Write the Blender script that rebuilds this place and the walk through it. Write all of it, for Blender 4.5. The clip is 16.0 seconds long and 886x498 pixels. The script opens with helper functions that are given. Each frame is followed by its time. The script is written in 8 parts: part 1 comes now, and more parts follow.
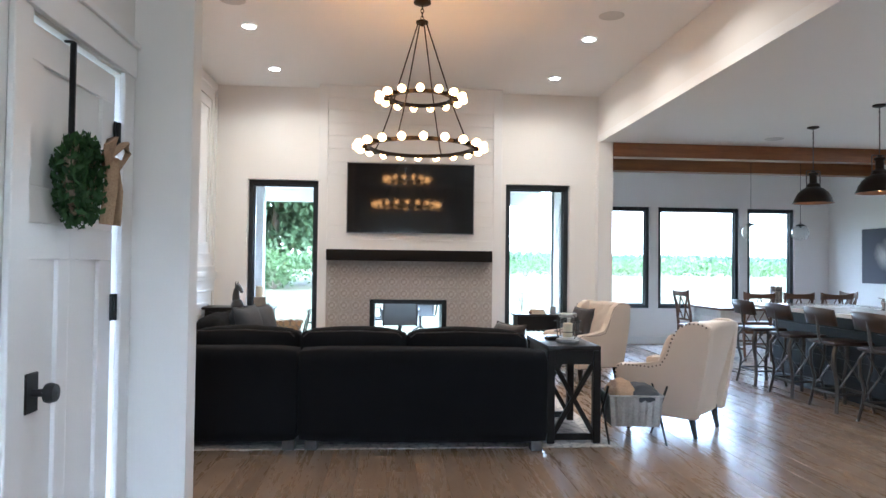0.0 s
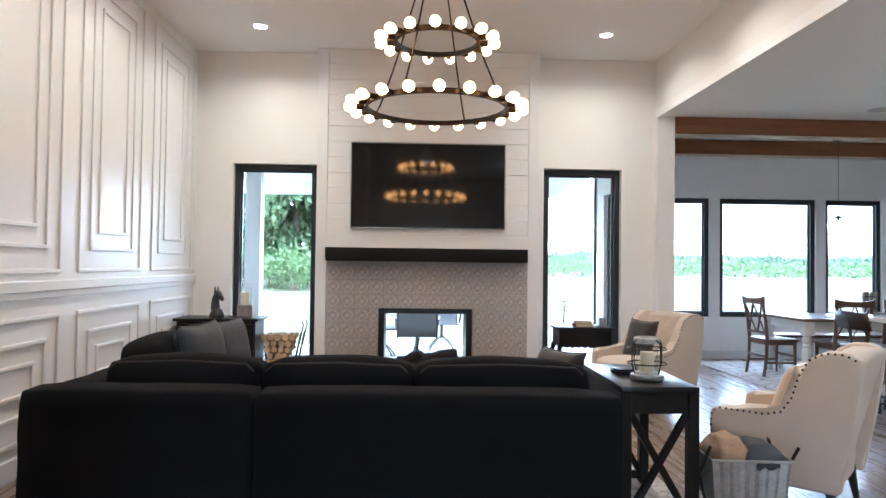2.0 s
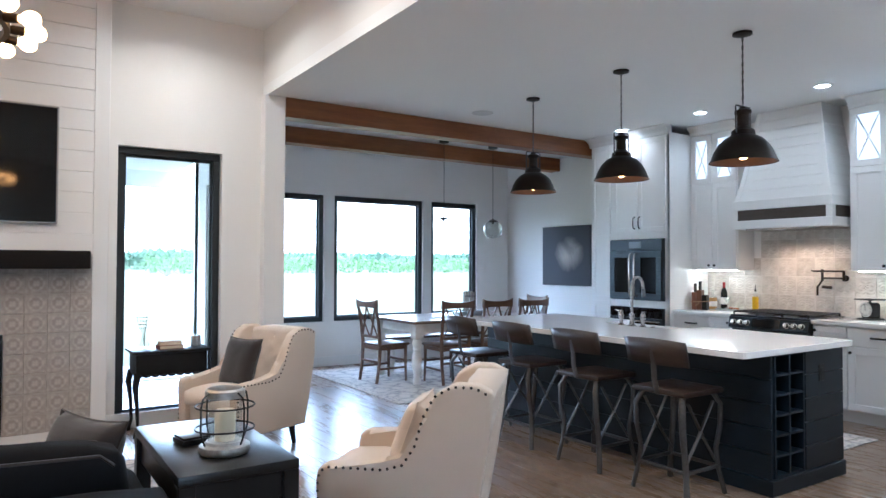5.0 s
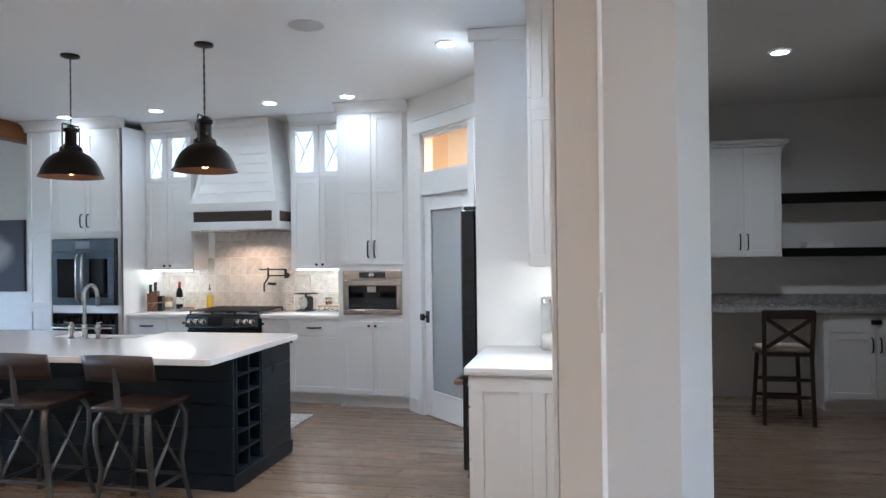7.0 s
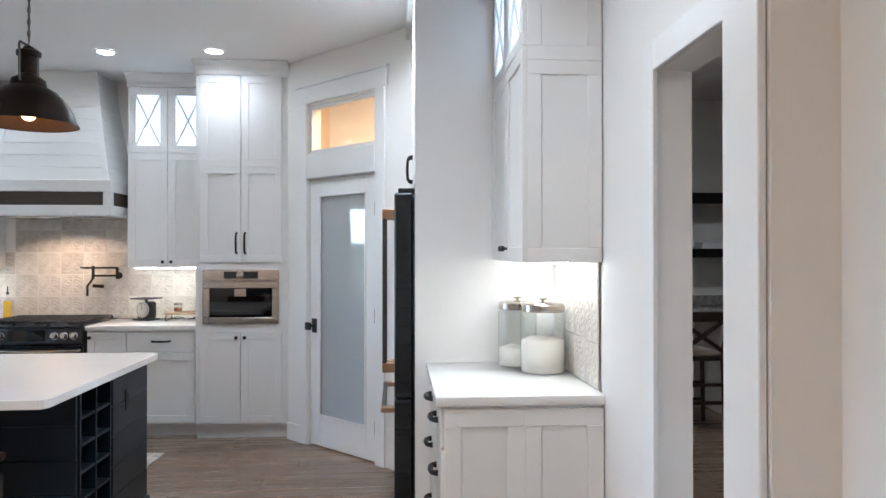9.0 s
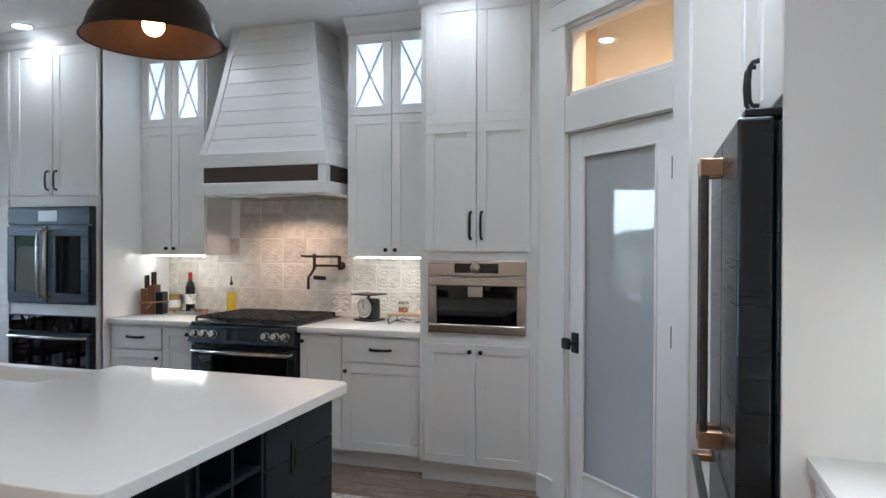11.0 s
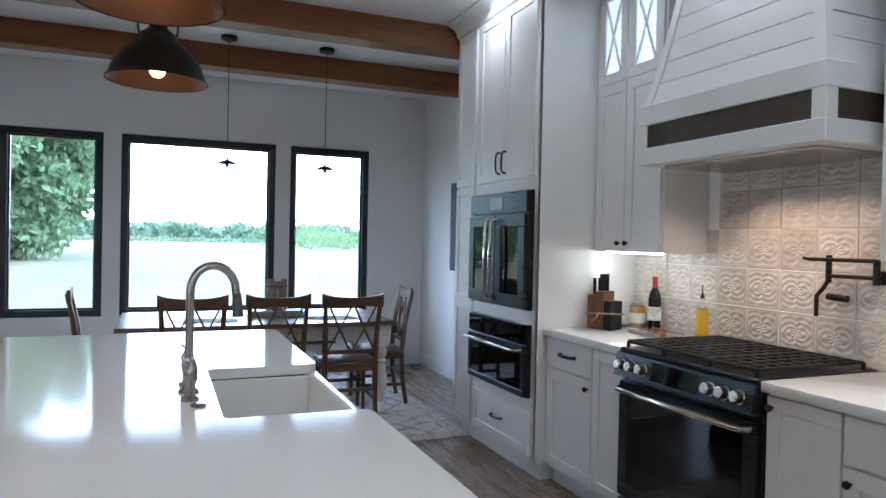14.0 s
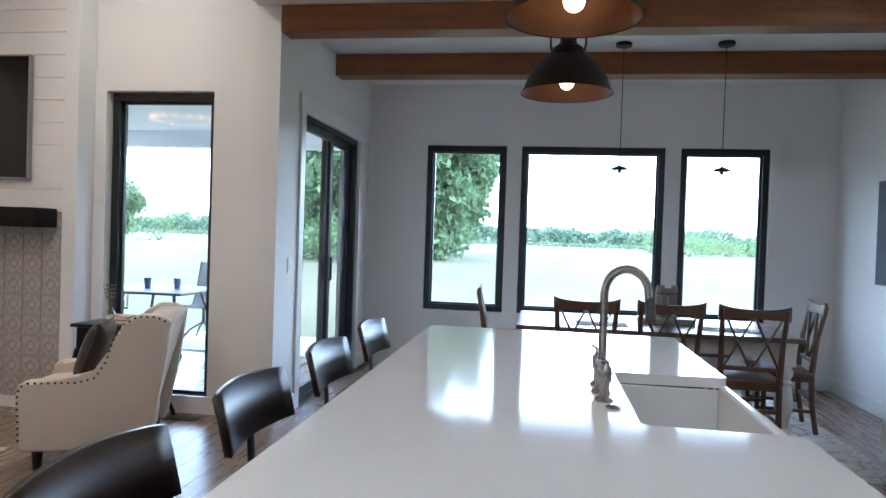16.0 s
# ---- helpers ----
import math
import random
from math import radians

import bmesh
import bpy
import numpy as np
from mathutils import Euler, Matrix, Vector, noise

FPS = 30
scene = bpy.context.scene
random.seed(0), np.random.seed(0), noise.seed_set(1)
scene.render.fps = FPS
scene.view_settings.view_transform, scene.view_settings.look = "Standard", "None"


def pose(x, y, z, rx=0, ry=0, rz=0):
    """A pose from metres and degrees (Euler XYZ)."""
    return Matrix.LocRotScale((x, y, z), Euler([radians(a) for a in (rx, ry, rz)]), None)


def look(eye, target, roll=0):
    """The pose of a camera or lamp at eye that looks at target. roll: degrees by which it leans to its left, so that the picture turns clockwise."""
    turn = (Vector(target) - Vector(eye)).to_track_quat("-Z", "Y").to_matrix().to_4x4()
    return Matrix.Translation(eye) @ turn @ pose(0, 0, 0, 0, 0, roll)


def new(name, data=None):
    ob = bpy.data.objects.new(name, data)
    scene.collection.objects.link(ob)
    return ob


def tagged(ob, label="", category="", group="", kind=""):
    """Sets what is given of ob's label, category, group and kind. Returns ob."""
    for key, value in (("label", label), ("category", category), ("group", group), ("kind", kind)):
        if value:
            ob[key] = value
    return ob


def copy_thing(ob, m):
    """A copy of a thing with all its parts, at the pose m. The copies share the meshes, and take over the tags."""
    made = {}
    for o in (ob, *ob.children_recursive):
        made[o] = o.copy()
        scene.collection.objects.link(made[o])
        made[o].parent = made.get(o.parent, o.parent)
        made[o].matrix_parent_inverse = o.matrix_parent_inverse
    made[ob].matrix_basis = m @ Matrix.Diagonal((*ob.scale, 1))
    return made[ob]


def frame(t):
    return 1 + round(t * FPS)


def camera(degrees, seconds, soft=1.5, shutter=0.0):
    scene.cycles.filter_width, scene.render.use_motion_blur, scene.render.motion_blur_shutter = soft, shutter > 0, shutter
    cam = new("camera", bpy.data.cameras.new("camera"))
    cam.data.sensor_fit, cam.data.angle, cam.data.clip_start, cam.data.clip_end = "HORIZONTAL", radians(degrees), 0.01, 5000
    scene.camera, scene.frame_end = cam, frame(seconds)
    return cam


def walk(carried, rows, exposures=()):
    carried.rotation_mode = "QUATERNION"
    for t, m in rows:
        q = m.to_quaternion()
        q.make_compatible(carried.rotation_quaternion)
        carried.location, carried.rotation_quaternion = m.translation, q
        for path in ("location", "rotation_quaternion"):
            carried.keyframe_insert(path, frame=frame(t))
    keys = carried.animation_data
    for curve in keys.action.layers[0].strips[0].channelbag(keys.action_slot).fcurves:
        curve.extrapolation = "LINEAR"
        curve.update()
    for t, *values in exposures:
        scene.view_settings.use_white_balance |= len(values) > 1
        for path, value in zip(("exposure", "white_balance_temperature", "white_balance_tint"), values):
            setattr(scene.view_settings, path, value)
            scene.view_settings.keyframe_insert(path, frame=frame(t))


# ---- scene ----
cam = camera(66.6, 16.0)
PATH = [
    (0, (0.062, -0.052, 1.337), (0.212, 1.941, 1.384), 0.7),
    (0.5, (0.032, 0.38, 1.371), (0.235, 2.369, 1.41), 0.5),
    (1, (0.056, 0.798, 1.366), (0.28, 2.786, 1.405), 0.6),
    (1.5, (0.071, 1.19, 1.355), (0.273, 3.18, 1.398), 0.6),
    (2, (0.187, 1.523, 1.35), (0.263, 3.521, 1.397), 0.7),
    (2.5, (0.415, 1.782, 1.367), (0.317, 3.779, 1.411), 0.9),
    (3, (0.563, 2.061, 1.363), (0.392, 4.053, 1.411), 1.0),
    (3.5, (0.662, 2.294, 1.364), (0.537, 4.289, 1.414), 0.8),
    (4, (0.725, 2.462, 1.372), (0.857, 4.457, 1.421), 0.6),
    (4.5, (0.739, 2.586, 1.402), (1.342, 4.492, 1.446), 0.3),
    (5, (0.742, 2.668, 1.421), (1.845, 4.336, 1.468), 0.2),
    (5.2, (0.751, 2.679, 1.435), (2.023, 4.222, 1.48), 0.1),
    (7.3, (0.703, 2.852, 1.545), (2.69, 3.084, 1.554), -0.4),
    (7.5, (0.734, 2.913, 1.539), (2.730, 3.033, 1.551), -0.1),
    (8, (0.872, 3.139, 1.513), (2.869, 3.037, 1.530), 0.2),
    (8.2, (0.978, 3.262, 1.517), (2.972, 3.1, 1.524), 0.0),
    (10.3, (2.651, 3.817, 1.464), (4.644, 3.982, 1.46), 0.2),
    (10.5, (2.787, 3.844, 1.486), (4.769, 4.112, 1.468), 0.2),
    (11, (3.191, 3.815, 1.475), (5.099, 4.415, 1.457), 0.2),
    (11.5, (3.59, 3.807, 1.443), (5.376, 4.709, 1.44), 0.5),
    (12, (3.989, 3.832, 1.453), (5.604, 5.012, 1.435), 0.6),
    (12.5, (4.392, 3.918, 1.429), (5.811, 5.327, 1.413), 0.7),
    (13, (4.761, 4.015, 1.433), (5.969, 5.608, 1.412), 0.9),
    (13.5, (5.01, 4.144, 1.42), (6.005, 5.878, 1.4), 1.1),
    (14, (5.09, 4.213, 1.415), (5.86, 6.059, 1.392), 1.2),
    (14.5, (5.083, 4.252, 1.415), (5.601, 6.183, 1.385), 1.5),
    (15, (5.051, 4.263, 1.405), (5.293, 6.248, 1.372), 1.6),
    (15.5, (5.028, 4.273, 1.401), (4.989, 6.272, 1.367), 1.8),
    (16, (4.973, 4.261, 1.405), (4.68, 6.239, 1.37), 1.9),
]
EXPOSURES = [(0, 4.7, 4950, 5), (1.5, 4.7, 4950, 5), (3, 4.45, 5150, 5), (4, 4.6, 4850, 5), (5.2, 4.65, 4750, 5), (8, 4.7, 4950, 5), (10.3, 4.5, 5050, 5), (12.5, 3.95, 5100, 5), (14.5, 4.25, 4950, 5), (16, 4.2, 4950, 5)]
SKY, CAN, BULBS, LITES, HOODLIGHT = 0.15, 0.85, 0.95, 0.045, 0.13
walk(cam, [(t, look(eye, target, roll)) for t, eye, target, roll in PATH], EXPOSURES)

# ---- world and large lights ----
world = bpy.data.worlds.new("overcast_sky")
scene.world = world
world.use_nodes = True
wn, wl = world.node_tree.nodes, world.node_tree.links
sky = wn.new("ShaderNodeTexSky")
sky.sky_type, sky.sun_disc = "NISHITA", False
sky.sun_elevation, sky.sun_rotation = radians(58), radians(150)
sky.air_density, sky.dust_density, sky.ozone_density = 1.0, 1.0, 1.0
# thin white cloud: the sky's colour is pulled toward grey
veil = wn.new("ShaderNodeHueSaturation")
veil.inputs["Saturation"].default_value = 0.35
wl.new(sky.outputs[0], veil.inputs["Color"])
wl.new(veil.outputs[0], wn["Background"].inputs["Color"])
wn["Background"].inputs["Strength"].default_value = SKY
sun = new("sun", bpy.data.lights.new("sun", "SUN"))
sun.data.energy, sun.data.angle, sun.data.color = 0.5, radians(12), (1, 0.96, 0.9)
sun.matrix_world = look((0, 0, 30), (10, 17, 2))


def lamp(name, x, y, z, watts, size, colour, spread=150):
    ob = new(name, bpy.data.lights.new(name, "AREA"))
    ob.data.shape, ob.data.size, ob.data.energy, ob.data.color = "DISK", size, watts, colour
    ob.data.spread = radians(spread)
    ob.matrix_world = pose(x, y, z)
    return ob


WARM, SOFT = (1.0, 0.72, 0.44), (1.0, 0.86, 0.7)
LIVING_CANS = [(-1.39, 6.73), (-1.39, 8.2), (2.06, 6.73), (2.06, 8.2), (-1.39, 5.2), (2.06, 5.2)]
KITCHEN_CANS = [(6.88, 5.8), (6.91, 7.08), (6.95, 8.2), (6.8, 4.97), (5.44, 3.73), (3.7, 3.75)]
for x, y in LIVING_CANS:
    lamp("can_light", x, y, 3.664, CAN * 0.85, 0.11, (1.0, 0.77, 0.54))
for i, (x, y) in enumerate(KITCHEN_CANS):
    lamp("can_light", x, y, 3.014, CAN * (0.11 if i < 4 else 0.75), 0.11, (1.0, 0.91, 0.8))
lamp("can_light", 6.26, 1.3, 3.014, CAN * 0.55, 0.11, SOFT)
# unseen fill lamps, added behind the camera to brighten hall and passage
ADDED_HALL_CANS = [(0.4, 1.2), (0.4, -1.2), (2.0, 0.6)]
for x, y in ADDED_HALL_CANS:
    lamp("can_light", x, y, 3.664, CAN * 0.4, 0.11, SOFT)
for y in (6.3, 6.6):
    lamp("hood_light", 7.56, y, 1.79, HOODLIGHT, 0.05, (1.0, 0.62, 0.36), 130)


# ---- materials ----
def nodes_of(name):
    m = bpy.data.materials.new(name)
    m.use_nodes = True
    n, l = m.node_tree.nodes, m.node_tree.links
    return m, n, l, n["Principled BSDF"]


def mat(name, col, rough=0.5, metal=0.0, var=0.08, scale=3.0, fine=60.0, bump=0.04, stretch=(1, 1, 1), obj_var=0.0,
        rough_var=0.1, coat=0.0, sheen=0.0, dark=None, dark_amount=0.0):
    """Plain paint, cloth, stone or metal: broad and fine unevenness of colour, gloss and relief, in metres."""
    m, n, l, p = nodes_of(name)
    tc = n.new("ShaderNodeTexCoord")
    mp = n.new("ShaderNodeMapping")
    mp.inputs["Scale"].default_value = stretch
    l.new(tc.outputs["Object"], mp.inputs[0])
    big = n.new("ShaderNodeTexNoise")
    big.inputs["Scale"].default_value, big.inputs["Detail"].default_value = scale, 5
    small = n.new("ShaderNodeTexNoise")
    small.inputs["Scale"].default_value, small.inputs["Detail"].default_value = fine, 3
    l.new(mp.outputs[0], big.inputs["Vector"]), l.new(mp.outputs[0], small.inputs["Vector"])
    add = n.new("ShaderNodeMath")
    add.operation = "ADD"
    l.new(big.outputs["Fac"], add.inputs[0]), l.new(small.outputs["Fac"], add.inputs[1])
    rng = n.new("ShaderNodeMapRange")
    rng.inputs["From Min"].default_value, rng.inputs["From Max"].default_value = 0.6, 1.4
    rng.inputs["To Min"].default_value, rng.inputs["To Max"].default_value = 1 - var, 1 + var
    l.new(add.outputs[0], rng.inputs["Value"])
    value = rng.outputs[0]
    if obj_var:
        info = n.new("ShaderNodeObjectInfo")
        r2 = n.new("ShaderNodeMapRange")
        r2.inputs["To Min"].default_value, r2.inputs["To Max"].default_value = 1 - obj_var, 1 + obj_var
        l.new(info.outputs["Random"], r2.inputs["Value"])
        mul = n.new("ShaderNodeMath")
        mul.operation = "MULTIPLY"
        l.new(value, mul.inputs[0]), l.new(r2.outputs[0], mul.inputs[1])
        value = mul.outputs[0]
    mix = n.new("ShaderNodeMix")
    mix.data_type, mix.blend_type = "RGBA", "MULTIPLY"
    mix.inputs["Factor"].default_value = 1
    mix.inputs["A"].default_value = (*col, 1)
    l.new(value, mix.inputs["B"])
    out = mix.outputs["Result"]
    if dark:
        ramp = n.new("ShaderNodeMapRange")
        ramp.inputs["From Min"].default_value, ramp.inputs["From Max"].default_value = 0.5, 0.66
        ramp.inputs["To Max"].default_value = dark_amount
        l.new(big.outputs["Fac"], ramp.inputs["Value"])
        mx = n.new("ShaderNodeMix")
        mx.data_type = "RGBA"
        l.new(ramp.outputs[0], mx.inputs["Factor"]), l.new(out, mx.inputs["A"])
        mx.inputs["B"].default_value = (*dark, 1)
        out = mx.outputs["Result"]
    l.new(out, p.inputs["Base Color"])
    rr = n.new("ShaderNodeMapRange")
    rr.inputs["To Min"].default_value, rr.inputs["To Max"].default_value = max(0.02, rough - rough_var), min(1, rough + rough_var)
    l.new(big.outputs["Fac"], rr.inputs["Value"]), l.new(rr.outputs[0], p.inputs["Roughness"])
    p.inputs["Metallic"].default_value = metal
    p.inputs["Coat Weight"].default_value = coat
    p.inputs["Sheen Weight"].default_value = sheen
    if bump:
        b = n.new("ShaderNodeBump")
        b.inputs["Strength"].default_value, b.inputs["Distance"].default_value = bump, 0.01
        l.new(small.outputs["Fac"], b.inputs["Height"]), l.new(b.outputs[0], p.inputs["Normal"])
    return m


def wood(name, light, dark, rough=0.45, along="Y", grain=1.0, obj_var=0.15, coat=0.0, bump=0.12):
    """Long grain along one axis, with broad streaks, fine fibres and a tone of its own for each piece."""
    m, n, l, p = nodes_of(name)
    tc, info = n.new("ShaderNodeTexCoord"), n.new("ShaderNodeObjectInfo")
    off = n.new("ShaderNodeVectorMath")
    off.operation = "ADD"
    sc = n.new("ShaderNodeVectorMath")
    sc.operation = "SCALE"
    sc.inputs[0].default_value, = ((37.0, 91.0, 53.0),)
    l.new(info.outputs["Random"], sc.inputs["Scale"])
    l.new(tc.outputs["Object"], off.inputs[0]), l.new(sc.outputs[0], off.inputs[1])
    mp = n.new("ShaderNodeMapping")
    mp.inputs["Scale"].default_value = [1.2 * grain if a == along else 14 * grain for a in "XYZ"]
    l.new(off.outputs[0], mp.inputs[0])
    streak, fibre = n.new("ShaderNodeTexNoise"), n.new("ShaderNodeTexNoise")
    streak.inputs["Scale"].default_value, streak.inputs["Detail"].default_value, streak.inputs["Distortion"].default_value = 1.0, 6, 0.6
    fibre.inputs["Scale"].default_value, fibre.inputs["Detail"].default_value = 9.0, 4
    l.new(mp.outputs[0], streak.inputs["Vector"]), l.new(mp.outputs[0], fibre.inputs["Vector"])
    ramp = n.new("ShaderNodeValToRGB")
    ramp.color_ramp.elements[0].position, ramp.color_ramp.elements[1].position = 0.32, 0.68
    ramp.color_ramp.elements[0].color, ramp.color_ramp.elements[1].color = (*dark, 1), (*light, 1)
    mixv = n.new("ShaderNodeMath")
    mixv.operation = "MULTIPLY_ADD"
    mixv.inputs[1].default_value, mixv.inputs[2].default_value = 0.35, 0.0
    l.new(fibre.outputs["Fac"], mixv.inputs[0])
    m2 = n.new("ShaderNodeMath")
    m2.operation = "MULTIPLY_ADD"
    m2.inputs[1].default_value = 0.65
    l.new(streak.outputs["Fac"], m2.inputs[0]), l.new(mixv.outputs[0], m2.inputs[2])
    l.new(m2.outputs[0], ramp.inputs[0])
    tone = n.new("ShaderNodeMapRange")
    tone.inputs["To Min"].default_value, tone.inputs["To Max"].default_value = 1 - obj_var, 1 + obj_var
    l.new(info.outputs["Random"], tone.inputs["Value"])
    mul = n.new("ShaderNodeMix")
    mul.data_type, mul.blend_type = "RGBA", "MULTIPLY"
    mul.inputs["Factor"].default_value = 1
    l.new(ramp.outputs[0], mul.inputs["A"]), l.new(tone.outputs[0], mul.inputs["B"])
    l.new(mul.outputs["Result"], p.inputs["Base Color"])
    rr = n.new("ShaderNodeMapRange")
    rr.inputs["To Min"].default_value, rr.inputs["To Max"].default_value = rough + 0.12, rough - 0.1
    l.new(m2.outputs[0], rr.inputs["Value"]), l.new(rr.outputs[0], p.inputs["Roughness"])
    p.inputs["Coat Weight"].default_value = coat
    b = n.new("ShaderNodeBump")
    b.inputs["Strength"].default_value, b.inputs["Distance"].default_value = bump, 0.004
    l.new(m2.outputs[0], b.inputs["Height"]), l.new(b.outputs[0], p.inputs["Normal"])
    return m


def glow(name, col, strength):
    m, n, l, p = nodes_of(name)
    p.inputs["Base Color"].default_value = (*col, 1)
    p.inputs["Emission Color"].default_value = (*col, 1)
    p.inputs["Emission Strength"].default_value = strength
    return m


def glass(name, tint=(1, 1, 1), rough=0.0, power=5.0):
    """A thin pane: clear, with a Fresnel gloss."""
    m, n, l, p = nodes_of(name)
    n.remove(p)
    clear, gloss, mix, lw = n.new("ShaderNodeBsdfTransparent"), n.new("ShaderNodeBsdfGlossy"), n.new("ShaderNodeMixShader"), n.new("ShaderNodeLayerWeight")
    clear.inputs[0].default_value = (*tint, 1)
    gloss.inputs["Roughness"].default_value = rough
    steep, low = n.new("ShaderNodeMath"), n.new("ShaderNodeMath")
    steep.operation, low.operation = "POWER", "MULTIPLY_ADD"
    steep.inputs[1].default_value, low.inputs[1].default_value, low.inputs[2].default_value = power, 0.7, 0.03
    l.new(lw.outputs["Facing"], steep.inputs[0]), l.new(steep.outputs[0], low.inputs[0])
    l.new(low.outputs[0], mix.inputs[0]), l.new(clear.outputs[0], mix.inputs[1]), l.new(gloss.outputs[0], mix.inputs[2])
    l.new(mix.outputs[0], n["Material Output"].inputs["Surface"])
    return m


def frosted(name):
    m, n, l, p = nodes_of(name)
    p.inputs["Base Color"].default_value = (0.52, 0.56, 0.59, 1)
    p.inputs["Roughness"].default_value = 0.03
    p.inputs["Transmission Weight"].default_value = 0.25
    p.inputs["Coat Weight"].default_value = 0.1
    p.inputs["Coat Roughness"].default_value = 0.0
    return m


WALL = mat("warm_white_wall_paint", (0.80, 0.78, 0.75), 0.62, var=0.015, scale=0.7, fine=220, bump=0.03)
CEIL = mat("ceiling_paint", (0.84, 0.835, 0.825), 0.75, var=0.015, scale=0.7, fine=160, bump=0.04)
TRIM = mat("white_trim_paint", (0.79, 0.785, 0.775), 0.34, var=0.015, scale=2, fine=90, bump=0.015)
CABINET = mat("white_cabinet_paint", (0.79, 0.785, 0.775), 0.36, var=0.012, scale=2, fine=90, bump=0.012)
BLACKFRAME = mat("black_window_frame", (0.014, 0.017, 0.02), 0.38, var=0.1, bump=0.01)
BEAM = wood("stained_pine_beam", (0.27, 0.105, 0.03), (0.15, 0.05, 0.014), 0.42, "X", 0.8, 0.06)
PLANK = wood("oak_floor_plank", (0.25, 0.18, 0.125), (0.15, 0.104, 0.072), 0.27, "Y", 1.0, 0.16, bump=0.05)
SUBFLOOR = mat("floor_joint_dark", (0.08, 0.056, 0.04), 0.8)
SOFA = mat("charcoal_sofa_fabric", (0.008, 0.0085, 0.01), 0.95, var=0.22, scale=5, fine=420, bump=0.25, sheen=0.015)
PILLOW = mat("slate_pillow_fabric", (0.045, 0.052, 0.062), 0.9, var=0.25, scale=8, fine=380, bump=0.25, sheen=0.08)
BROWNPILLOW = mat("dark_brown_pillow_fabric", (0.022, 0.016, 0.014), 0.85, var=0.25, scale=7, fine=300, bump=0.2, sheen=0.3)
CREAM = mat("cream_linen_upholstery", (0.62, 0.52, 0.42), 0.85, var=0.05, scale=4, fine=500, bump=0.15, sheen=0.15)
BLACKWOOD = mat("black_painted_wood", (0.006, 0.0055, 0.0055), 0.34, var=0.2, scale=6, fine=70, bump=0.05)
MANTEL = mat("dark_mantel_wood", (0.009, 0.0075, 0.007), 0.7, var=0.3, scale=4, fine=60, bump=0.25, stretch=(1, 8, 8))
BRONZE = mat("oil_rubbed_bronze", (0.03, 0.024, 0.02), 0.42, 0.85, var=0.2, fine=90, bump=0.04)
BRONZE_IN = mat("pendant_inner_copper", (0.20, 0.11, 0.065), 0.38, 0.7, var=0.15, fine=60, bump=0.05)
HARDWARE = mat("matte_black_hardware", (0.012, 0.012, 0.012), 0.4, 0.4, var=0.1, bump=0.01)
QUARTZ = mat("white_quartz_top", (0.80, 0.79, 0.775), 0.09, var=0.02, scale=1.5, fine=30, bump=0.0, rough_var=0.02, dark=(0.6, 0.58, 0.56), dark_amount=0.12)
NAVY = mat("navy_black_island_paint", (0.007, 0.0125, 0.019), 0.34, var=0.12, fine=80, bump=0.02)
STEEL = mat("brushed_stainless", (0.5, 0.45, 0.4), 0.24, 1.0, var=0.06, scale=2, fine=40, bump=0.03, stretch=(1, 1, 60))
BLACKSTEEL = mat("black_stainless", (0.05, 0.055, 0.062), 0.3, 0.9, var=0.08, scale=2, fine=40, bump=0.02, stretch=(1, 1, 60))
BLACKGLASS = mat("black_oven_glass", (0.004, 0.004, 0.005), 0.04, var=0.05, bump=0.0, rough_var=0.01)
IRON = mat("black_cast_iron", (0.012, 0.012, 0.013), 0.6, 0.2, var=0.2, fine=150, bump=0.15)
# matt cloth, stain and paint throw back little light of their own
for dull, level in ((SOFA, 0.1), (MANTEL, 0.15), (NAVY, 0.28), (BLACKWOOD, 0.3)):
    dull.node_tree.nodes["Principled BSDF"].inputs["Specular IOR Level"].default_value = level
GLASS = glass("window_glass")
GLOBE = glass("globe_glass", (0.93, 0.96, 0.96), 0.0, 1.6)
CLEAR = glass("clear_glass", (0.95, 0.97, 0.965), 0.0, 2.6)
FROST = frosted("frosted_door_glass")
BULB = glow("lit_bulb", (1.0, 0.44, 0.12), BULBS)
CANLIT = glow("lit_downlight", (1.0, 0.93, 0.82), 3.0)
UNDERLIT = glow("lit_cabinet_strip", (1.0, 0.86, 0.66), 1.9)
SCREEN = mat("tv_screen_black", (0.004, 0.004, 0.005), 0.07, var=0.05, bump=0.0, rough_var=0.01)
RAILWOOD = wood("brown_chair_wood", (0.16, 0.085, 0.045), (0.07, 0.036, 0.02), 0.4, "X", 2.0, 0.1)
SEATWOOD = wood("dark_stool_seat_wood", (0.04, 0.023, 0.015), (0.016, 0.009, 0.007), 0.36, "Y", 2.0, 0.1)
GUNMETAL = mat("gunmetal_stool_steel", (0.11, 0.107, 0.104), 0.36, 0.85, var=0.25, scale=9, fine=60, bump=0.05)
TABLEWHITE = mat("distressed_white_paint", (0.72, 0.70, 0.66), 0.5, var=0.08, scale=9, fine=40, bump=0.08, dark=(0.4, 0.33, 0.26), dark_amount=0.25)
TABLETOP = wood("worn_brown_tabletop", (0.20, 0.12, 0.075), (0.10, 0.06, 0.04), 0.28, "X", 1.2, 0.12)
CANDLE = mat("ivory_wax", (0.78, 0.70, 0.54), 0.45, var=0.05, bump=0.03)
DARKCARVE = mat("dark_resin_carving", (0.02, 0.017, 0.015), 0.42, var=0.3, scale=20, fine=80, bump=0.2)
LOGEND = wood("cut_log_end", (0.62, 0.44, 0.25), (0.42, 0.27, 0.14), 0.75, "Y", 3.0, 0.15)
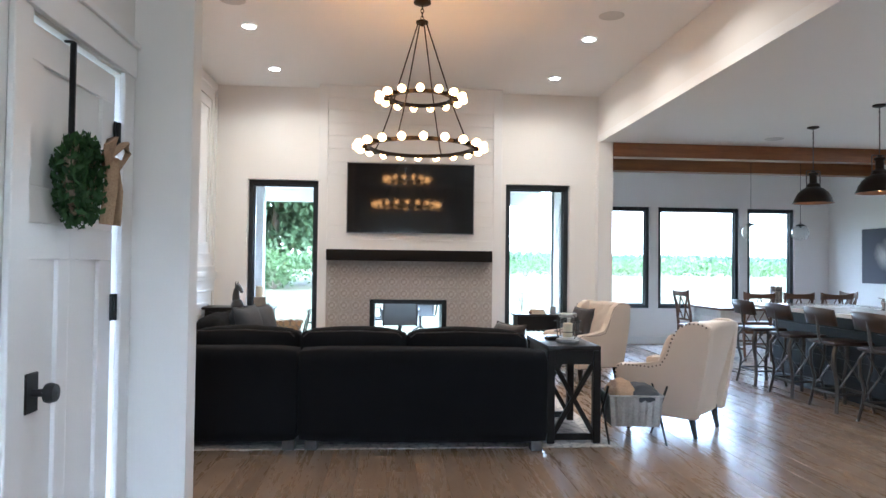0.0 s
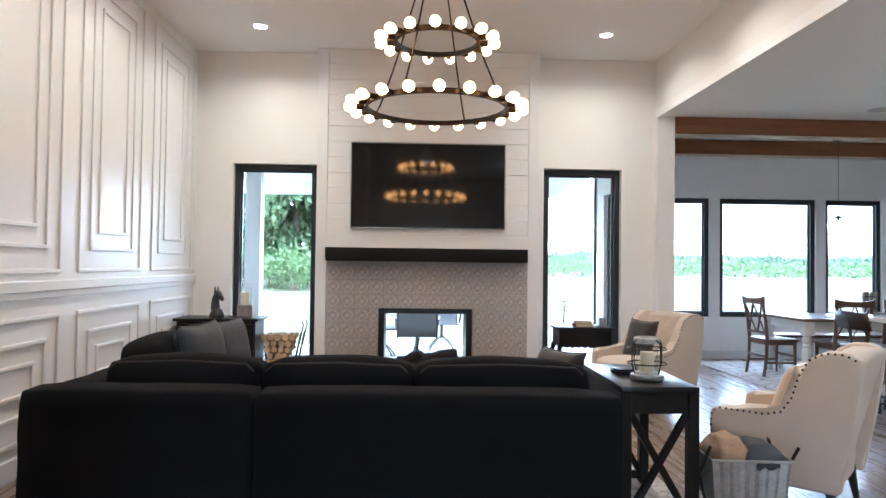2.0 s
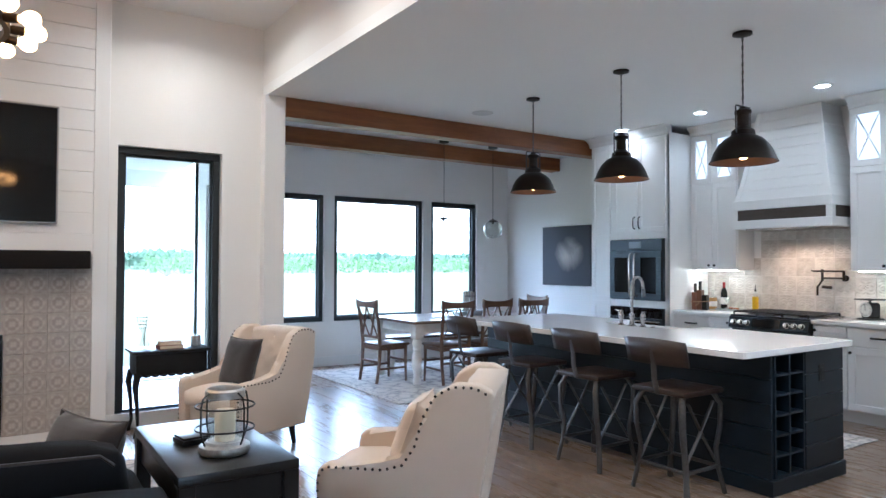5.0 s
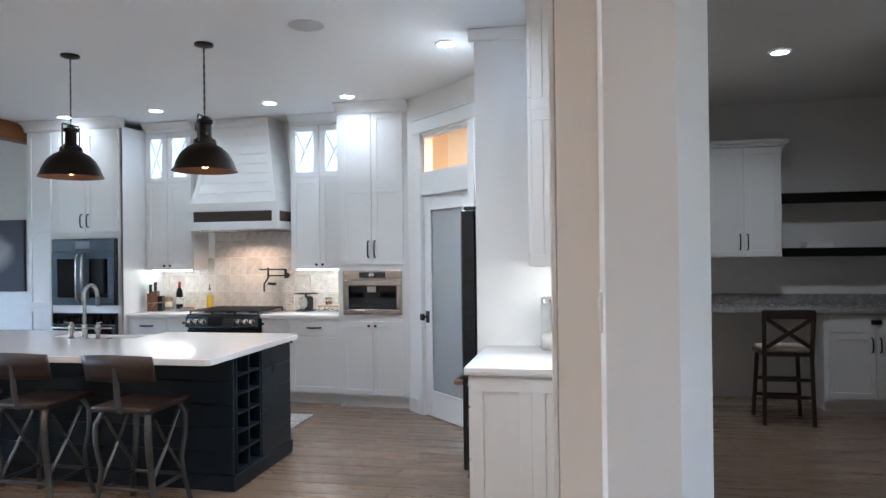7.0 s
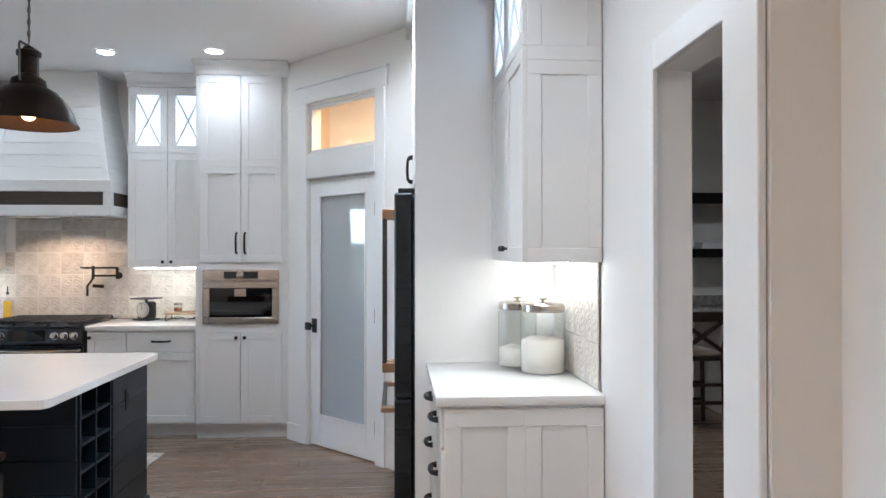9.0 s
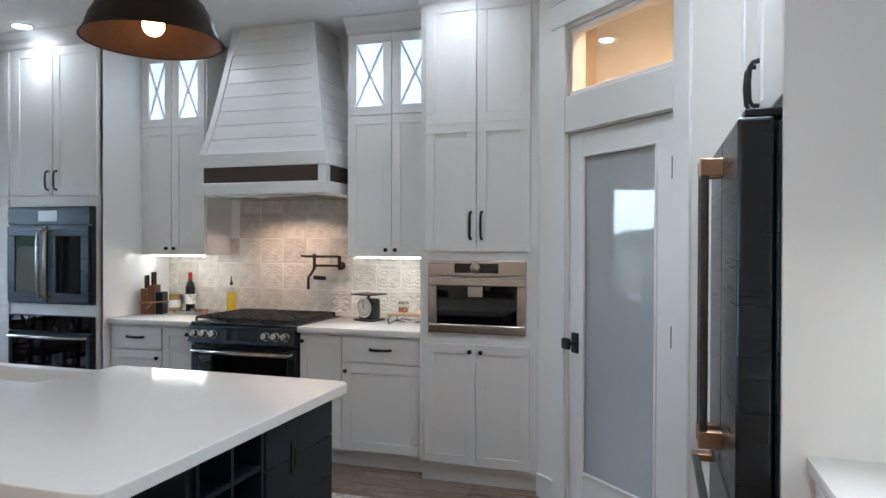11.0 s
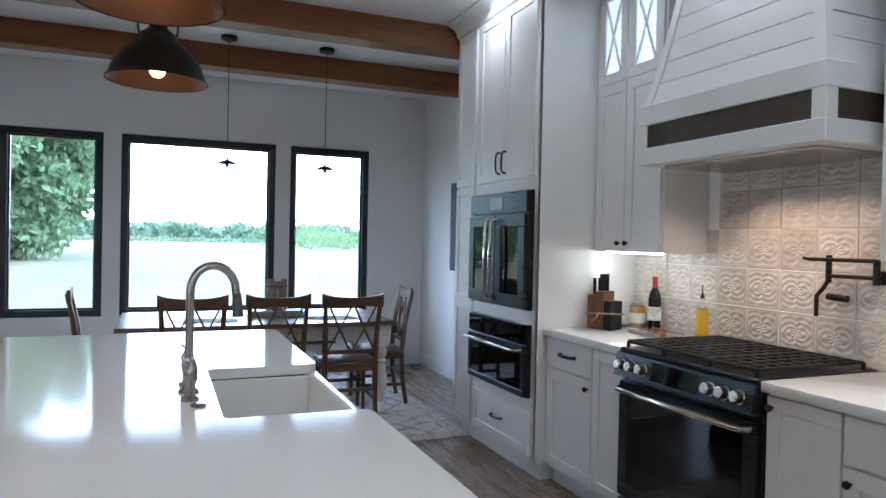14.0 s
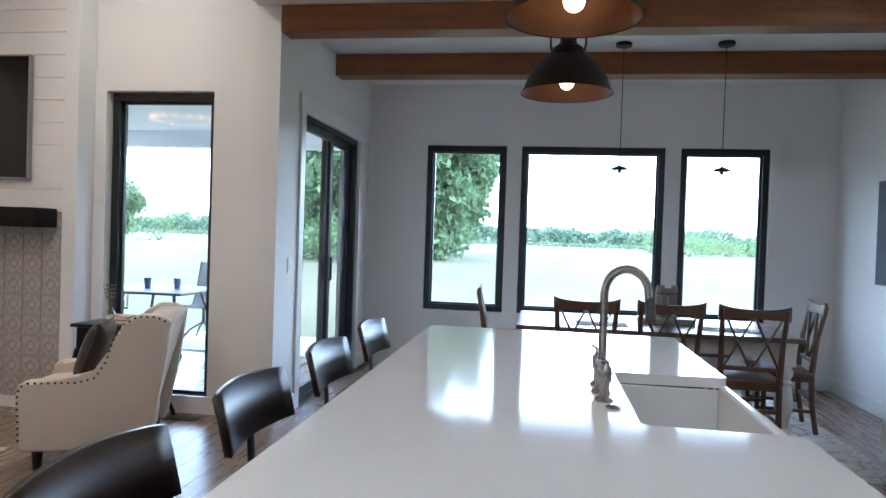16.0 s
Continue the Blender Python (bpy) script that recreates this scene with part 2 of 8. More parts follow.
BARK = mat("pale_log_bark", (0.34, 0.26, 0.18), 0.9, var=0.4, scale=18, fine=70, bump=0.5)
CHARLOG = mat("charred_ceramic_log", (0.03, 0.027, 0.025), 0.9, var=0.5, scale=20, fine=60, bump=0.8)
GALV = mat("galvanised_metal", (0.40, 0.40, 0.39), 0.45, 0.8, var=0.25, scale=14, fine=60, bump=0.06)


# ---- building helpers ----
def box(bm, x0, x1, y0, y1, z0, z1, bevel=0.0, seg=2, m=None):
    r = bmesh.ops.create_cube(bm, size=1.0)
    vs = r["verts"]
    bmesh.ops.scale(bm, vec=(x1 - x0, y1 - y0, z1 - z0), verts=vs)
    bmesh.ops.translate(bm, vec=((x0 + x1) / 2, (y0 + y1) / 2, (z0 + z1) / 2), verts=vs)
    if bevel:
        es = list({e for v in vs for e in v.link_edges})
        g = bmesh.ops.bevel(bm, geom=es, offset=bevel, segments=seg, affect="EDGES", profile=0.5)
        vs = list({v for f in g["faces"] for v in f.verts} | {v for v in vs if v.is_valid})
    if m is not None:
        bmesh.ops.transform(bm, matrix=m, verts=vs)
    return vs


def tube(bm, a, b, r0, r1=None, n=12, caps=True):
    """A round bar from a to b."""
    a, b = Vector(a), Vector(b)
    d = b - a
    r = bmesh.ops.create_cone(bm, cap_ends=caps, cap_tris=False, segments=n, radius1=r0, radius2=r0 if r1 is None else r1, depth=d.length)
    bmesh.ops.transform(bm, matrix=Matrix.Translation((a + b) / 2) @ d.to_track_quat("Z", "Y").to_matrix().to_4x4(), verts=r["verts"])
    return r["verts"]


def bar(bm, a, b, w, h, bevel=0.004, up=(0, 0, 1)):
    """A square bar from a to b, w wide and h thick."""
    a, b = Vector(a), Vector(b)
    d = (b - a).normalized()
    u = Vector(up)
    if abs(d.dot(u)) > 0.95:
        u = Vector((0, 1, 0))
    s = d.cross(u).normalized()
    u = s.cross(d)
    m = Matrix.Translation((a + b) / 2) @ Matrix((s, u, d)).transposed().to_4x4()
    ln = (b - a).length
    return box(bm, -w / 2, w / 2, -h / 2, h / 2, -ln / 2, ln / 2, bevel, 1, m)


def lathe(bm, profile, n=24, centre=(0, 0, 0), caps=False):
    """A turned body: profile of (radius, height)."""
    rings = []
    for r, z in profile:
        rings.append([bm.verts.new((centre[0] + r * math.cos(2 * math.pi * i / n), centre[1] + r * math.sin(2 * math.pi * i / n), centre[2] + z)) for i in range(n)])
    for a, b in zip(rings, rings[1:]):
        for i in range(n):
            bm.faces.new((a[i], a[(i + 1) % n], b[(i + 1) % n], b[i]))
    if caps:
        bm.faces.new(rings[0][::-1]), bm.faces.new(rings[-1])
    return [v for r in rings for v in r]


def sweep(bm, pts, r, n=8, close=False, flat=1.0):
    """A round bar bent along points."""
    pts = [Vector(p) for p in pts]
    rings, k = [], len(pts)
    prev = None
    for i, p in enumerate(pts):
        a = pts[(i - 1) % k] if close or i else p
        b = pts[(i + 1) % k] if close or i < k - 1 else p
        d = (b - a).normalized()
        u = Vector((0, 0, 1)) if prev is None else prev
        if abs(d.dot(u)) > 0.98:
            u = Vector((1, 0, 0))
        s = d.cross(u).normalized()
        u = s.cross(d).normalized()
        prev = u
        rad = r[i] if isinstance(r, (list, tuple)) else r
        rings.append([bm.verts.new(p + s * math.cos(2 * math.pi * j / n) * rad + u * math.sin(2 * math.pi * j / n) * rad * flat) for j in range(n)])
    for a, b in zip(rings, rings[1:] + ([rings[0]] if close else [])):
        for j in range(n):
            bm.faces.new((a[j], a[(j + 1) % n], b[(j + 1) % n], b[j]))
    if not close:
        bm.faces.new(rings[0][::-1]), bm.faces.new(rings[-1])


def prism(bm, outline, axis, lo, hi):
    """A flat outline of (u, v) drawn along an axis: x takes (y, z), y takes (x, z), z takes (x, y)."""
    def at(u, v, w):
        return {"x": (w, u, v), "y": (u, w, v), "z": (u, v, w)}[axis]
    a = [bm.verts.new(at(u, v, lo)) for u, v in outline]
    b = [bm.verts.new(at(u, v, hi)) for u, v in outline]
    n = len(a)
    bm.faces.new(a), bm.faces.new(b[::-1])
    for i in range(n):
        bm.faces.new((a[i], b[i], b[(i + 1) % n], a[(i + 1) % n]))
    return a + b


def cushion(bm, x0, x1, y0, y1, z0, z1, puff=0.03, seg=8, m=None, r=0.03):
    """A stuffed block: rounded edges, bulging faces, slightly uneven."""
    vs = box(bm, x0, x1, y0, y1, z0, z1)
    es = list({e for v in vs for e in v.link_edges})
    bmesh.ops.subdivide_edges(bm, edges=es, cuts=seg, use_grid_fill=True)
    allv = list(bm.verts)
    c = Vector(((x0 + x1) / 2, (y0 + y1) / 2, (z0 + z1) / 2))
    h = Vector(((x1 - x0) / 2, (y1 - y0) / 2, (z1 - z0) / 2))
    for v in allv:
        q = v.co - c
        u = [q[i] / h[i] for i in range(3)]
        core = [max(-h[i] + r, min(h[i] - r, q[i])) for i in range(3)]
        dd = Vector([q[i] - core[i] for i in range(3)])
        if dd.length > 1e-6:
            q = Vector(core) + dd.normalized() * min(r, dd.length)
        for i in range(3):
            j, k = (i + 1) % 3, (i + 2) % 3
            if abs(abs(u[i]) - 1) < 1e-4:
                q[i] += math.copysign(puff * (1 - u[j] ** 2) * (1 - u[k] ** 2), u[i])
        q += 0.006 * noise.noise_vector((q + c) * 6)
        v.co = c + q
    if m is not None:
        bmesh.ops.transform(bm, matrix=m, verts=list(allv))
    return list(allv)


def mesh_of(name, bm, material, smooth=False):
    bmesh.ops.recalc_face_normals(bm, faces=bm.faces)
    me = bpy.data.meshes.new(name)
    if smooth:
        for f in bm.faces:
            f.smooth = True
        if smooth != "all":
            for e in bm.edges:
                e.smooth = len(e.link_faces) == 2 and e.calc_face_angle(0) < 0.7
    bm.to_mesh(me)
    bm.free()
    me.materials.append(material)
    return me


def part(name, bm, material, parent=None, label="", smooth=True):
    ob = new(name, mesh_of(name, bm, material, smooth))
    if parent is not None:
        ob.parent = parent
    return tagged(ob, label)


def thing(name, x, y, z, label, category, group="", rz=0, kind=""):
    ob = new(name)
    ob.matrix_basis = pose(x, y, z, 0, 0, rz)
    ob.empty_display_size = 0.1
    return tagged(ob, label, category, group, kind)


def structure(name, bm, material, label="", smooth=False):
    return tagged(part(name, bm, material, None, label, smooth), kind="structure")


def wall(name, label, boxes, material=WALL):
    bm = bmesh.new()
    for b in boxes:
        box(bm, *b)
    return structure(name, bm, material, label)


def pierced(axis, at0, at1, lo, hi, z0, z1, holes):
    """The boxes of a wall from lo to hi with openings (a, b, zlo, zhi), sorted."""
    out, u = [], lo

    def add(a, b, c, d):
        if b - a > 1e-4 and d - c > 1e-4:
            out.append((a, b, at0, at1, c, d) if axis == "x" else (at0, at1, a, b, c, d))
    for a, b, c, d in holes:
        add(u, a, z0, z1)
        add(a, b, z0, c)
        add(a, b, d, z1)
        u = b
    add(u, hi, z0, z1)
    return out


# ---- large structure ----
LC, KC = 3.69, 3.04          # ceilings of the living room and the kitchen
wall("wall_fireplace", "warm white painted wall beside the fireplace",
     pierced("x", 9.05, 9.27, -2.27, 3.05, 0, LC + 0.1, [(-1.86, -0.93, 0.06, 2.45), (-0.2, 0.765, 0.12, 0.86), (1.6, 2.485, 0.06, 2.45)]))
wall("wall_left", "white panelled living room wall", [(-2.42, -2.27, 2.89, 9.27, 0, LC + 0.1)], TRIM)
wall("wall_hall_stub", "white painted wall end by the hall door", [(-2.42, -0.763, 2.77, 2.89, 0, LC + 0.1)])
wall("wall_hall_left", "white painted hall wall around a door",
     pierced("y", -1.12, -1.0, -2.6, 2.77, 0, LC + 0.1, [(1.96, 2.64, 0, 2.06)]))
# closing wall; its opening is added to let sky light in from behind
wall("wall_hall_back", "plain white wall behind the hall with an added opening for daylight",
     pierced("x", -2.75, -2.6, -1.12, 8.6, 0, LC + 0.1, [(-0.1, 0.95, 0.02, 2.2)]))
wall("wall_dining_left", "white dining wall with the sliding patio door",
     pierced("y", 2.85, 3.05, 9.27, 11.6, 0, LC + 0.1, [(9.45, 11.07, 0, 2.37)]) + [(2.85, 3.05, 8.93, 9.05, 0, KC)])
wall("wall_dining", "pale dining wall with three windows",
     pierced("x", 11.46, 11.66, 2.85, 8.0, 0, KC + 0.3, [(3.7, 4.56, 0.62, 2.4), (4.715, 6.19, 0.62, 2.4), (6.34, 7.21, 0.62, 2.4)]))
wall("wall_kitchen", "pale kitchen wall behind the cabinets", [(7.85, 8.0, 2.6, 11.46, 0, KC + 0.3)])
wall("wall_pier", "beige wall end between kitchen and passage", [(2.97, 3.75, 2.61, 2.73, 2.1, KC),
     (3.75, 8.0, 2.61, 2.73, 0, KC)])
bm = bmesh.new()
prism(bm, [(2.47, 2.555), (2.76, 2.43), (2.968, 2.43), (2.968, 2.868), (2.83, 2.868), (2.81, 2.74), (2.47, 2.735)], "z", 0, KC)
structure("wall_pier_end", bm, WALL, "beige stepped wall end with a splayed corner")
wall("wall_passage_near", "white painted wall end between hall and passage", [(3.36, 3.5, -2.6, 1.33, 0, KC)])
bm = bmesh.new()
prism(bm, [(5.7, 0.605), (5.0, 0.58), (5.05, 0.4), (5.9, 0.4), (5.9, 0.6)], "z", 0, KC)
structure("wall_passage", bm, WALL, "beige angled wall end in the passage")
wall("wall_nook", "beige wall behind the desk nook", [(8.2, 8.35, -2.6, 2.61, 0, KC), (8.0, 8.35, 2.61, 2.73, 0, KC)])
wall("wall_passage_right", "beige passage wall beside a black door", [(5.3, 5.45, -2.6, -0.51, 0, KC), (5.3, 5.45, -0.51, 0.36, 2.45, KC)])
wall("ceiling_living", "white living room ceiling", [(-2.42, 2.87, -2.75, 9.27, LC, LC + 0.1)], CEIL)
wall("ceiling_kitchen", "white kitchen ceiling", [(2.87, 8.6, -2.75, 11.66, KC, KC + 0.1)], CEIL)
wall("header_living", "white header where the ceiling steps down", [(2.87, 3.05, -2.6, 9.05, KC + 0.1, LC + 0.1)])
bm = bmesh.new()
box(bm, -2.42, 8.6, -2.75, 11.66, -0.12, -0.012)
structure("floor", bm, SUBFLOOR, "brown oak plank floor")
FLOOR = bpy.data.objects["floor"]
for i, (y0, y1) in enumerate(((8.91, 9.1), (10.2, 10.39))):
    bm = bmesh.new()
    box(bm, 3.052, 7.848, y0, y1, 2.845, KC - 0.002, 0.006)
    structure("ceiling_beam_%d" % (i + 1), bm, BEAM, "stained brown pine ceiling beam")

# ---- windows, doors and trim ----
def frame_bars(bm, u0, u1, z0, z1, d0, d1, w, axis, bevel=0.004):
    """Four bars round an opening; axis: the wall's run."""
    for a, b, c, d in ((u0, u1, z1 - w, z1), (u0, u1, z0, z0 + w), (u0, u0 + w, z0 + w, z1 - w), (u1 - w, u1, z0 + w, z1 - w)):
        box(bm, *((a, b, d0, d1) if axis == "x" else (d0, d1, a, b)), c, d, bevel, 1)


def window(number, u0, u1, z0, z1, d, axis, label, w=0.062, sash=0.03):
    top = tagged(thing("window_%d" % number, *((((u0 + u1) / 2), d) if axis == "x" else (d, (u0 + u1) / 2)), z0, label, "window"), kind="structure")
    ox, oy, oz = top.location
    mv = Matrix.Translation((-ox, -oy, -oz))
    bm = bmesh.new()
    frame_bars(bm, u0, u1, z0, z1, d - 0.045, d + 0.045, w, axis)
    bmesh.ops.transform(bm, matrix=mv, verts=bm.verts)
    part("window_frame", bm, BLACKFRAME, top, "black window frame", False)
    bm = bmesh.new()
    frame_bars(bm, u0 + w, u1 - w, z0 + w, z1 - w, d - 0.005, d + 0.035, sash * 0.6, axis)
    bmesh.ops.transform(bm, matrix=mv, verts=bm.verts)
    part("sash", bm, BLACKFRAME, top, "", False)
    bm = bmesh.new()
    a, b = u0 + w, u1 - w
    box(bm, *((a, b, d + 0.01, d + 0.016) if axis == "x" else (d + 0.01, d + 0.016, a, b)), z0 + w, z1 - w)
    bmesh.ops.transform(bm, matrix=mv, verts=bm.verts)
    part("pane", bm, GLASS, top, "clear pane", False).visible_shadow = False
    return top


window(1, -1.858, -0.932, 0.062, 2.448, 9.17, "x", "tall black-framed living room window beside the fireplace")
window(2, 1.602, 2.483, 0.062, 2.448, 9.17, "x", "tall black-framed living room window beside an armchair")
window(3, 3.702, 4.558, 0.622, 2.398, 11.54, "x", "black-framed dining window over a hay field")
window(4, 4.717, 6.188, 0.622, 2.398, 11.54, "x", "wide black-framed dining picture window")
window(5, 6.342, 7.208, 0.622, 2.398, 11.54, "x", "black-framed dining window near the picture wall")


# unseen glazing, added with the opening that brightens the hall side
window(8, -0.098, 0.948, 0.022, 2.198, -2.67, "x", "glazed front entry behind the hall")


def sliding_door():
    top = tagged(thing("door_patio", 2.95, 10.26, 0, "black-framed sliding glass patio door with white casing", "patio door"), kind="structure")
    o = Vector(top.location)

    def add(name, boxes, material, label=""):
        bm = bmesh.new()
        for b in boxes:
            box(bm, *b, 0.004, 1)
        bmesh.ops.translate(bm, vec=-o, verts=bm.verts)
        return part(name, bm, material, top, label, False)
    bm = bmesh.new()
    frame_bars(bm, 9.452, 11.068, 0.002, 2.368, 2.9, 3.035, 0.045, "y")
    bmesh.ops.translate(bm, vec=-o, verts=bm.verts)
    part("door_frame", bm, BLACKFRAME, top, "black outer frame", False)
    for a, b, x0, x1 in ((9.5, 10.3, 2.99, 3.025), (10.22, 11.02, 2.935, 2.97)):
        bm = bmesh.new()
        frame_bars(bm, a, b, 0.05, 2.32, x0, x1, 0.075, "y")
        bmesh.ops.translate(bm, vec=-o, verts=bm.verts)
        p = part("door_panel", bm, BLACKFRAME, top, "", False)
        bm = bmesh.new()
        box(bm, x0 + 0.014, x0 + 0.02, a + 0.075, b - 0.075, 0.125, 2.245)
        bmesh.ops.translate(bm, vec=-o, verts=bm.verts)
        part("pane", bm, GLASS, p, "clear pane", False).visible_shadow = False
        bm = bmesh.new()
        yh = b - 0.045
        bar(bm, (x1 + 0.02, yh, 0.98), (x1 + 0.02, yh, 1.18), 0.018, 0.02)
        for z in (0.98, 1.18):
            bar(bm, (x1, yh, z), (x1 + 0.025, yh, z), 0.018, 0.018)
        bmesh.ops.translate(bm, vec=-o, verts=bm.verts)
        part("pull_handle", bm, HARDWARE, p, "black pull handle")
    add("casing", [(3.052, 3.07, 9.35, 9.45, 0, 2.37), (3.052, 3.07, 11.07, 11.17, 0, 2.37), (3.052, 3.075, 9.33, 11.19, 2.37, 2.5)], TRIM, "white casing")


sliding_door()


def shaker(bm, u0, u1, z0, z1, at, axis="x", out=-1, rail=0.065, thick=0.02, inset=0.009):
    """A framed panel door on a plane. axis: the plane's normal; out: the side that it faces."""
    a, b = sorted((at, at + out * thick))
    a2, b2 = sorted((at, at + out * (thick - inset)))

    def add(p, q, c, d, e, f, bv):
        box(bm, *((e, f, p, q) if axis == "x" else (p, q, e, f)), c, d, bv, 1)
    add(u0, u1, z1 - rail, z1, a, b, 0.002), add(u0, u1, z0, z0 + rail, a, b, 0.002)
    add(u0, u0 + rail, z0 + rail, z1 - rail, a, b, 0.002), add(u1 - rail, u1, z0 + rail, z1 - rail, a, b, 0.002)
    add(u0 + rail, u1 - rail, z0 + rail, z1 - rail, a2, b2, 0)


def hall_door():
    top = tagged(thing("door_hall", -1.03, 2.3, 0, "white panelled hall door with a hanging wreath", "door"), kind="structure")
    o = Vector(top.location)
    bm = bmesh.new()
    shaker(bm, 1.98, 2.62, 1.45, 2.045, -1.05, "x", 1, 0.11, 0.04, 0.014)
    shaker(bm, 1.98, 2.32, 0.012, 1.45, -1.05, "x", 1, 0.11, 0.04, 0.014)
    shaker(bm, 2.28, 2.62, 0.012, 1.45, -1.05, "x", 1, 0.11, 0.041, 0.014)
    bmesh.ops.translate(bm, vec=-o, verts=bm.verts)
    slab = part("slab", bm, TRIM, top, "", False)
    bm = bmesh.new()
    box(bm, -1.01, -1.002, 2.02, 2.09, 0.88, 1.0, 0.003, 1)
    tube(bm, (-1.002, 2.055, 0.94), (-0.965, 2.055, 0.94), 0.012)
    vs = lathe(bm, [(0.012, 0), (0.028, 0.008), (0.031, 0.02), (0.026, 0.036), (0.0, 0.04)], 20)
    bmesh.ops.transform(bm, matrix=Matrix.Translation((-0.97, 2.055, 0.94)) @ pose(0, 0, 0, 0, 90, 0), verts=vs)
    bmesh.ops.translate(bm, vec=-o, verts=bm.verts)
    part("door_knob", bm, HARDWARE, slab, "black door knob on a square plate")
    for z in (0.22, 1.16, 1.82):
        bm = bmesh.new()
        tube(bm, (-0.998, 2.628, z - 0.05), (-0.998, 2.628, z + 0.05), 0.009)
        box(bm, -1.006, -1.0, 2.6, 2.64, z - 0.05, z + 0.05)
        bmesh.ops.translate(bm, vec=-o, verts=bm.verts)
        part("hinge", bm, HARDWARE, slab, "black hinge")
    bm = bmesh.new()
    box(bm, -0.998, -0.978, 1.87, 1.965, 0, 2.07, 0.003, 1), box(bm, -0.998, -0.978, 2.635, 2.73, 0, 2.07, 0.003, 1)
    box(bm, -0.998, -0.974, 1.86, 2.74, 2.07, 2.19, 0.003, 1), box(bm, -0.998, -0.962, 1.85, 2.75, 2.19, 2.215, 0.003, 1)
    bmesh.ops.translate(bm, vec=-o, verts=bm.verts)
    part("casing", bm, TRIM, top, "white casing", False)
    return top


hall_door()


def leaf_cloud(n, place, size, seed, droop=0.0):
    """Many small folded leaves, as vertices and faces."""
    rng = random.Random(seed)
    vs, fs = [], []
    for _ in range(n):
        p = Vector(place(rng))
        q = Euler((rng.uniform(0, 6.3), rng.uniform(0, 6.3), rng.uniform(0, 6.3))).to_matrix()
        s = size * rng.uniform(0.6, 1.35)
        k = len(vs)
        for c in ((-0.5, 0, 0), (0, 0.28, 0.08), (0.5, 0, 0), (0, -0.28, 0.08)):
            vs.append(p + q @ (Vector(c) * s))
        fs.append((k, k + 1, k + 2)), fs.append((k, k + 2, k + 3))
    return vs, fs


def leaf_mesh(name, vs, fs, material):
    me = bpy.data.meshes.new(name)
    me.from_pydata([tuple(v) for v in vs], [], fs)
    me.materials.append(material)
    return me


def leaf_material(name, a, b):
    m, n, l, p = nodes_of(name)
    geo, ramp = n.new("ShaderNodeNewGeometry"), n.new("ShaderNodeValToRGB")
    ramp.color_ramp.elements[0].color, ramp.color_ramp.elements[1].color = (*a, 1), (*b, 1)
    l.new(geo.outputs["Random Per Island"], ramp.inputs[0]), l.new(ramp.outputs[0], p.inputs["Base Color"])
    p.inputs["Roughness"].default_value = 0.6
    # light passes through the thin blades
    thin, mix = n.new("ShaderNodeBsdfTranslucent"), n.new("ShaderNodeMixShader")
    mix.inputs[0].default_value = 0.45
    l.new(ramp.outputs[0], thin.inputs["Color"])
    l.new(p.outputs[0], mix.inputs[1]), l.new(thin.outputs[0], mix.inputs[2]), l.new(mix.outputs[0], n["Material Output"].inputs["Surface"])
    return m


LEAF = leaf_material("boxwood_leaf", (0.018, 0.06, 0.014), (0.05, 0.12, 0.03))
BURLAP = mat("burlap_ribbon", (0.36, 0.24, 0.14), 0.9, var=0.25, scale=12, fine=160, bump=0.4)


def wreath():
    top = thing("wreath", -0.985, 2.225, 1.6, "green boxwood wreath with a burlap bow on the door", "wreath")
    vs, fs = leaf_cloud(1500, lambda r: (lambda a, b, c: (0.03 + 0.045 * math.cos(b) * c, (0.085 + 0.042 * c * math.sin(b)) * math.cos(a), (0.11 + 0.045 * c * math.sin(b)) * math.sin(a)))(
        r.uniform(0, 6.283), r.uniform(0, 6.283), r.uniform(0.3, 1.15)), 0.03, 5)
    ob = new("foliage", leaf_mesh("wreath_foliage", vs, fs, LEAF))
    ob.parent = top
    bm = bmesh.new()
    sweep(bm, [(0.03, 0.085 * math.cos(i * math.pi / 12), 0.11 * math.sin(i * math.pi / 12)) for i in range(24)], 0.018, 6, True)
    part("ring", bm, BARK, top)
    bm = bmesh.new()
    for sgn in (-1, 1):
        sweep(bm, [(0.07, 0.09, 0.08), (0.1, 0.12 + sgn * 0.05, 0.15), (0.1, 0.12 + sgn * 0.085, 0.12), (0.09, 0.12 + sgn * 0.05, 0.07), (0.07, 0.09, 0.08)], 0.022, 8, False, 0.3)
        sweep(bm, [(0.08, 0.12, 0.09), (0.09, 0.12 + sgn * 0.03, -0.02), (0.08, 0.12 + sgn * 0.04, -0.14)], 0.022, 8, False, 0.3)
    part("bow", bm, BURLAP, top, "brown burlap bow")
    bm = bmesh.new()
    bar(bm, (-0.002, 0, 0.12), (-0.002, 0, 0.452), 0.02, 0.004)
    bar(bm, (0.002, 0, 0.12), (0.03, 0, 0.12), 0.02, 0.004)
    bar(bm, (-0.03, 0, 0.452), (0.0, 0, 0.452), 0.02, 0.004)
    part("hanger", bm, HARDWARE, top, "black over-door hanger")


wreath()


# panelled wall
def moulding(bm, y0, y1, z0, z1, x, w=0.03, d=0.016):
    for a, b, c, e in ((y0, y1, z1 - w, z1), (y0, y1, z0, z0 + w), (y0, y0 + w, z0 + w, z1 - w), (y1 - w, y1, z0 + w, z1 - w)):
        box(bm, x, x + d, a, b, c, e, 0.006, 2)


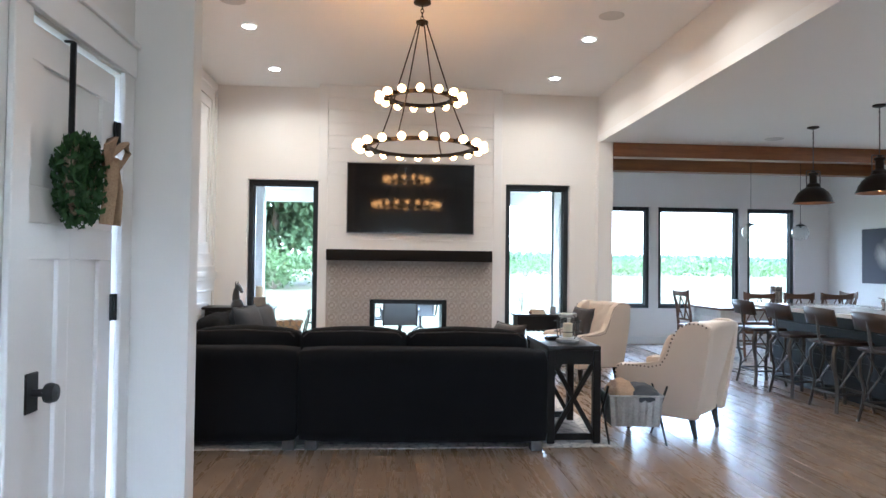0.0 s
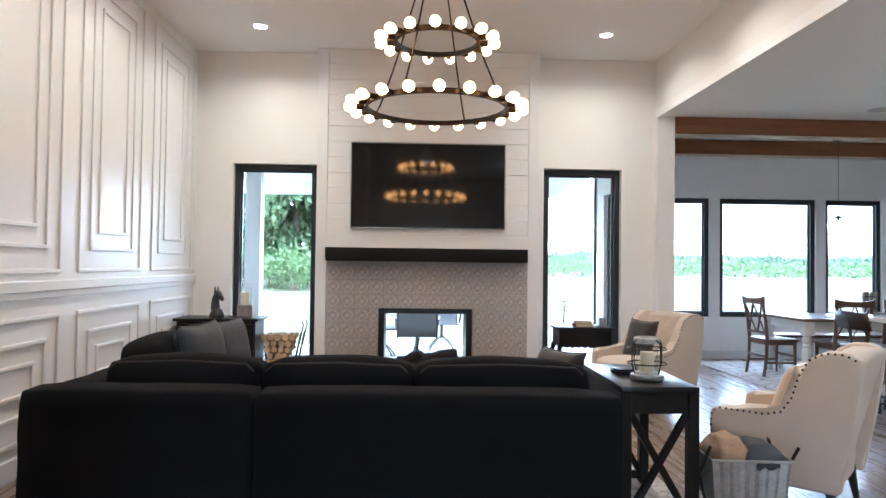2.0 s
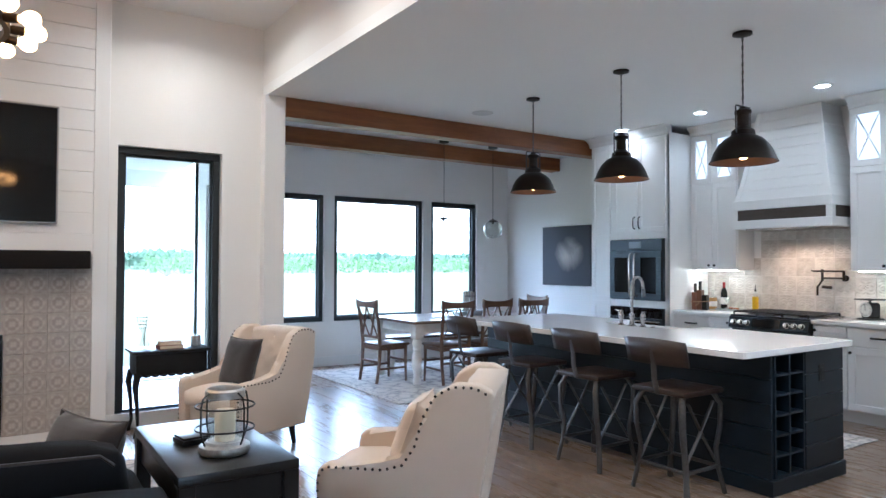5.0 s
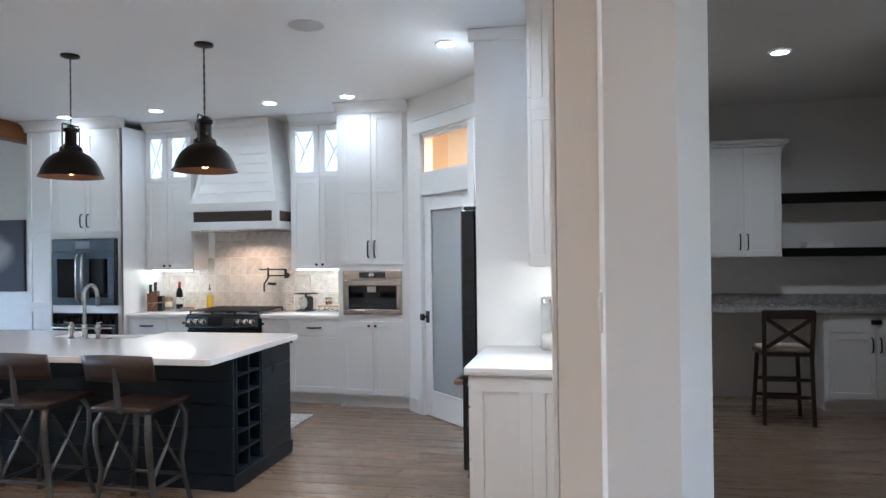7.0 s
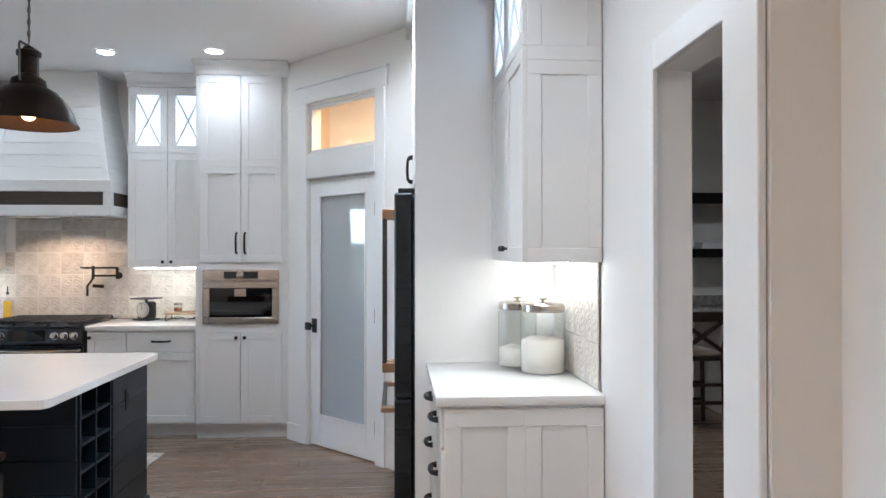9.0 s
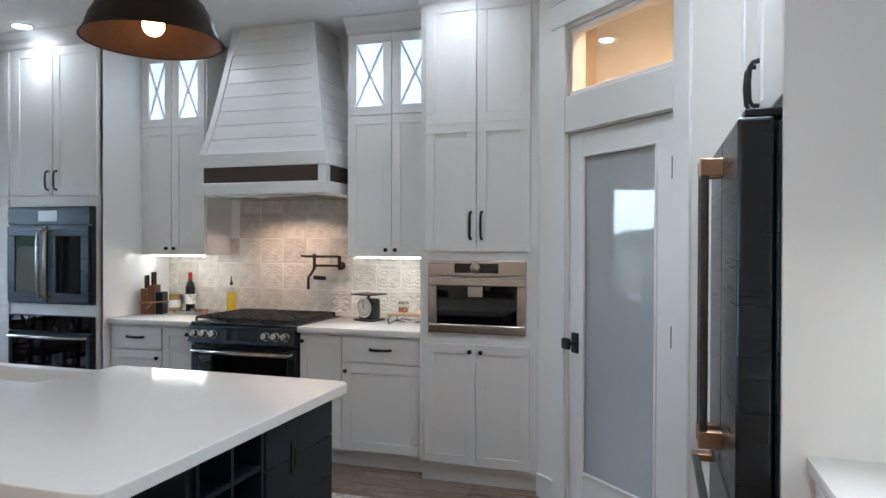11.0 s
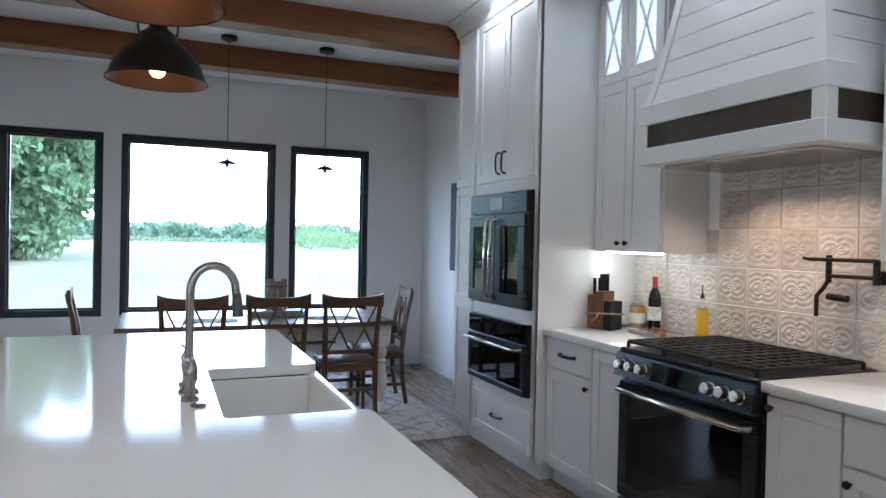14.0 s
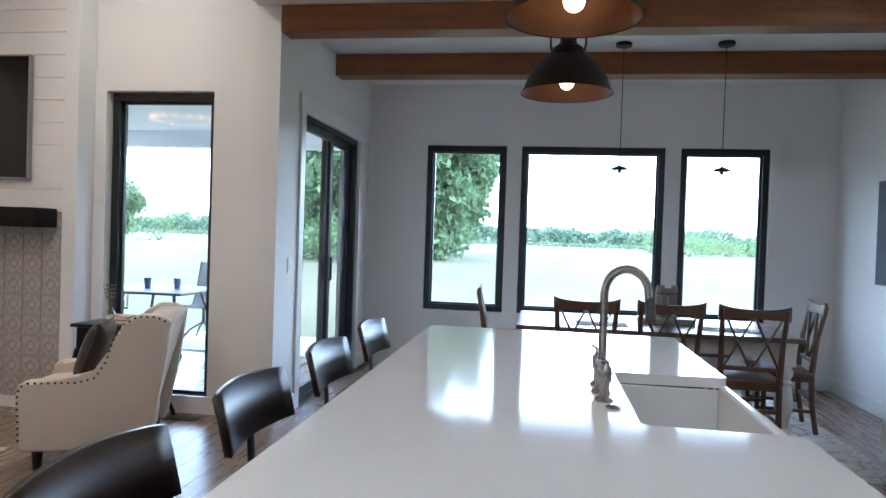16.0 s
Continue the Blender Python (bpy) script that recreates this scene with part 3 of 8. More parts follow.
WL = bpy.data.objects["wall_left"]
for k in range(-3, 2):
    y0 = 6.498 + 1.332 * k
    y1 = y0 + 1.097
    if k == -3:
        y0, y1 = 2.95, 3.37
    for off in (0.0, 0.165, 0.3):
        if y1 - y0 < 0.6 and off > 0.17:
            continue
        bm = bmesh.new()
        moulding(bm, y0 + off, y1 - off, 1.262 + off * 0.98, 3.6 - off * 0.98, -2.27)
        part("panel_moulding", bm, TRIM, WL, "", False)
        bm = bmesh.new()
        moulding(bm, y0 + off, y1 - off, 0.2 + off * 0.95, 0.99 - off * 0.95, -2.27)
        part("panel_moulding", bm, TRIM, WL, "", False)
bm = bmesh.new()
box(bm, -2.27, -2.238, 2.89, 9.05, 1.145, 1.215, 0.006, 2)
box(bm, -2.27, -2.25, 2.89, 9.05, 1.1, 1.145, 0.003, 1)
part("chair_rail", bm, TRIM, WL, "white chair rail", False)

BASEBOARDS = [(-2.27, -2.252, 2.89, 9.05), (-2.25, -0.914, 9.032, 9.05), (1.511, 3.068, 9.032, 9.05), (3.05, 3.068, 8.93, 9.35), (3.05, 3.068, 11.17, 11.46),
              (3.07, 7.85, 11.442, 11.46), (7.832, 7.85, 8.86, 11.44), (-1.0, -0.982, -2.6, 1.86), (-0.98, -0.763, 2.752, 2.77), (-0.763, -0.745, 2.752, 2.91),
              (2.452, 2.47, 2.555, 2.737), (2.452, 2.808, 2.737, 2.755), (2.97, 5.2, 2.592, 2.61)]
for i, b in enumerate(BASEBOARDS):
    bm = bmesh.new()
    box(bm, *b, 0, 0.135, 0.004, 1)
    structure("baseboard_%d" % (i + 1), bm, TRIM, "white painted baseboard")
bm = bmesh.new()
d = Vector((0.7, 0.025, 0)).normalized()
o = Vector((-d.y, d.x, 0)) * 0.018
a, b = Vector((5.7, 0.605, 0)), Vector((5.0, 0.58, 0))
prism(bm, [(a + o).xy, (b + o - d * 0.018).xy, b.xy, a.xy], "z", 0, 0.135)
structure("baseboard_passage", bm, TRIM, "white painted baseboard")
bm = bmesh.new()
prism(bm, [(4.982, 0.58), (5.032, 0.4), (5.05, 0.4), (5.0, 0.58)], "z", 0, 0.135)
structure("baseboard_corner", bm, TRIM, "white painted baseboard")
# casing of the opening beside the pier and its glazed head
bm = bmesh.new()
box(bm, 2.84, 2.985, 2.87, 2.888, 0, KC, 0.003, 1), box(bm, 2.97, 2.986, 2.45, 2.866, 0, 2.1, 0.002, 1)
box(bm, 3.73, 3.82, 2.732, 2.752, 0, 2.2, 0.003, 1), box(bm, 2.99, 3.75, 2.732, 2.75, 2.1, 2.2, 0.003, 1)
structure("trim_opening", bm, TRIM, "white casing round the passage opening")


def switch_plate(x, y, z, rz, label, rockers=1):
    top = thing("light_switch", x, y, z, label, "light switch", rz=rz)
    w = 0.035 + 0.023 * (rockers - 1)
    bm = bmesh.new()
    box(bm, -w, w, -0.004, 0.003, -0.058, 0.058, 0.002, 1)
    part("plate", bm, TRIM, top)
    for i in range(rockers):
        c = (i - (rockers - 1) / 2) * 0.046
        bm = bmesh.new()
        box(bm, c - 0.016, c + 0.016, -0.009, -0.003, -0.033, 0.033, 0.002, 1)
        part("rocker", bm, TRIM, top)


switch_plate(2.66, 2.741, 1.37, 180, "white light switch plate on the wall end", 1)
switch_plate(3.054, 9.2, 1.15, 90, "white double light switch beside the patio door", 1)


# ---- fireplace ----
fp = tagged(thing("wall_chimney", 0.3, 8.95, 0, "white shiplap chimney breast with a tiled fireplace", "chimney breast"), kind="structure")
CX0, CX1, CY = -0.912, 1.509, 8.85


def in_chimney(name, boxes, material, label="", bevel=0.003):
    bm = bmesh.new()
    for b in boxes:
        box(bm, *b, bevel, 1)
    bmesh.ops.translate(bm, vec=(-0.3, -8.95, 0), verts=bm.verts)
    return part(name, bm, material, fp, label, False)


in_chimney("core", [(CX0 + 0.01, -0.235, CY + 0.03, 9.048, 0, LC), (0.8, CX1 - 0.01, CY + 0.03, 9.048, 0, LC), (-0.235, 0.8, CY + 0.03, 9.048, 0.89, LC),
                    (-0.235, 0.8, CY + 0.03, 9.048, 0, 0.1)], TRIM, "", 0)
in_chimney("side_board", [(CX0, CX0 + 0.115, CY - 0.002, 9.046, 0.0, LC - 0.002)], TRIM)
in_chimney("side_board", [(CX1 - 0.115, CX1, CY - 0.002, 9.046, 0.0, LC - 0.002)], TRIM)
in_chimney("lower_board", [(CX0 + 0.115, CX1 - 0.115, CY - 0.001, CY + 0.03, 1.5, 1.662)], TRIM)
for k in range(12):
    z = 1.665 + k * 0.169
    in_chimney("shiplap_plank", [(CX0 + 0.117, CX1 - 0.117, CY + 0.004, CY + 0.028, z, min(z + 0.1655, LC - 0.002))], TRIM, "", 0.0015)
in_chimney("hearth_base", [(CX0 + 0.115, CX1 - 0.115, CY + 0.002, CY + 0.03, 0.0, 0.1)], TRIM)


def tile_material():
    m, n, l, p = nodes_of("embossed_grey_tile")
    tc, sep = n.new("ShaderNodeTexCoord"), n.new("ShaderNodeSeparateXYZ")
    l.new(tc.outputs["Object"], sep.inputs[0])

    def math_node(op, a, b=None):
        k = n.new("ShaderNodeMath")
        k.operation = op
        for i, v in enumerate((a, b)):
            if v is None:
                continue
            if isinstance(v, (int, float)):
                k.inputs[i].default_value = v
            else:
                l.new(v, k.inputs[i])
        return k.outputs[0]
    ax, az = math_node("ABSOLUTE", sep.outputs["X"]), math_node("ABSOLUTE", sep.outputs["Z"])
    # a cross of petals inside a ring
    wave = math_node("MULTIPLY", math_node("SINE", math_node("MULTIPLY", ax, 130)), math_node("SINE", math_node("MULTIPLY", az, 130)))
    rad = math_node("SQRT", math_node("ADD", math_node("MULTIPLY", ax, ax), math_node("MULTIPLY", az, az)))
    ring = math_node("SINE", math_node("MULTIPLY", rad, 150))
    near = math_node("LESS_THAN", rad, 0.058)
    pat = math_node("MULTIPLY", math_node("ADD", wave, math_node("MULTIPLY", ring, 0.7)), near)
    nz = n.new("ShaderNodeTexNoise")
    nz.inputs["Scale"].default_value, nz.inputs["Detail"].default_value = 26, 4
    l.new(tc.outputs["Object"], nz.inputs["Vector"])
    total = math_node("ADD", math_node("MULTIPLY", pat, 0.17), nz.outputs["Fac"])
    ramp = n.new("ShaderNodeValToRGB")
    ramp.color_ramp.elements[0].position, ramp.color_ramp.elements[1].position = 0.3, 0.85
    ramp.color_ramp.elements[0].color, ramp.color_ramp.elements[1].color = (0.32, 0.29, 0.265, 1), (0.5, 0.465, 0.43, 1)
    l.new(total, ramp.inputs[0]), l.new(ramp.outputs[0], p.inputs["Base Color"])
    b = n.new("ShaderNodeBump")
    b.inputs["Strength"].default_value, b.inputs["Distance"].default_value = 0.6, 0.004
    l.new(total, b.inputs["Height"]), l.new(b.outputs[0], p.inputs["Normal"])
    p.inputs["Roughness"].default_value = 0.5
    return m


TILE = tile_material()
GROUT = mat("pale_grout", (0.42, 0.39, 0.36), 0.9, var=0.1, fine=120)
in_chimney("tile_backing", [(-0.795, -0.225, CY + 0.006, CY + 0.03, 0.1, 1.5), (0.79, 1.393, CY + 0.006, CY + 0.03, 0.1, 1.5), (-0.225, 0.79, CY + 0.006, CY + 0.03, 0.875, 1.5)], GROUT, "", 0)
FB = mat("black_firebox_steel", (0.01, 0.01, 0.01), 0.35, 0.5, var=0.15, fine=80, bump=0.03)
in_chimney("firebox_frame", [(-0.222, -0.16, 8.83, 9.3, 0.1, 0.872), (0.725, 0.787, 8.83, 9.3, 0.1, 0.872), (-0.16, 0.725, 8.83, 9.3, 0.82, 0.872), (-0.16, 0.725, 8.83, 9.3, 0.1, 0.16)], FB, "black steel firebox open to the porch")
bm = bmesh.new()
for a, b, r in (((-0.1, 8.98, 0.2), (0.62, 9.08, 0.22), 0.045), ((-0.12, 9.1, 0.21), (0.25, 9.0, 0.36), 0.05), ((0.15, 9.06, 0.27), (0.64, 9.02, 0.38), 0.055), ((-0.02, 9.02, 0.28), (0.3, 9.12, 0.3), 0.05), ((0.3, 9.0, 0.2), (0.5, 9.12, 0.3), 0.04)):
    pts = [Vector(a).lerp(Vector(b), i / 6) + 0.018 * noise.noise_vector(Vector(a) * 9 + Vector((i, 0, 0))) for i in range(7)]
    sweep(bm, pts, [r * (0.85 + 0.3 * random.random()) for _ in pts], 9)
bmesh.ops.translate(bm, vec=(-0.3, -8.95, 0), verts=bm.verts)
part("gas_logs", bm, CHARLOG, fp, "charred ceramic gas logs")

mant = thing("mantel_shelf", 0.29, 8.85, 1.38, "thick dark-stained wooden mantel beam above the fireplace", "mantel")
bm = bmesh.new()
box(bm, -1.07, 1.07, -0.222, -0.002, 0, 0.142, 0.008, 2)
part("beam", bm, MANTEL, mant)

tv = thing("television", 0.297, 8.85, 1.736, "large black wall-mounted television, switched off", "television")
bm = bmesh.new()
frame_bars(bm, -0.84, 0.84, 0, 0.932, -0.045, -0.002, 0.012, "x", 0.002)
part("bezel", bm, mat("tv_bezel_silver", (0.32, 0.32, 0.33), 0.35, 0.8, bump=0), tv, "thin grey bezel", False)
bm = bmesh.new()
box(bm, -0.828, 0.828, -0.04, -0.03, 0.012, 0.92)
part("screen", bm, SCREEN, tv, "glossy dark screen", False)


# ---- ceiling fittings ----
def can_fitting(x, y, z):
    top = thing("recessed_light", x, y, z, "white recessed ceiling downlight, switched on", "downlight", "recessed ceiling lights")
    bm = bmesh.new()
    lathe(bm, [(0.062, -0.001), (0.085, -0.001), (0.088, -0.006), (0.064, -0.012), (0.058, -0.006)], 24)
    part("trim_ring", bm, TRIM, top)
    bm = bmesh.new()
    lathe(bm, [(0.0, -0.0045), (0.06, -0.0045), (0.06, -0.002), (0.0, -0.002)], 20)
    part("lens", bm, CANLIT, top, "glowing lens", False)


# the hall fittings are added too, to go with the fill lamps there
for x, y in LIVING_CANS + ADDED_HALL_CANS:
    can_fitting(x, y, LC - 0.001)
for x, y in KITCHEN_CANS + [(6.26, 1.3)]:
    can_fitting(x, y, KC - 0.001)


def speaker(x, y, z):
    top = thing("ceiling_speaker", x, y, z, "round white ceiling speaker grille", "speaker", "ceiling speakers")
    bm = bmesh.new()
    lathe(bm, [(0.0, -0.008), (0.10, -0.008), (0.108, -0.006), (0.118, -0.001)], 32)
    part("grille", bm, mat("speaker_grille", (0.6, 0.595, 0.58), 0.8, fine=400, bump=0.3) if "speaker_grille" not in bpy.data.materials else bpy.data.materials["speaker_grille"], top)


for a in ((2.08, 6.08, LC), (-1.4, 6.07, LC), (5.03, 8.4, KC), (4.85, 4.55, KC)):
    speaker(*a)


# ---- porch and land ----
SLAB = mat("porch_concrete", (0.42, 0.41, 0.39), 0.8, var=0.12, scale=1.5, fine=60, bump=0.15)
SIDING = mat("white_siding", (0.76, 0.76, 0.75), 0.5, var=0.03, fine=60)
wall("porch_slab", "pale concrete porch floor", [(-6, 2.85, 9.27, 13.2, -0.3, -0.04), (2.85, 3.4, 11.66, 13.2, -0.3, -0.04)], SLAB)
wall("porch_ceiling", "white porch ceiling", [(-2.75, 2.85, 9.27, 12.9, 2.72, 2.8)], SIDING)
wall("porch_fascia", "white porch beam", [(-2.75, 2.85, 12.72, 12.9, 2.5, 2.72)], SIDING)
wall("porch_wing_wall", "white siding wall of the house wing", [(-2.75, -2.55, 9.27, 11.35, -0.3, 2.72)], SIDING)
top = tagged(thing("window_6", -2.53, 10.4, 0.1, "black-framed glass door of the house wing on the porch", "window"), kind="structure")
bm = bmesh.new()
frame_bars(bm, -0.75, 0.75, 0, 2.2, -0.02, 0.03, 0.07, "y")
part("window_frame", bm, BLACKFRAME, top, "", False)
bm = bmesh.new()
box(bm, -0.01, 0.0, -0.68, 0.68, 0.07, 2.13)
part("pane", bm, BLACKGLASS, top, "dark reflecting pane", False)
post = thing("porch_post", -2.2, 11.5, -0.04, "square white porch post", "post")
bm = bmesh.new()
box(bm, -0.11, 0.11, -0.11, 0.11, 0, 2.76, 0.006, 1)
part("shaft", bm, SIDING, post, "", False)
bm = bmesh.new()
box(bm, -0.15, 0.15, -0.15, 0.15, 0, 0.2, 0.008, 1)
part("plinth", bm, SIDING, post, "", False)


def field_material():
    m, n, l, p = nodes_of("mown_hay_field")
    tc = n.new("ShaderNodeTexCoord")
    sep = n.new("ShaderNodeSeparateXYZ")
    l.new(tc.outputs["Object"], sep.inputs[0])
    mp = n.new("ShaderNodeMapping")
    mp.inputs["Rotation"].default_value = (0, 0, 0.5)
    mp.inputs["Scale"].default_value = (0.5, 0.02, 1)
    l.new(tc.outputs["Object"], mp.inputs[0])
    rows, clump, fine = n.new("ShaderNodeTexNoise"), n.new("ShaderNodeTexNoise"), n.new("ShaderNodeTexNoise")
    rows.inputs["Scale"].default_value = 1.0
    clump.inputs["Scale"].default_value, clump.inputs["Detail"].default_value = 0.06, 6
    fine.inputs["Scale"].default_value, fine.inputs["Detail"].default_value = 3.0, 5
    l.new(mp.outputs[0], rows.inputs["Vector"]), l.new(tc.outputs["Object"], clump.inputs["Vector"]), l.new(tc.outputs["Object"], fine.inputs["Vector"])
    a = n.new("ShaderNodeMath")
    a.operation = "ADD"
    l.new(rows.outputs["Fac"], a.inputs[0]), l.new(clump.outputs["Fac"], a.inputs[1])
    b = n.new("ShaderNodeMath")
    b.operation = "MULTIPLY_ADD"
    b.inputs[1].default_value = 0.5
    l.new(fine.outputs["Fac"], b.inputs[0]), l.new(a.outputs[0], b.inputs[2])
    ramp = n.new("ShaderNodeValToRGB")
    ramp.color_ramp.elements[0].position, ramp.color_ramp.elements[1].position = 0.95, 1.5
    ramp.color_ramp.elements[0].color, ramp.color_ramp.elements[1].color = (0.034, 0.041, 0.013, 1), (0.066, 0.062, 0.026, 1)
    mr = n.new("ShaderNodeMapRange")
    mr.inputs["From Min"].default_value, mr.inputs["From Max"].default_value = 0.9, 1.6
    l.new(b.outputs[0], mr.inputs["Value"])
    ramp.color_ramp.elements[0].position, ramp.color_ramp.elements[1].position = 0.1, 0.9
    l.new(mr.outputs[0], ramp.inputs[0]), l.new(ramp.outputs[0], p.inputs["Base Color"])
    p.inputs["Roughness"].default_value = 0.95
    return m


bm = bmesh.new()
S = 3000
vs = [bm.verts.new(c) for c in ((-S, -S, -0.35), (S, -S, -0.35), (S, S, -0.35), (-S, S, -0.35))]
bm.faces.new(vs)
structure("ground", bm, field_material(), "pale mown hay field")

CROWN = leaf_material("tree_leaves", (0.07, 0.12, 0.05), (0.115, 0.175, 0.08))
BUSH = leaf_material("bush_leaves", (0.07, 0.125, 0.045), (0.115, 0.175, 0.07))
WOODS = leaf_material("far_wood_leaves", (0.06, 0.1, 0.06), (0.09, 0.135, 0.085))
CORN = leaf_material("corn_leaves", (0.07, 0.098, 0.055), (0.095, 0.13, 0.075))
TRUNK = mat("tree_bark", (0.11, 0.085, 0.065), 0.95, var=0.4, scale=6, fine=30, bump=0.8)


def tree(x, y, h, w, seed, leaves=18000, size=0.62):
    rng = random.Random(seed)
    top = thing("tree", x, y, -0.36, "tall leafy green tree at the field's edge", "tree", "trees at the field's edge", rng.uniform(0, 360))
    bm = bmesh.new()
    lean = rng.uniform(-0.4, 0.4)
    sweep(bm, [(0, 0, 0), (lean * 0.3, 0, h * 0.25), (lean, 0.1, h * 0.55), (lean * 1.2, 0.2, h * 0.85)], [0.32, 0.25, 0.17, 0.05], 8)
    blobs = []
    for i in range(34):
        a, z = rng.uniform(0, 6.283), rng.uniform(0.1, 0.95)
        rr = w * (0.35 + 0.65 * math.sin(math.pi * min(1, (1 - z) * 1.25))) * rng.uniform(0.45, 1)
        c = Vector((math.cos(a) * rr, math.sin(a) * rr, h * z))
        blobs.append((c, rng.uniform(0.28, 0.5) * w))
        if i < 9:
            sweep(bm, [(lean * 0.8, 0.1, h * z * 0.75), tuple(Vector((lean * 0.8, 0.1, h * z * 0.75)).lerp(c, 0.55)), tuple(c)], [0.09, 0.06, 0.02], 5)
    part("trunk", bm, TRUNK, top)

    def place(r):
        c, rad = r.choice(blobs)
        d = Vector((r.gauss(0, 1), r.gauss(0, 1), r.gauss(0, 0.8)))
        d = d.normalized() * rad * 1.06 * r.random() ** 0.45
        return c + d
    vs, fs = leaf_cloud(leaves, place, size, seed)
    ob = new("crown", leaf_mesh("crown", vs, fs, CROWN))
    ob.parent = top


for i, (x, y, h, w) in enumerate(((-3.5, 55, 14, 4.2), (-8.5, 50, 15, 4.5), (-13, 56, 16, 4.8), (-12.3, 47, 15, 4.0), (-36, 46, 15, 5), (-4.5, 70, 16, 4.5), (-42, 40, 15, 5), (-66, 105, 10, 5.5))):
    tree(x, y, h, w, 40 + i)


def bush(x, y, h, w, seed):
    top = thing("bush", x, y, -0.36, "bright green bush at the field's edge", "bush", "bushes at the field's edge")
    rng = random.Random(seed)
    blobs = [(Vector((rng.uniform(-w, w), rng.uniform(-w, w), h * rng.uniform(0.2, 0.7))), h * rng.uniform(0.25, 0.45)) for _ in range(7)]

    def place(r):
        c, rad = r.choice(blobs)
        d = Vector((r.gauss(0, 1), r.gauss(0, 1), r.gauss(0, 1))).normalized() * rad * r.uniform(0.5, 1.1)
        q = c + d
        return (q.x, q.y, max(0.05, q.z))
    vs, fs = leaf_cloud(700, place, 0.34, seed)
    ob = new("foliage", leaf_mesh("bush_foliage", vs, fs, BUSH))
    ob.parent = top
    bm = bmesh.new()
    for b in blobs:
        sweep(bm, [(0, 0, 0), tuple(b[0] * 0.5), tuple(b[0])], [0.05, 0.04, 0.02], 5)
    part("stems", bm, TRUNK, top)


for i, a in enumerate(((-4.2, 46, 3.0, 1.6), (-7.5, 44, 2.6, 1.6), (-9.5, 46, 3.2, 1.8), (21, 105, 6.5, 3.2), (27, 112, 5.5, 3.5), (34, 118, 5.5, 4), (-60, 90, 7, 4), (42, 122, 5, 4), (-50, 95, 6, 4))):
    bush(*a, 90 + i)


def band(name, label, material, n, size, seed, x0, x1, y0, y1, height):
    def place(r):
        x = r.uniform(x0, x1)
        top = height * (0.62 + 0.38 * noise.noise((x * 0.06, seed, 0)) + 0.15 * noise.noise((x * 0.3, seed, 4)))
        return (x, r.uniform(y0, y1), -0.3 + top * r.random() ** 0.8)
    vs, fs = leaf_cloud(n, place, size, seed)
    tagged(new(name, leaf_mesh(name, vs, fs, material)), label, "woods", kind="stuff")


band("far_woods", "dark green woods beyond the fields", WOODS, 20000, 3.0, 3, -330, 330, 285, 330, 10.5)
band("corn_strip", "strip of green corn before the woods", CORN, 12000, 0.9, 7, -200, 200, 205, 230, 1.7)
band("hedge_row", "uneven green hedge row across the field", BUSH, 3500, 1.1, 11, 25, 140, 125, 150, 4.5)

# ---- living room ----
def rug_material(name, base, mark, scale):
    m, n, l, p = nodes_of(name)
    tc = n.new("ShaderNodeTexCoord")
    vor, nz, fine = n.new("ShaderNodeTexVoronoi"), n.new("ShaderNodeTexNoise"), n.new("ShaderNodeTexNoise")
    vor.feature = "DISTANCE_TO_EDGE"
    vor.inputs["Scale"].default_value = scale
    nz.inputs["Scale"].default_value, nz.inputs["Detail"].default_value = scale * 2.2, 8
    fine.inputs["Scale"].default_value = 240
    for k in (vor, nz, fine):
        l.new(tc.outputs["Object"], k.inputs["Vector"])
    a = n.new("ShaderNodeMath")
    a.operation = "MULTIPLY_ADD"
    a.inputs[1].default_value = 1.6
    l.new(vor.outputs["Distance"], a.inputs[0]), l.new(nz.outputs["Fac"], a.inputs[2])
    ramp = n.new("ShaderNodeValToRGB")
    ramp.color_ramp.elements[0].position, ramp.color_ramp.elements[1].position = 0.42, 0.72
    ramp.color_ramp.elements[0].color, ramp.color_ramp.elements[1].color = (*mark, 1), (*base, 1)
    l.new(a.outputs[0], ramp.inputs[0]), l.new(ramp.outputs[0], p.inputs["Base Color"])
    b = n.new("ShaderNodeBump")
    b.inputs["Strength"].default_value, b.inputs["Distance"].default_value = 0.4, 0.004
    l.new(fine.outputs["Fac"], b.inputs["Height"]), l.new(b.outputs[0], p.inputs["Normal"])
    p.inputs["Roughness"].default_value = 0.95
    return m


def rug(x0, x1, y0, y1, label, material, border):
    top = thing("rug", (x0 + x1) / 2, (y0 + y1) / 2, 0.001, label, "rug")
    w, h = (x1 - x0) / 2, (y1 - y0) / 2
    bm = bmesh.new()
    box(bm, -w + 0.12, w - 0.12, -h + 0.12, h - 0.12, 0, 0.009)
    part("field", bm, material, top, "", False)
    bm = bmesh.new()
    for a in ((-w, w, h - 0.12, h), (-w, w, -h, -h + 0.12), (-w, -w + 0.12, -h + 0.12, h - 0.12), (w - 0.12, w, -h + 0.12, h - 0.12)):
        box(bm, *a, 0, 0.0085, 0.003, 1)
    part("border", bm, border, top, "paler border", False)


RUGPALE = rug_material("faded_rug_pattern", (0.62, 0.58, 0.53), (0.3, 0.285, 0.28), 5.0)
RUGEDGE = rug_material("faded_rug_border", (0.6, 0.56, 0.51), (0.27, 0.25, 0.25), 14.0)
RUGGREY = rug_material("grey_rug_pattern", (0.36, 0.34, 0.33), (0.17, 0.16, 0.17), 6.0)
rug(-1.5, 1.745, 4.862, 8.0, "low grey patterned living room rug under the sofa", RUGGREY, RUGEDGE)


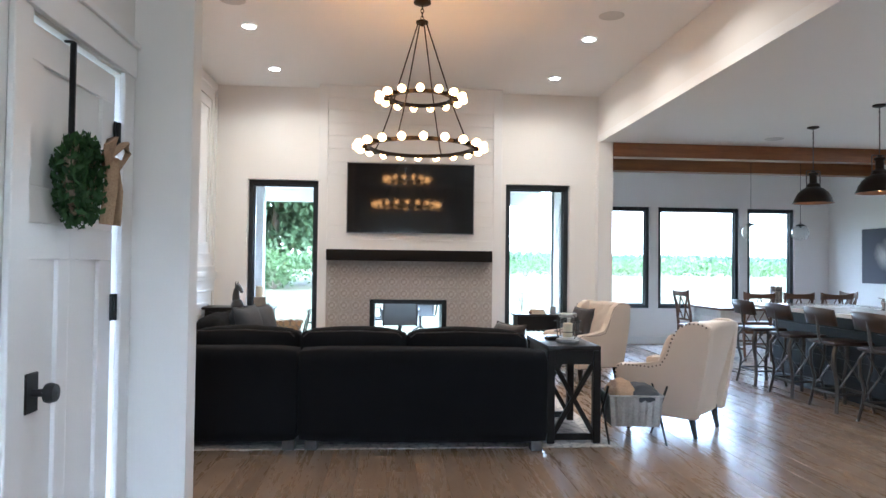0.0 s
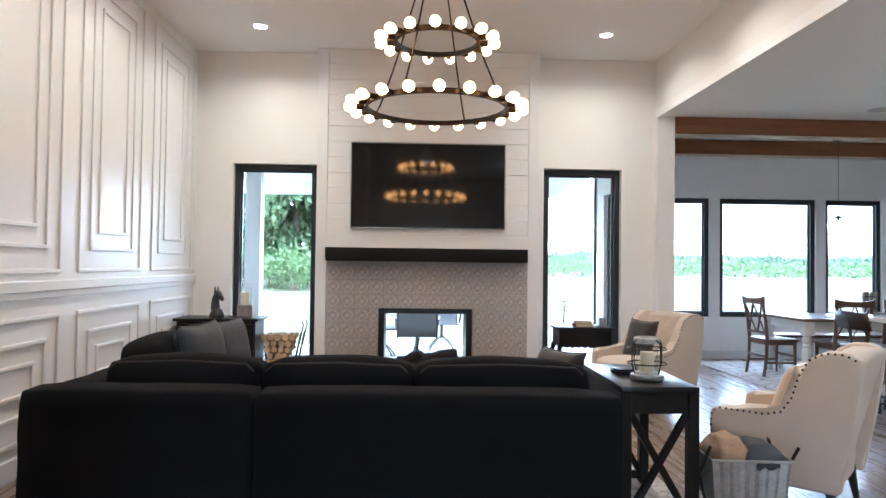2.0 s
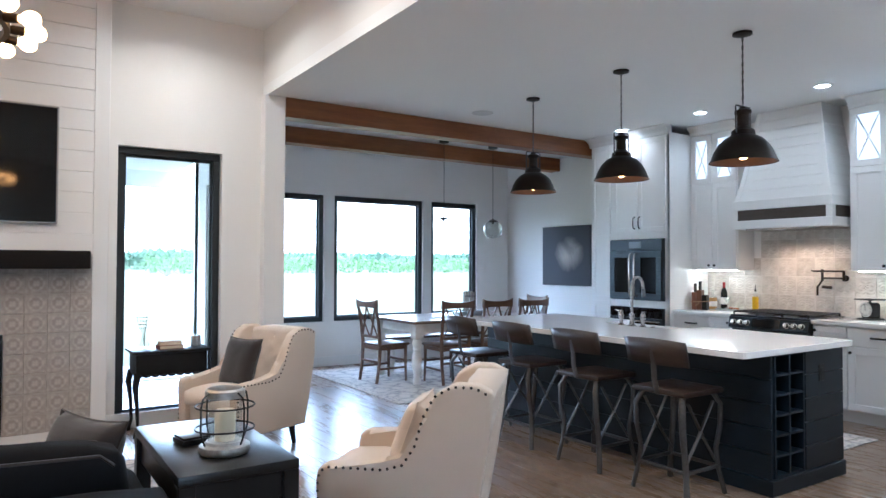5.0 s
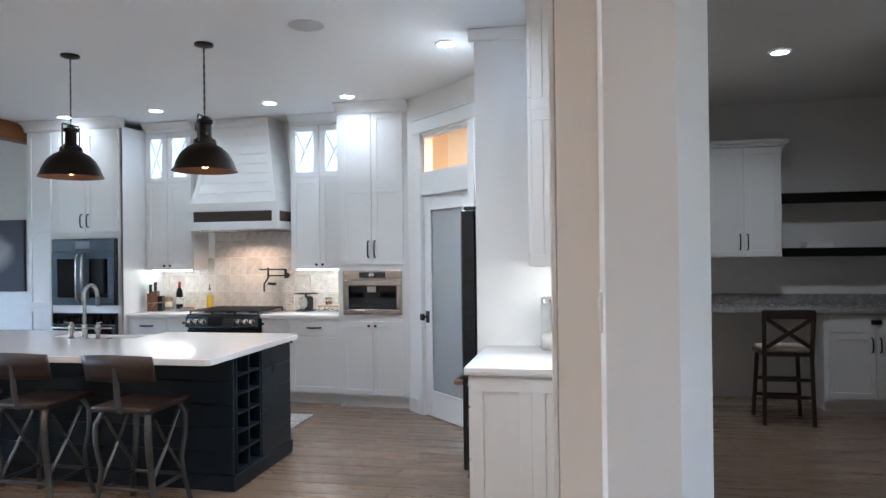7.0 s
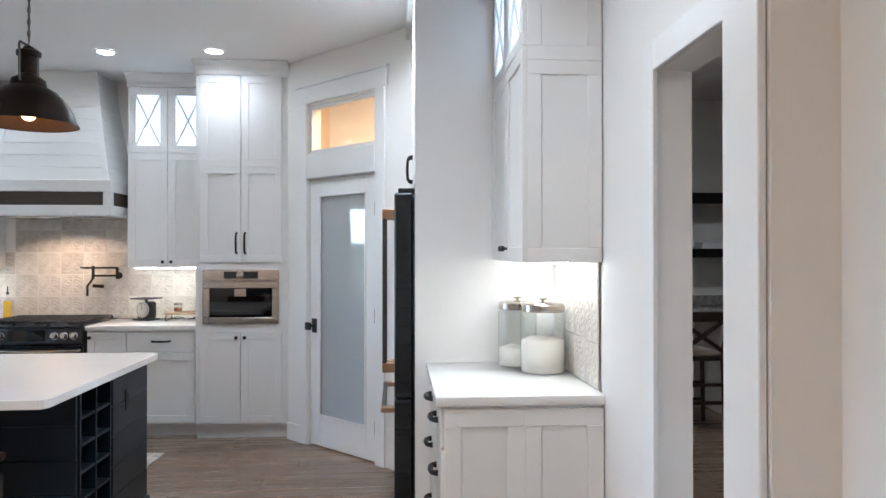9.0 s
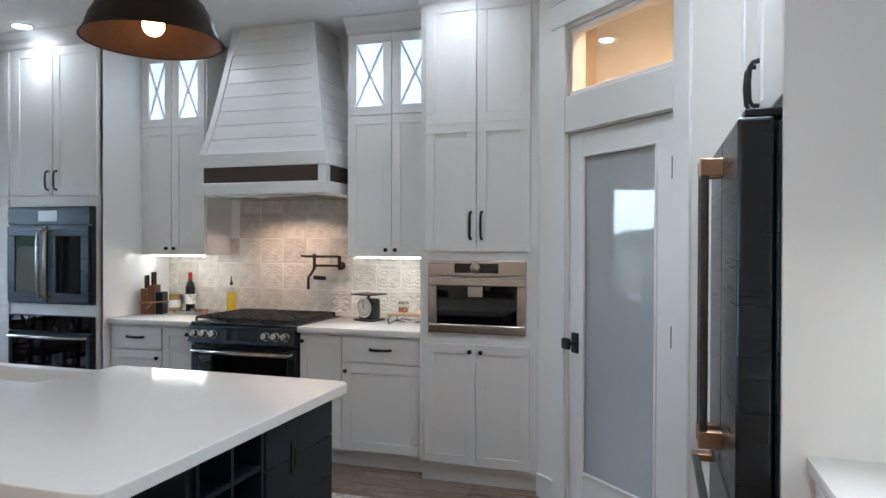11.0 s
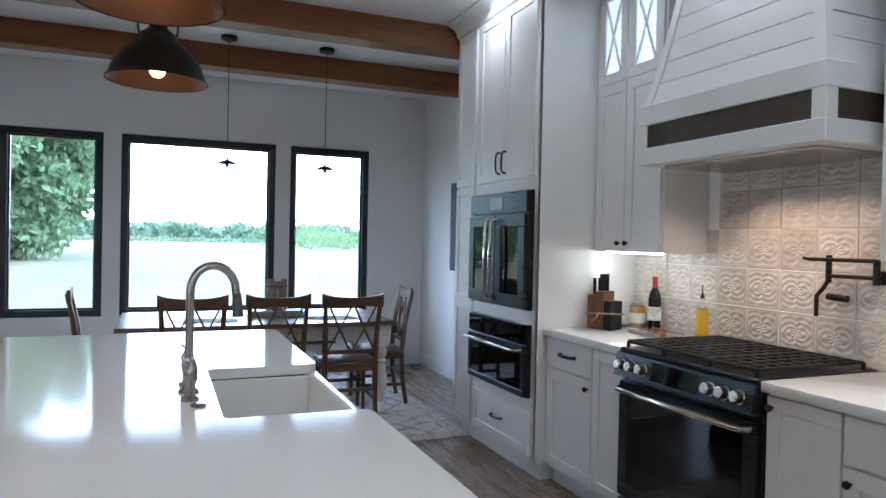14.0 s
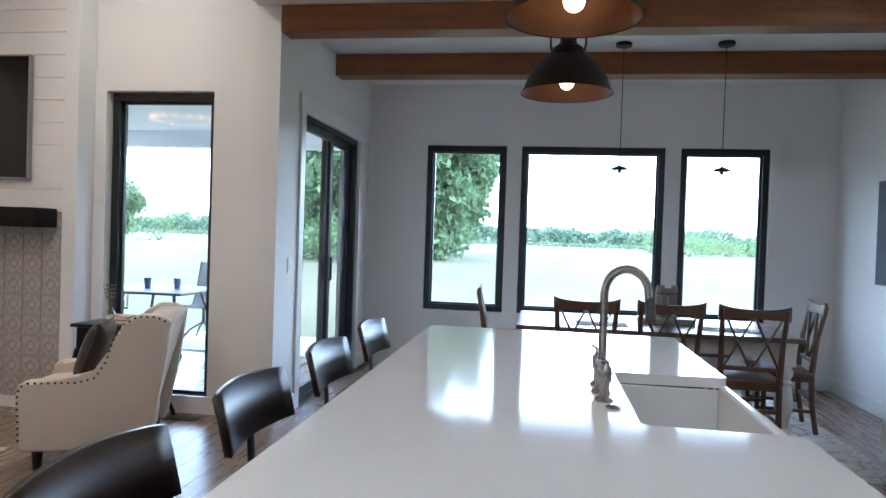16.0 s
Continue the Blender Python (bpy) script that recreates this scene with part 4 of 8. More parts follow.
def sectional():
    top = thing("sectional_sofa", 0.001, 4.80, 0, "charcoal fabric L-shaped sectional sofa with loose cushions", "sofa", rz=-2.2)

    def stuffed(name, b, label="", puff=0.02, r=0.035, m=None, material=SOFA, seg=8):
        bm = bmesh.new()
        cushion(bm, *b, puff, seg, m, r)
        ob = part(name, bm, material, top, label, "all")
        return ob
    # frames: the long back in two lengths, and the side along the wall
    stuffed("back_frame", (-0.6, 1.2, 0.0, 0.26, 0.06, 0.725), puff=0.006, r=0.05)
    stuffed("back_frame", (-1.75, -0.605, 0.0, 0.26, 0.06, 0.725), puff=0.006, r=0.05)
    stuffed("side_back_frame", (-1.75, -1.5, 0.2, 1.95, 0.06, 0.7), puff=0.006, r=0.05)
    stuffed("seat_base", (-0.6, 1.05, 0.24, 0.95, 0.08, 0.3), puff=0.004)
    stuffed("seat_base", (-1.5, -0.52, 0.24, 2.33, 0.08, 0.3), puff=0.004)
    stuffed("arm", (1.02, 1.2, 0.2, 0.97, 0.06, 0.6), puff=0.012, r=0.06)
    for a, b in ((-0.59, 0.22), (0.225, 1.03)):
        stuffed("seat_cushion", (a, b, 0.3, 1.0, 0.3, 0.47), puff=0.03)
    stuffed("seat_cushion", (-1.49, -0.6, 0.3, 1.2, 0.3, 0.46), puff=0.03)
    stuffed("chaise_cushion", (-1.49, -0.5, 1.21, 2.36, 0.3, 0.46), puff=0.03)
    for a, b in ((-1.46, -0.64), (-0.635, 0.165), (0.17, 1.08)):
        stuffed("back_cushion", (a, b, 0.2, 0.43, 0.4, 0.84), puff=0.035, r=0.05, m=Matrix.Translation((0, 0.06, 0)) @ pose(0, 0, 0, -3, 0, 0))
        bm = bmesh.new()
        for yy in (0.262, 0.463):
            z = 0.825
            sweep(bm, [(a + 0.03, yy, z - 0.04), (a + 0.07, yy, z - 0.005), ((a + b) / 2, yy, z + 0.008), (b - 0.07, yy, z - 0.005), (b - 0.03, yy, z - 0.04)], 0.0055, 6)
        part("piping", bm, BROWNPILLOW, top, "dark piping")
    for y0, y1 in ((0.55, 1.2), (1.2, 1.85)):
        stuffed("side_cushion", (-1.52, -1.3, y0, y1, 0.4, 0.88), puff=0.035, r=0.05)
    for x, y in ((-1.7, 0.05), (-0.66, 0.05), (-0.5, 0.05), (1.12, 0.05), (1.1, 0.85), (-0.6, 2.25), (-1.65, 1.85)):
        bm = bmesh.new()
        box(bm, x - 0.045, x + 0.045, y - 0.03, y + 0.05, 0.003, 0.075, 0.006, 1)
        part("foot", bm, GUNMETAL, top, "square metal foot", False)


sectional()


def throw_pillow(x, y, z, rx, ry, rz, w, label, material, category="pillow"):
    top = thing("throw_pillow", 0, 0, 0, label, category, "sofa and chair pillows")
    top.matrix_basis = pose(x, y, z, rx, ry, rz)
    bm = bmesh.new()
    n = 14
    grid = {}
    for s in (-1, 1):
        for i in range(n + 1):
            for j in range(n + 1):
                u, v = 2 * i / n - 1, 2 * j / n - 1
                pull = 1 - 0.09 * (1 - u * u) * abs(v) ** 3 - 0.0
                pull2 = 1 - 0.09 * (1 - v * v) * abs(u) ** 3
                t = s * 0.34 * w * (max(0, (1 - u ** 4) * (1 - v ** 4)) ** 0.55) * 0.5
                grid[s, i, j] = bm.verts.new((u * w / 2 * pull2, t + 0.004 * noise.noise((u * 3, v * 3, s)), v * w / 2 * pull))
        for i in range(n):
            for j in range(n):
                bm.faces.new((grid[s, i, j], grid[s, i + 1, j], grid[s, i + 1, j + 1], grid[s, i, j + 1]))
    bmesh.ops.remove_doubles(bm, verts=bm.verts, dist=0.0015)
    part("cover", bm, material, top, "", "all")
    bm = bmesh.new()
    sweep(bm, [(u * w / 2 * (1 - 0.09 * (1 - v * v)), 0, v * w / 2 * (1 - 0.09 * (1 - u * u))) for u, v in
               [(-1 + k / 4, -1) for k in range(8)] + [(1, -1 + k / 4) for k in range(8)] + [(1 - k / 4, 1) for k in range(8)] + [(-1, 1 - k / 4) for k in range(8)]], 0.005, 5, True)
    part("piping", bm, material, top)


throw_pillow(-1.139, 6.385, 0.70, -14, 0, 75, 0.5, "plump slate grey pillow on the sectional sofa", PILLOW)
throw_pillow(-1.159, 5.865, 0.70, -10, 0, 82, 0.54, "wide slate grey pillow on the sectional sofa", PILLOW)
throw_pillow(0.985, 5.403, 0.68, -20, 0, -64, 0.4, "dark brown pillow leaning on the sofa arm", BROWNPILLOW)


def armchair(x, y, rz, label, pillow):
    """Wing chair; its front looks along -y before it is turned."""
    top = thing("wing_armchair", x, y, 0, label, "armchair", "cream wing armchairs", rz)

    def soft(name, b, puff=0.015, r=0.04, m=None, lab=""):
        bm = bmesh.new()
        cushion(bm, *b, puff, 8, m, r)
        return part(name, bm, CREAM, top, lab, "all")
    soft("seat_base", (-0.33, 0.33, -0.3, 0.28, 0.2, 0.36), 0.008)
    soft("seat_cushion", (-0.255, 0.255, -0.39, 0.2, 0.34, 0.475), 0.03, 0.05)
    # tufted back, leaning
    bm = bmesh.new()
    n, m = 18, 18
    tufts = [(-0.17 + 0.17 * i, 0.56 + 0.13 * j) for j in range(3) for i in range(3)] + [(-0.085 + 0.17 * i, 0.625 + 0.13 * j) for j in range(2) for i in range(2)]
    front, back = [], []
    for j in range(m + 1):
        v = j / m
        z = 0.17 + 0.74 * v
        for i in range(n + 1):
            u = 2 * i / n - 1
            zz = z - 0.05 * v * u ** 4
            dent = sum(math.exp(-((u * 0.3 - a) ** 2 + (zz - b) ** 2) / 0.0012) for a, b in tufts)
            lean = 0.2 + 0.16 * max(0.0, (z - 0.3) / 0.61)
            front.append(bm.verts.new((u * (0.3 + 0.02 * v), lean - 0.06 * (1 - u ** 4) - 0.03 * u * u * v + 0.028 * dent, zz)))
            back.append(bm.verts.new((u * (0.32 + 0.02 * v), lean + 0.07 + 0.02 * (1 - u * u), zz)))
    w = n + 1
    for j in range(m):
        for i in range(n):
            k = j * w + i
            bm.faces.new((front[k], front[k + 1], front[k + w + 1], front[k + w]))
            bm.faces.new((back[k], back[k + w], back[k + w + 1], back[k + 1]))
    for i in range(n):
        k = m * w + i
        bm.faces.new((front[k], front[k + 1], back[k + 1], back[k])), bm.faces.new((front[i], back[i], back[i + 1], front[i + 1]))
    for j in range(m):
        for e in (0, n):
            k = j * w + e
            bm.faces.new((front[k], front[k + w], back[k + w], back[k]))
    part("backrest", bm, CREAM, top, "button-tufted backrest", "all")
    for a, b in tufts:
        bm = bmesh.new()
        bmesh.ops.create_icosphere(bm, subdivisions=1, radius=0.012, matrix=Matrix.Translation((a, 0.155 + 0.16 * (b - 0.3) / 0.61 + 0.012, b)))
        part("button", bm, CREAM, top)
    for s in (-1, 1):
        # arm and wing in one shaped side
        out = [(-0.34, 0.16), (-0.355, 0.47), (-0.345, 0.53), (-0.3, 0.55), (-0.05, 0.55), (0.04, 0.575), (0.095, 0.66), (0.13, 0.78), (0.18, 0.87), (0.26, 0.915), (0.36, 0.915), (0.43, 0.88), (0.41, 0.7), (0.37, 0.45), (0.32, 0.16)]
        bm = bmesh.new()
        lo, hi = sorted((s * 0.265, s * 0.355))
        vs = prism(bm, out, "x", lo, hi)
        bmesh.ops.bevel(bm, geom=list(bm.edges), offset=0.022, segments=3, affect="EDGES", profile=0.6)
        part("side", bm, CREAM, top, "padded arm and wing")
        bm = bmesh.new()
        path = [Vector((-0.345, 0.24)), *[Vector(p) for p in out[1:12]]]
        d = 0.0
        for p, q in zip(path, path[1:]):
            ln = (q - p).length
            while d < ln:
                c = p.lerp(q, d / ln)
                bmesh.ops.create_icosphere(bm, subdivisions=1, radius=0.0075, matrix=Matrix.Translation((s * 0.355, c.x * 0.97, c.y - 0.012)))
                d += 0.034
            d -= ln
        part("nailhead_row", bm, BRONZE, top, "row of bronze nailheads")
    for sx in (-1, 1):
        bm = bmesh.new()
        lathe(bm, [(0.014, 0.002), (0.02, 0.03), (0.03, 0.13), (0.032, 0.21)], 12, (sx * 0.28, -0.26, 0))
        part("leg", bm, BLACKWOOD, top, "dark turned leg")
        bm = bmesh.new()
        sweep(bm, [(sx * 0.26, 0.285, 0.002), (sx * 0.26, 0.265, 0.1), (sx * 0.26, 0.25, 0.19)], [0.017, 0.024, 0.032], 8)
        part("leg", bm, BLACKWOOD, top, "dark splayed leg")
    return top


armchair(2.38, 7.97, -68, "cream tufted wing armchair with a brown pillow", True)
armchair(2.42, 5.466, -134, "cream tufted wing armchair with a cream pillow", True)
throw_pillow(2.34, 7.95, 0.66, -18, 0, -68, 0.38, "dark brown pillow on a cream armchair", BROWNPILLOW)
throw_pillow(2.42, 5.456, 0.63, -20, 0, -134, 0.36, "cream pillow on a cream armchair", CREAM)


def sofa_table():
    top = thing("sofa_side_table", 1.437, 5.34, 0, "black wooden side table with crossed end braces", "side table")
    X, Y = 0.203, 0.405
    bm = bmesh.new()
    box(bm, -X, X, -Y, Y, 0.705, 0.74, 0.004, 2)
    part("tabletop", bm, BLACKWOOD, top)
    bm = bmesh.new()
    for s in (-1, 1):
        box(bm, -X + 0.05, X - 0.05, s * (Y - 0.03) - 0.012, s * (Y - 0.03) + 0.012, 0.6, 0.705, 0.002, 1)
        box(bm, s * (X - 0.03) - 0.012, s * (X - 0.03) + 0.012, -Y + 0.05, Y - 0.05, 0.6, 0.705, 0.002, 1)
    part("apron", bm, BLACKWOOD, top, "", False)
    for sx in (-1, 1):
        for sy in (-1, 1):
            bm = bmesh.new()
            box(bm, sx * (X - 0.028) - 0.028, sx * (X - 0.028) + 0.028, sy * (Y - 0.028) - 0.028, sy * (Y - 0.028) + 0.028, 0.012, 0.705, 0.003, 1)
            part("leg", bm, BLACKWOOD, top, "", False)
    for sy in (-1, 1):
        bm = bmesh.new()
        y = sy * (Y - 0.028)
        for a in (-1, 1):
            bar(bm, (a * (X - 0.05), y + a * 0.002, 0.08), (-a * (X - 0.05), y + a * 0.002, 0.61), 0.035, 0.03, 0.002, (0, 1, 0))
        box(bm, -X + 0.05, X - 0.05, y - 0.014, y + 0.014, 0.035, 0.085, 0.002, 1)
        part("cross_brace", bm, BLACKWOOD, top, "crossed brace", False)


sofa_table()


def cage_lantern(x, y, z):
    top = thing("cage_lantern", x, y, z, "grey metal cage lantern holding an ivory candle", "lantern")
    bm = bmesh.new()
    lathe(bm, [(0.0, 0.002), (0.085, 0.002), (0.09, 0.012), (0.088, 0.03), (0.07, 0.036), (0.066, 0.045), (0.0, 0.045)], 28)
    part("base", bm, GALV, top, "galvanised base")
    bm = bmesh.new()
    lathe(bm, [(0.062, 0.198), (0.07, 0.2), (0.07, 0.225), (0.06, 0.232), (0.056, 0.225), (0.056, 0.2)], 28)
    part("collar", bm, GALV, top)
    bm = bmesh.new()
    lathe(bm, [(0.055, 0.046), (0.058, 0.05), (0.058, 0.2), (0.055, 0.2)], 24)
    part("glass_cylinder", bm, CLEAR, top, "clear glass cylinder").visible_shadow = False
    for z0 in (0.09, 0.17):
        bm = bmesh.new()
        sweep(bm, [(0.103 * math.cos(i * math.pi / 16), 0.103 * math.sin(i * math.pi / 16), z0) for i in range(32)], 0.0035, 6, True)
        part("ring", bm, HARDWARE, top, "black wire ring")
    for k in range(4):
        a = k * math.pi / 2 + 0.4
        c, s = math.cos(a), math.sin(a)
        bm = bmesh.new()
        sweep(bm, [(0.07 * c, 0.07 * s, 0.22), (0.095 * c, 0.095 * s, 0.205), (0.103 * c, 0.103 * s, 0.17), (0.103 * c, 0.103 * s, 0.09), (0.095 * c, 0.095 * s, 0.06), (0.085 * c, 0.085 * s, 0.04)], 0.0035, 6)
        part("cage_wire", bm, HARDWARE, top, "black cage wire")
    bm = bmesh.new()
    lathe(bm, [(0.0, 0.046), (0.036, 0.046), (0.037, 0.15), (0.033, 0.154), (0.012, 0.149), (0.0, 0.15)], 20)
    part("candle", bm, CANDLE, top, "ivory pillar candle")


cage_lantern(1.44, 5.15, 0.741)
box_thing = thing("coaster_box", 1.375, 5.36, 0.741, "small black square coaster box", "coaster box", rz=8)
bm = bmesh.new()
box(bm, -0.055, 0.055, -0.055, 0.055, 0, 0.02, 0.003, 2)
part("tray", bm, BLACKWOOD, box_thing)
bm = bmesh.new()
box(bm, -0.05, 0.05, -0.05, 0.05, 0.0205, 0.029, 0.003, 2)
part("coaster", bm, BLACKWOOD, box_thing)


def blanket_bin():
    top = thing("blanket_bin", 1.93, 5.1, 0, "ribbed galvanised bin on crossed legs filled with blankets", "storage bin", rz=-4)
    bm = bmesh.new()
    n = 60
    ring = []
    for zi, (z, k) in enumerate(((0.13, 0.9), (0.36, 1.0))):
        r = []
        for i in range(n):
            a = i / n * 4
            sd, f = int(a), a % 1
            px, py = [(-0.2 + 0.4 * f, -0.16), (0.2, -0.16 + 0.32 * f), (0.2 - 0.4 * f, 0.16), (-0.2, 0.16 - 0.32 * f)][sd]
            w = 1 + 0.03 * math.cos(i * math.pi)
            r.append(bm.verts.new((px * k * w, py * k * w, z)))
        ring.append(r)
    for i in range(n):
        bm.faces.new((ring[0][i], ring[0][(i + 1) % n], ring[1][(i + 1) % n], ring[1][i]))
    bm.faces.new(ring[0][::-1])
    part("bin", bm, GALV, top, "", False)
    bm = bmesh.new()
    sweep(bm, [(-0.205, -0.165, 0.362), (0.205, -0.165, 0.362), (0.205, 0.165, 0.362), (-0.205, 0.165, 0.362)], 0.008, 6, True)
    part("rim", bm, GALV, top)
    for sx in (-1, 1):
        bm = bmesh.new()
        bar(bm, (sx * 0.215, -0.2, 0.002), (sx * 0.215, 0.18, 0.44), 0.014, 0.014, 0.002)
        bar(bm, (sx * 0.222, 0.2, 0.002), (sx * 0.222, -0.18, 0.44), 0.014, 0.014, 0.002)
        part("cross_leg", bm, HARDWARE, top, "black crossed leg", False)
    for i, (a, b, mt) in enumerate((((-0.17, 0.0, -0.12, 0.12, 0.3, 0.44), 0, CREAM), ((-0.02, 0.18, -0.13, 0.13, 0.28, 0.41), 0, PILLOW))):
        bm = bmesh.new()
        cushion(bm, *a, 0.03, 8, None, 0.05)
        for v in bm.verts:
            v.co += 0.02 * noise.noise_vector(v.co * 14)
        part("blanket", bm, mt if i else mat("tan_blanket", (0.36, 0.24, 0.15), 0.95, var=0.25, scale=14, fine=90, bump=0.5), top, "rumpled blanket", "all")


blanket_bin()


def corner_cabinet():
    top = thing("media_cabinet", -1.82, 8.58, 0, "low black wooden cabinet against the panelled wall", "cabinet")
    bm = bmesh.new()
    box(bm, -0.39, 0.39, -0.2, 0.2, 0.06, 0.755, 0.004, 1)
    part("body", bm, BLACKWOOD, top, "", False)
    bm = bmesh.new()
    box(bm, -0.42, 0.42, -0.23, 0.22, 0.755, 0.785, 0.006, 2)
    part("top_board", bm, BLACKWOOD, top)
    for a, b in ((-0.38, -0.005), (0.005, 0.38)):
        bm = bmesh.new()
        shaker(bm, a, b, 0.1, 0.73, -0.2, "y", -1, 0.05)
        d = part("door", bm, BLACKWOOD, top, "", False)
        bm = bmesh.new()
        x = b - 0.03 if a < -0.1 else a + 0.03
        lathe(bm, [(0.006, 0), (0.006, 0.012), (0.012, 0.018), (0.0, 0.024)], 12)
        bmesh.ops.transform(bm, matrix=pose(x, -0.22, 0.45, 90), verts=bm.verts)
        part("knob", bm, HARDWARE, d)
    for sx in (-0.35, 0.35):
        for sy in (-0.16, 0.16):
            bm = bmesh.new()
            box(bm, sx - 0.03, sx + 0.03, sy - 0.03, sy + 0.03, 0.001, 0.06, 0.004, 1)
            part("foot", bm, BLACKWOOD, top, "", False)


corner_cabinet()


def horse_head(x, y, z):
    """A plain carved bust on a round plinth, one mesh."""
    bm = bmesh.new()
    lathe(bm, [(0.0, 0.0), (0.075, 0.0), (0.078, 0.02), (0.07, 0.05), (0.055, 0.075), (0.05, 0.09), (0.0, 0.095)], 20)
    sweep(bm, [(0.0, 0.02, 0.08), (0.0, 0.025, 0.14), (0.0, 0.02, 0.2), (0.0, 0.0, 0.245)], [0.05, 0.045, 0.037, 0.03], 12)
    sweep(bm, [(0.0, 0.03, 0.262), (0.0, -0.01, 0.25), (0.0, -0.05, 0.215), (0.0, -0.075, 0.18)], [0.02, 0.034, 0.026, 0.019], 12)
    for s in (-1, 1):
        sweep(bm, [(s * 0.018, 0.012, 0.265), (s * 0.022, 0.015, 0.295), (s * 0.02, 0.01, 0.325)], [0.011, 0.009, 0.001], 6)
    ob = part("horse_bust", bm, DARKCARVE, None, "", True)
    ob.matrix_basis = pose(x, y, z, 0, 0, 60)
    tagged(ob, "dark carved horse head statuette on the black cabinet", "statuette")


horse_head(-1.84, 8.48, 0.7855)


def jar_lantern(x, y, z):
    top = thing("candle_jar", x, y, z, "square glass candle holder on the black cabinet", "candle holder", rz=12)
    bm = bmesh.new()
    box(bm, -0.075, 0.075, -0.075, 0.075, 0.001, 0.12, 0.004, 1)
    part("wooden_block", bm, mat("grey_block_wood", (0.22, 0.2, 0.18), 0.7, var=0.25, scale=6, fine=40, bump=0.2), top, "greyed wooden base block", False)
    bm = bmesh.new()
    lathe(bm, [(0.062, 0.121), (0.066, 0.125), (0.066, 0.35), (0.062, 0.35)], 24)
    part("glass", bm, CLEAR, top, "clear glass chimney").visible_shadow = False
    bm = bmesh.new()
    lathe(bm, [(0.0, 0.122), (0.048, 0.122), (0.049, 0.25), (0.044, 0.255), (0.0, 0.25)], 20)
    part("candle", bm, CANDLE, top, "ivory candle")


jar_lantern(-1.6, 8.63, 0.7855)


def log_rack():
    top = thing("log_rack", -1.25, 8.76, 0, "flared black metal rack stacked with cut firewood", "firewood rack")
    for s in (-1, 1):
        for y in (-0.12, 0.12):
            bm = bmesh.new()
            bar(bm, (s * 0.11, y, 0.01), (s * 0.235, y, 0.62), 0.02, 0.006, 0.001, (0, 1, 0))
            sweep(bm, [(s * 0.235, y, 0.61), (s * 0.26, y, 0.7), (s * 0.24, y, 0.74)], 0.006, 6)
            part("upright", bm, HARDWARE, top, "", False)
    bm = bmesh.new()
    for y in (-0.12, 0.12):
        bar(bm, (-0.12, y, 0.012), (0.12, y, 0.012), 0.02, 0.02, 0.001)
    for x in (-0.11, 0.11):
        bar(bm, (x, -0.12, 0.012), (x, 0.12, 0.012), 0.02, 0.02, 0.001)
    part("base", bm, HARDWARE, top, "", False)
    rng = random.Random(4)
    z, row = 0.06, 0
    while z < 0.62:
        half = 0.085 + 0.125 * z / 0.62
        count = max(3, int(half * 2 / 0.07))
        if row % 2:
            count -= 1
        for i in range(count):
            x = (i - (count - 1) / 2) * 0.073 + rng.uniform(-0.006, 0.006)
            r, l = rng.uniform(0.03, 0.038), rng.uniform(0.13, 0.16)
            m = pose(x, rng.uniform(-0.01, 0.01), z, 90, 0, rng.uniform(-3, 3))
            bm = bmesh.new()
            bmesh.ops.create_cone(bm, cap_ends=True, segments=14, radius1=r, radius2=r, depth=l * 2, matrix=m)
            lg = part("log", bm, BARK, top, "")
            bm = bmesh.new()
            bmesh.ops.create_circle(bm, cap_ends=True, segments=14, radius=r * 0.93, matrix=m @ Matrix.Translation((0, 0, l + 0.0015)))
            part("cut_end", bm, LOGEND, lg, "pale cut end", False)
        z += 0.064
        row += 1


log_rack()


def end_table():
    top = thing("accent_table", 1.98, 8.8, 0, "small black accent table with curved legs by the window", "side table")
    bm = bmesh.new()
    box(bm, -0.31, 0.31, -0.2, 0.2, 0.68, 0.705, 0.007, 2)
    part("tabletop", bm, BLACKWOOD, top)
    bm = bmesh.new()
    box(bm, -0.28, 0.28, -0.17, 0.17, 0.5, 0.68, 0.004, 1)
    part("drawer_box", bm, BLACKWOOD, top, "", False)
    bm = bmesh.new()
    for k in range(9):
        x = -0.26 + k * 0.065
        lathe(bm, [(0.0, 0.482), (0.03, 0.49), (0.033, 0.505), (0.0, 0.51)], 10, (x, -0.15, 0))
    part("scalloped_apron", bm, BLACKWOOD, top, "scalloped lower edge")
    for sx in (-1, 1):
        for sy in (-1, 1):
            bm = bmesh.new()
            sweep(bm, [(sx * 0.265, sy * 0.155, 0.52), (sx * 0.285, sy * 0.175, 0.42), (sx * 0.268, sy * 0.16, 0.25), (sx * 0.262, sy * 0.155, 0.1), (sx * 0.285, sy * 0.175, 0.002)], [0.03, 0.024, 0.016, 0.012, 0.018], 8)
            part("leg", bm, BLACKWOOD, top, "curved leg")


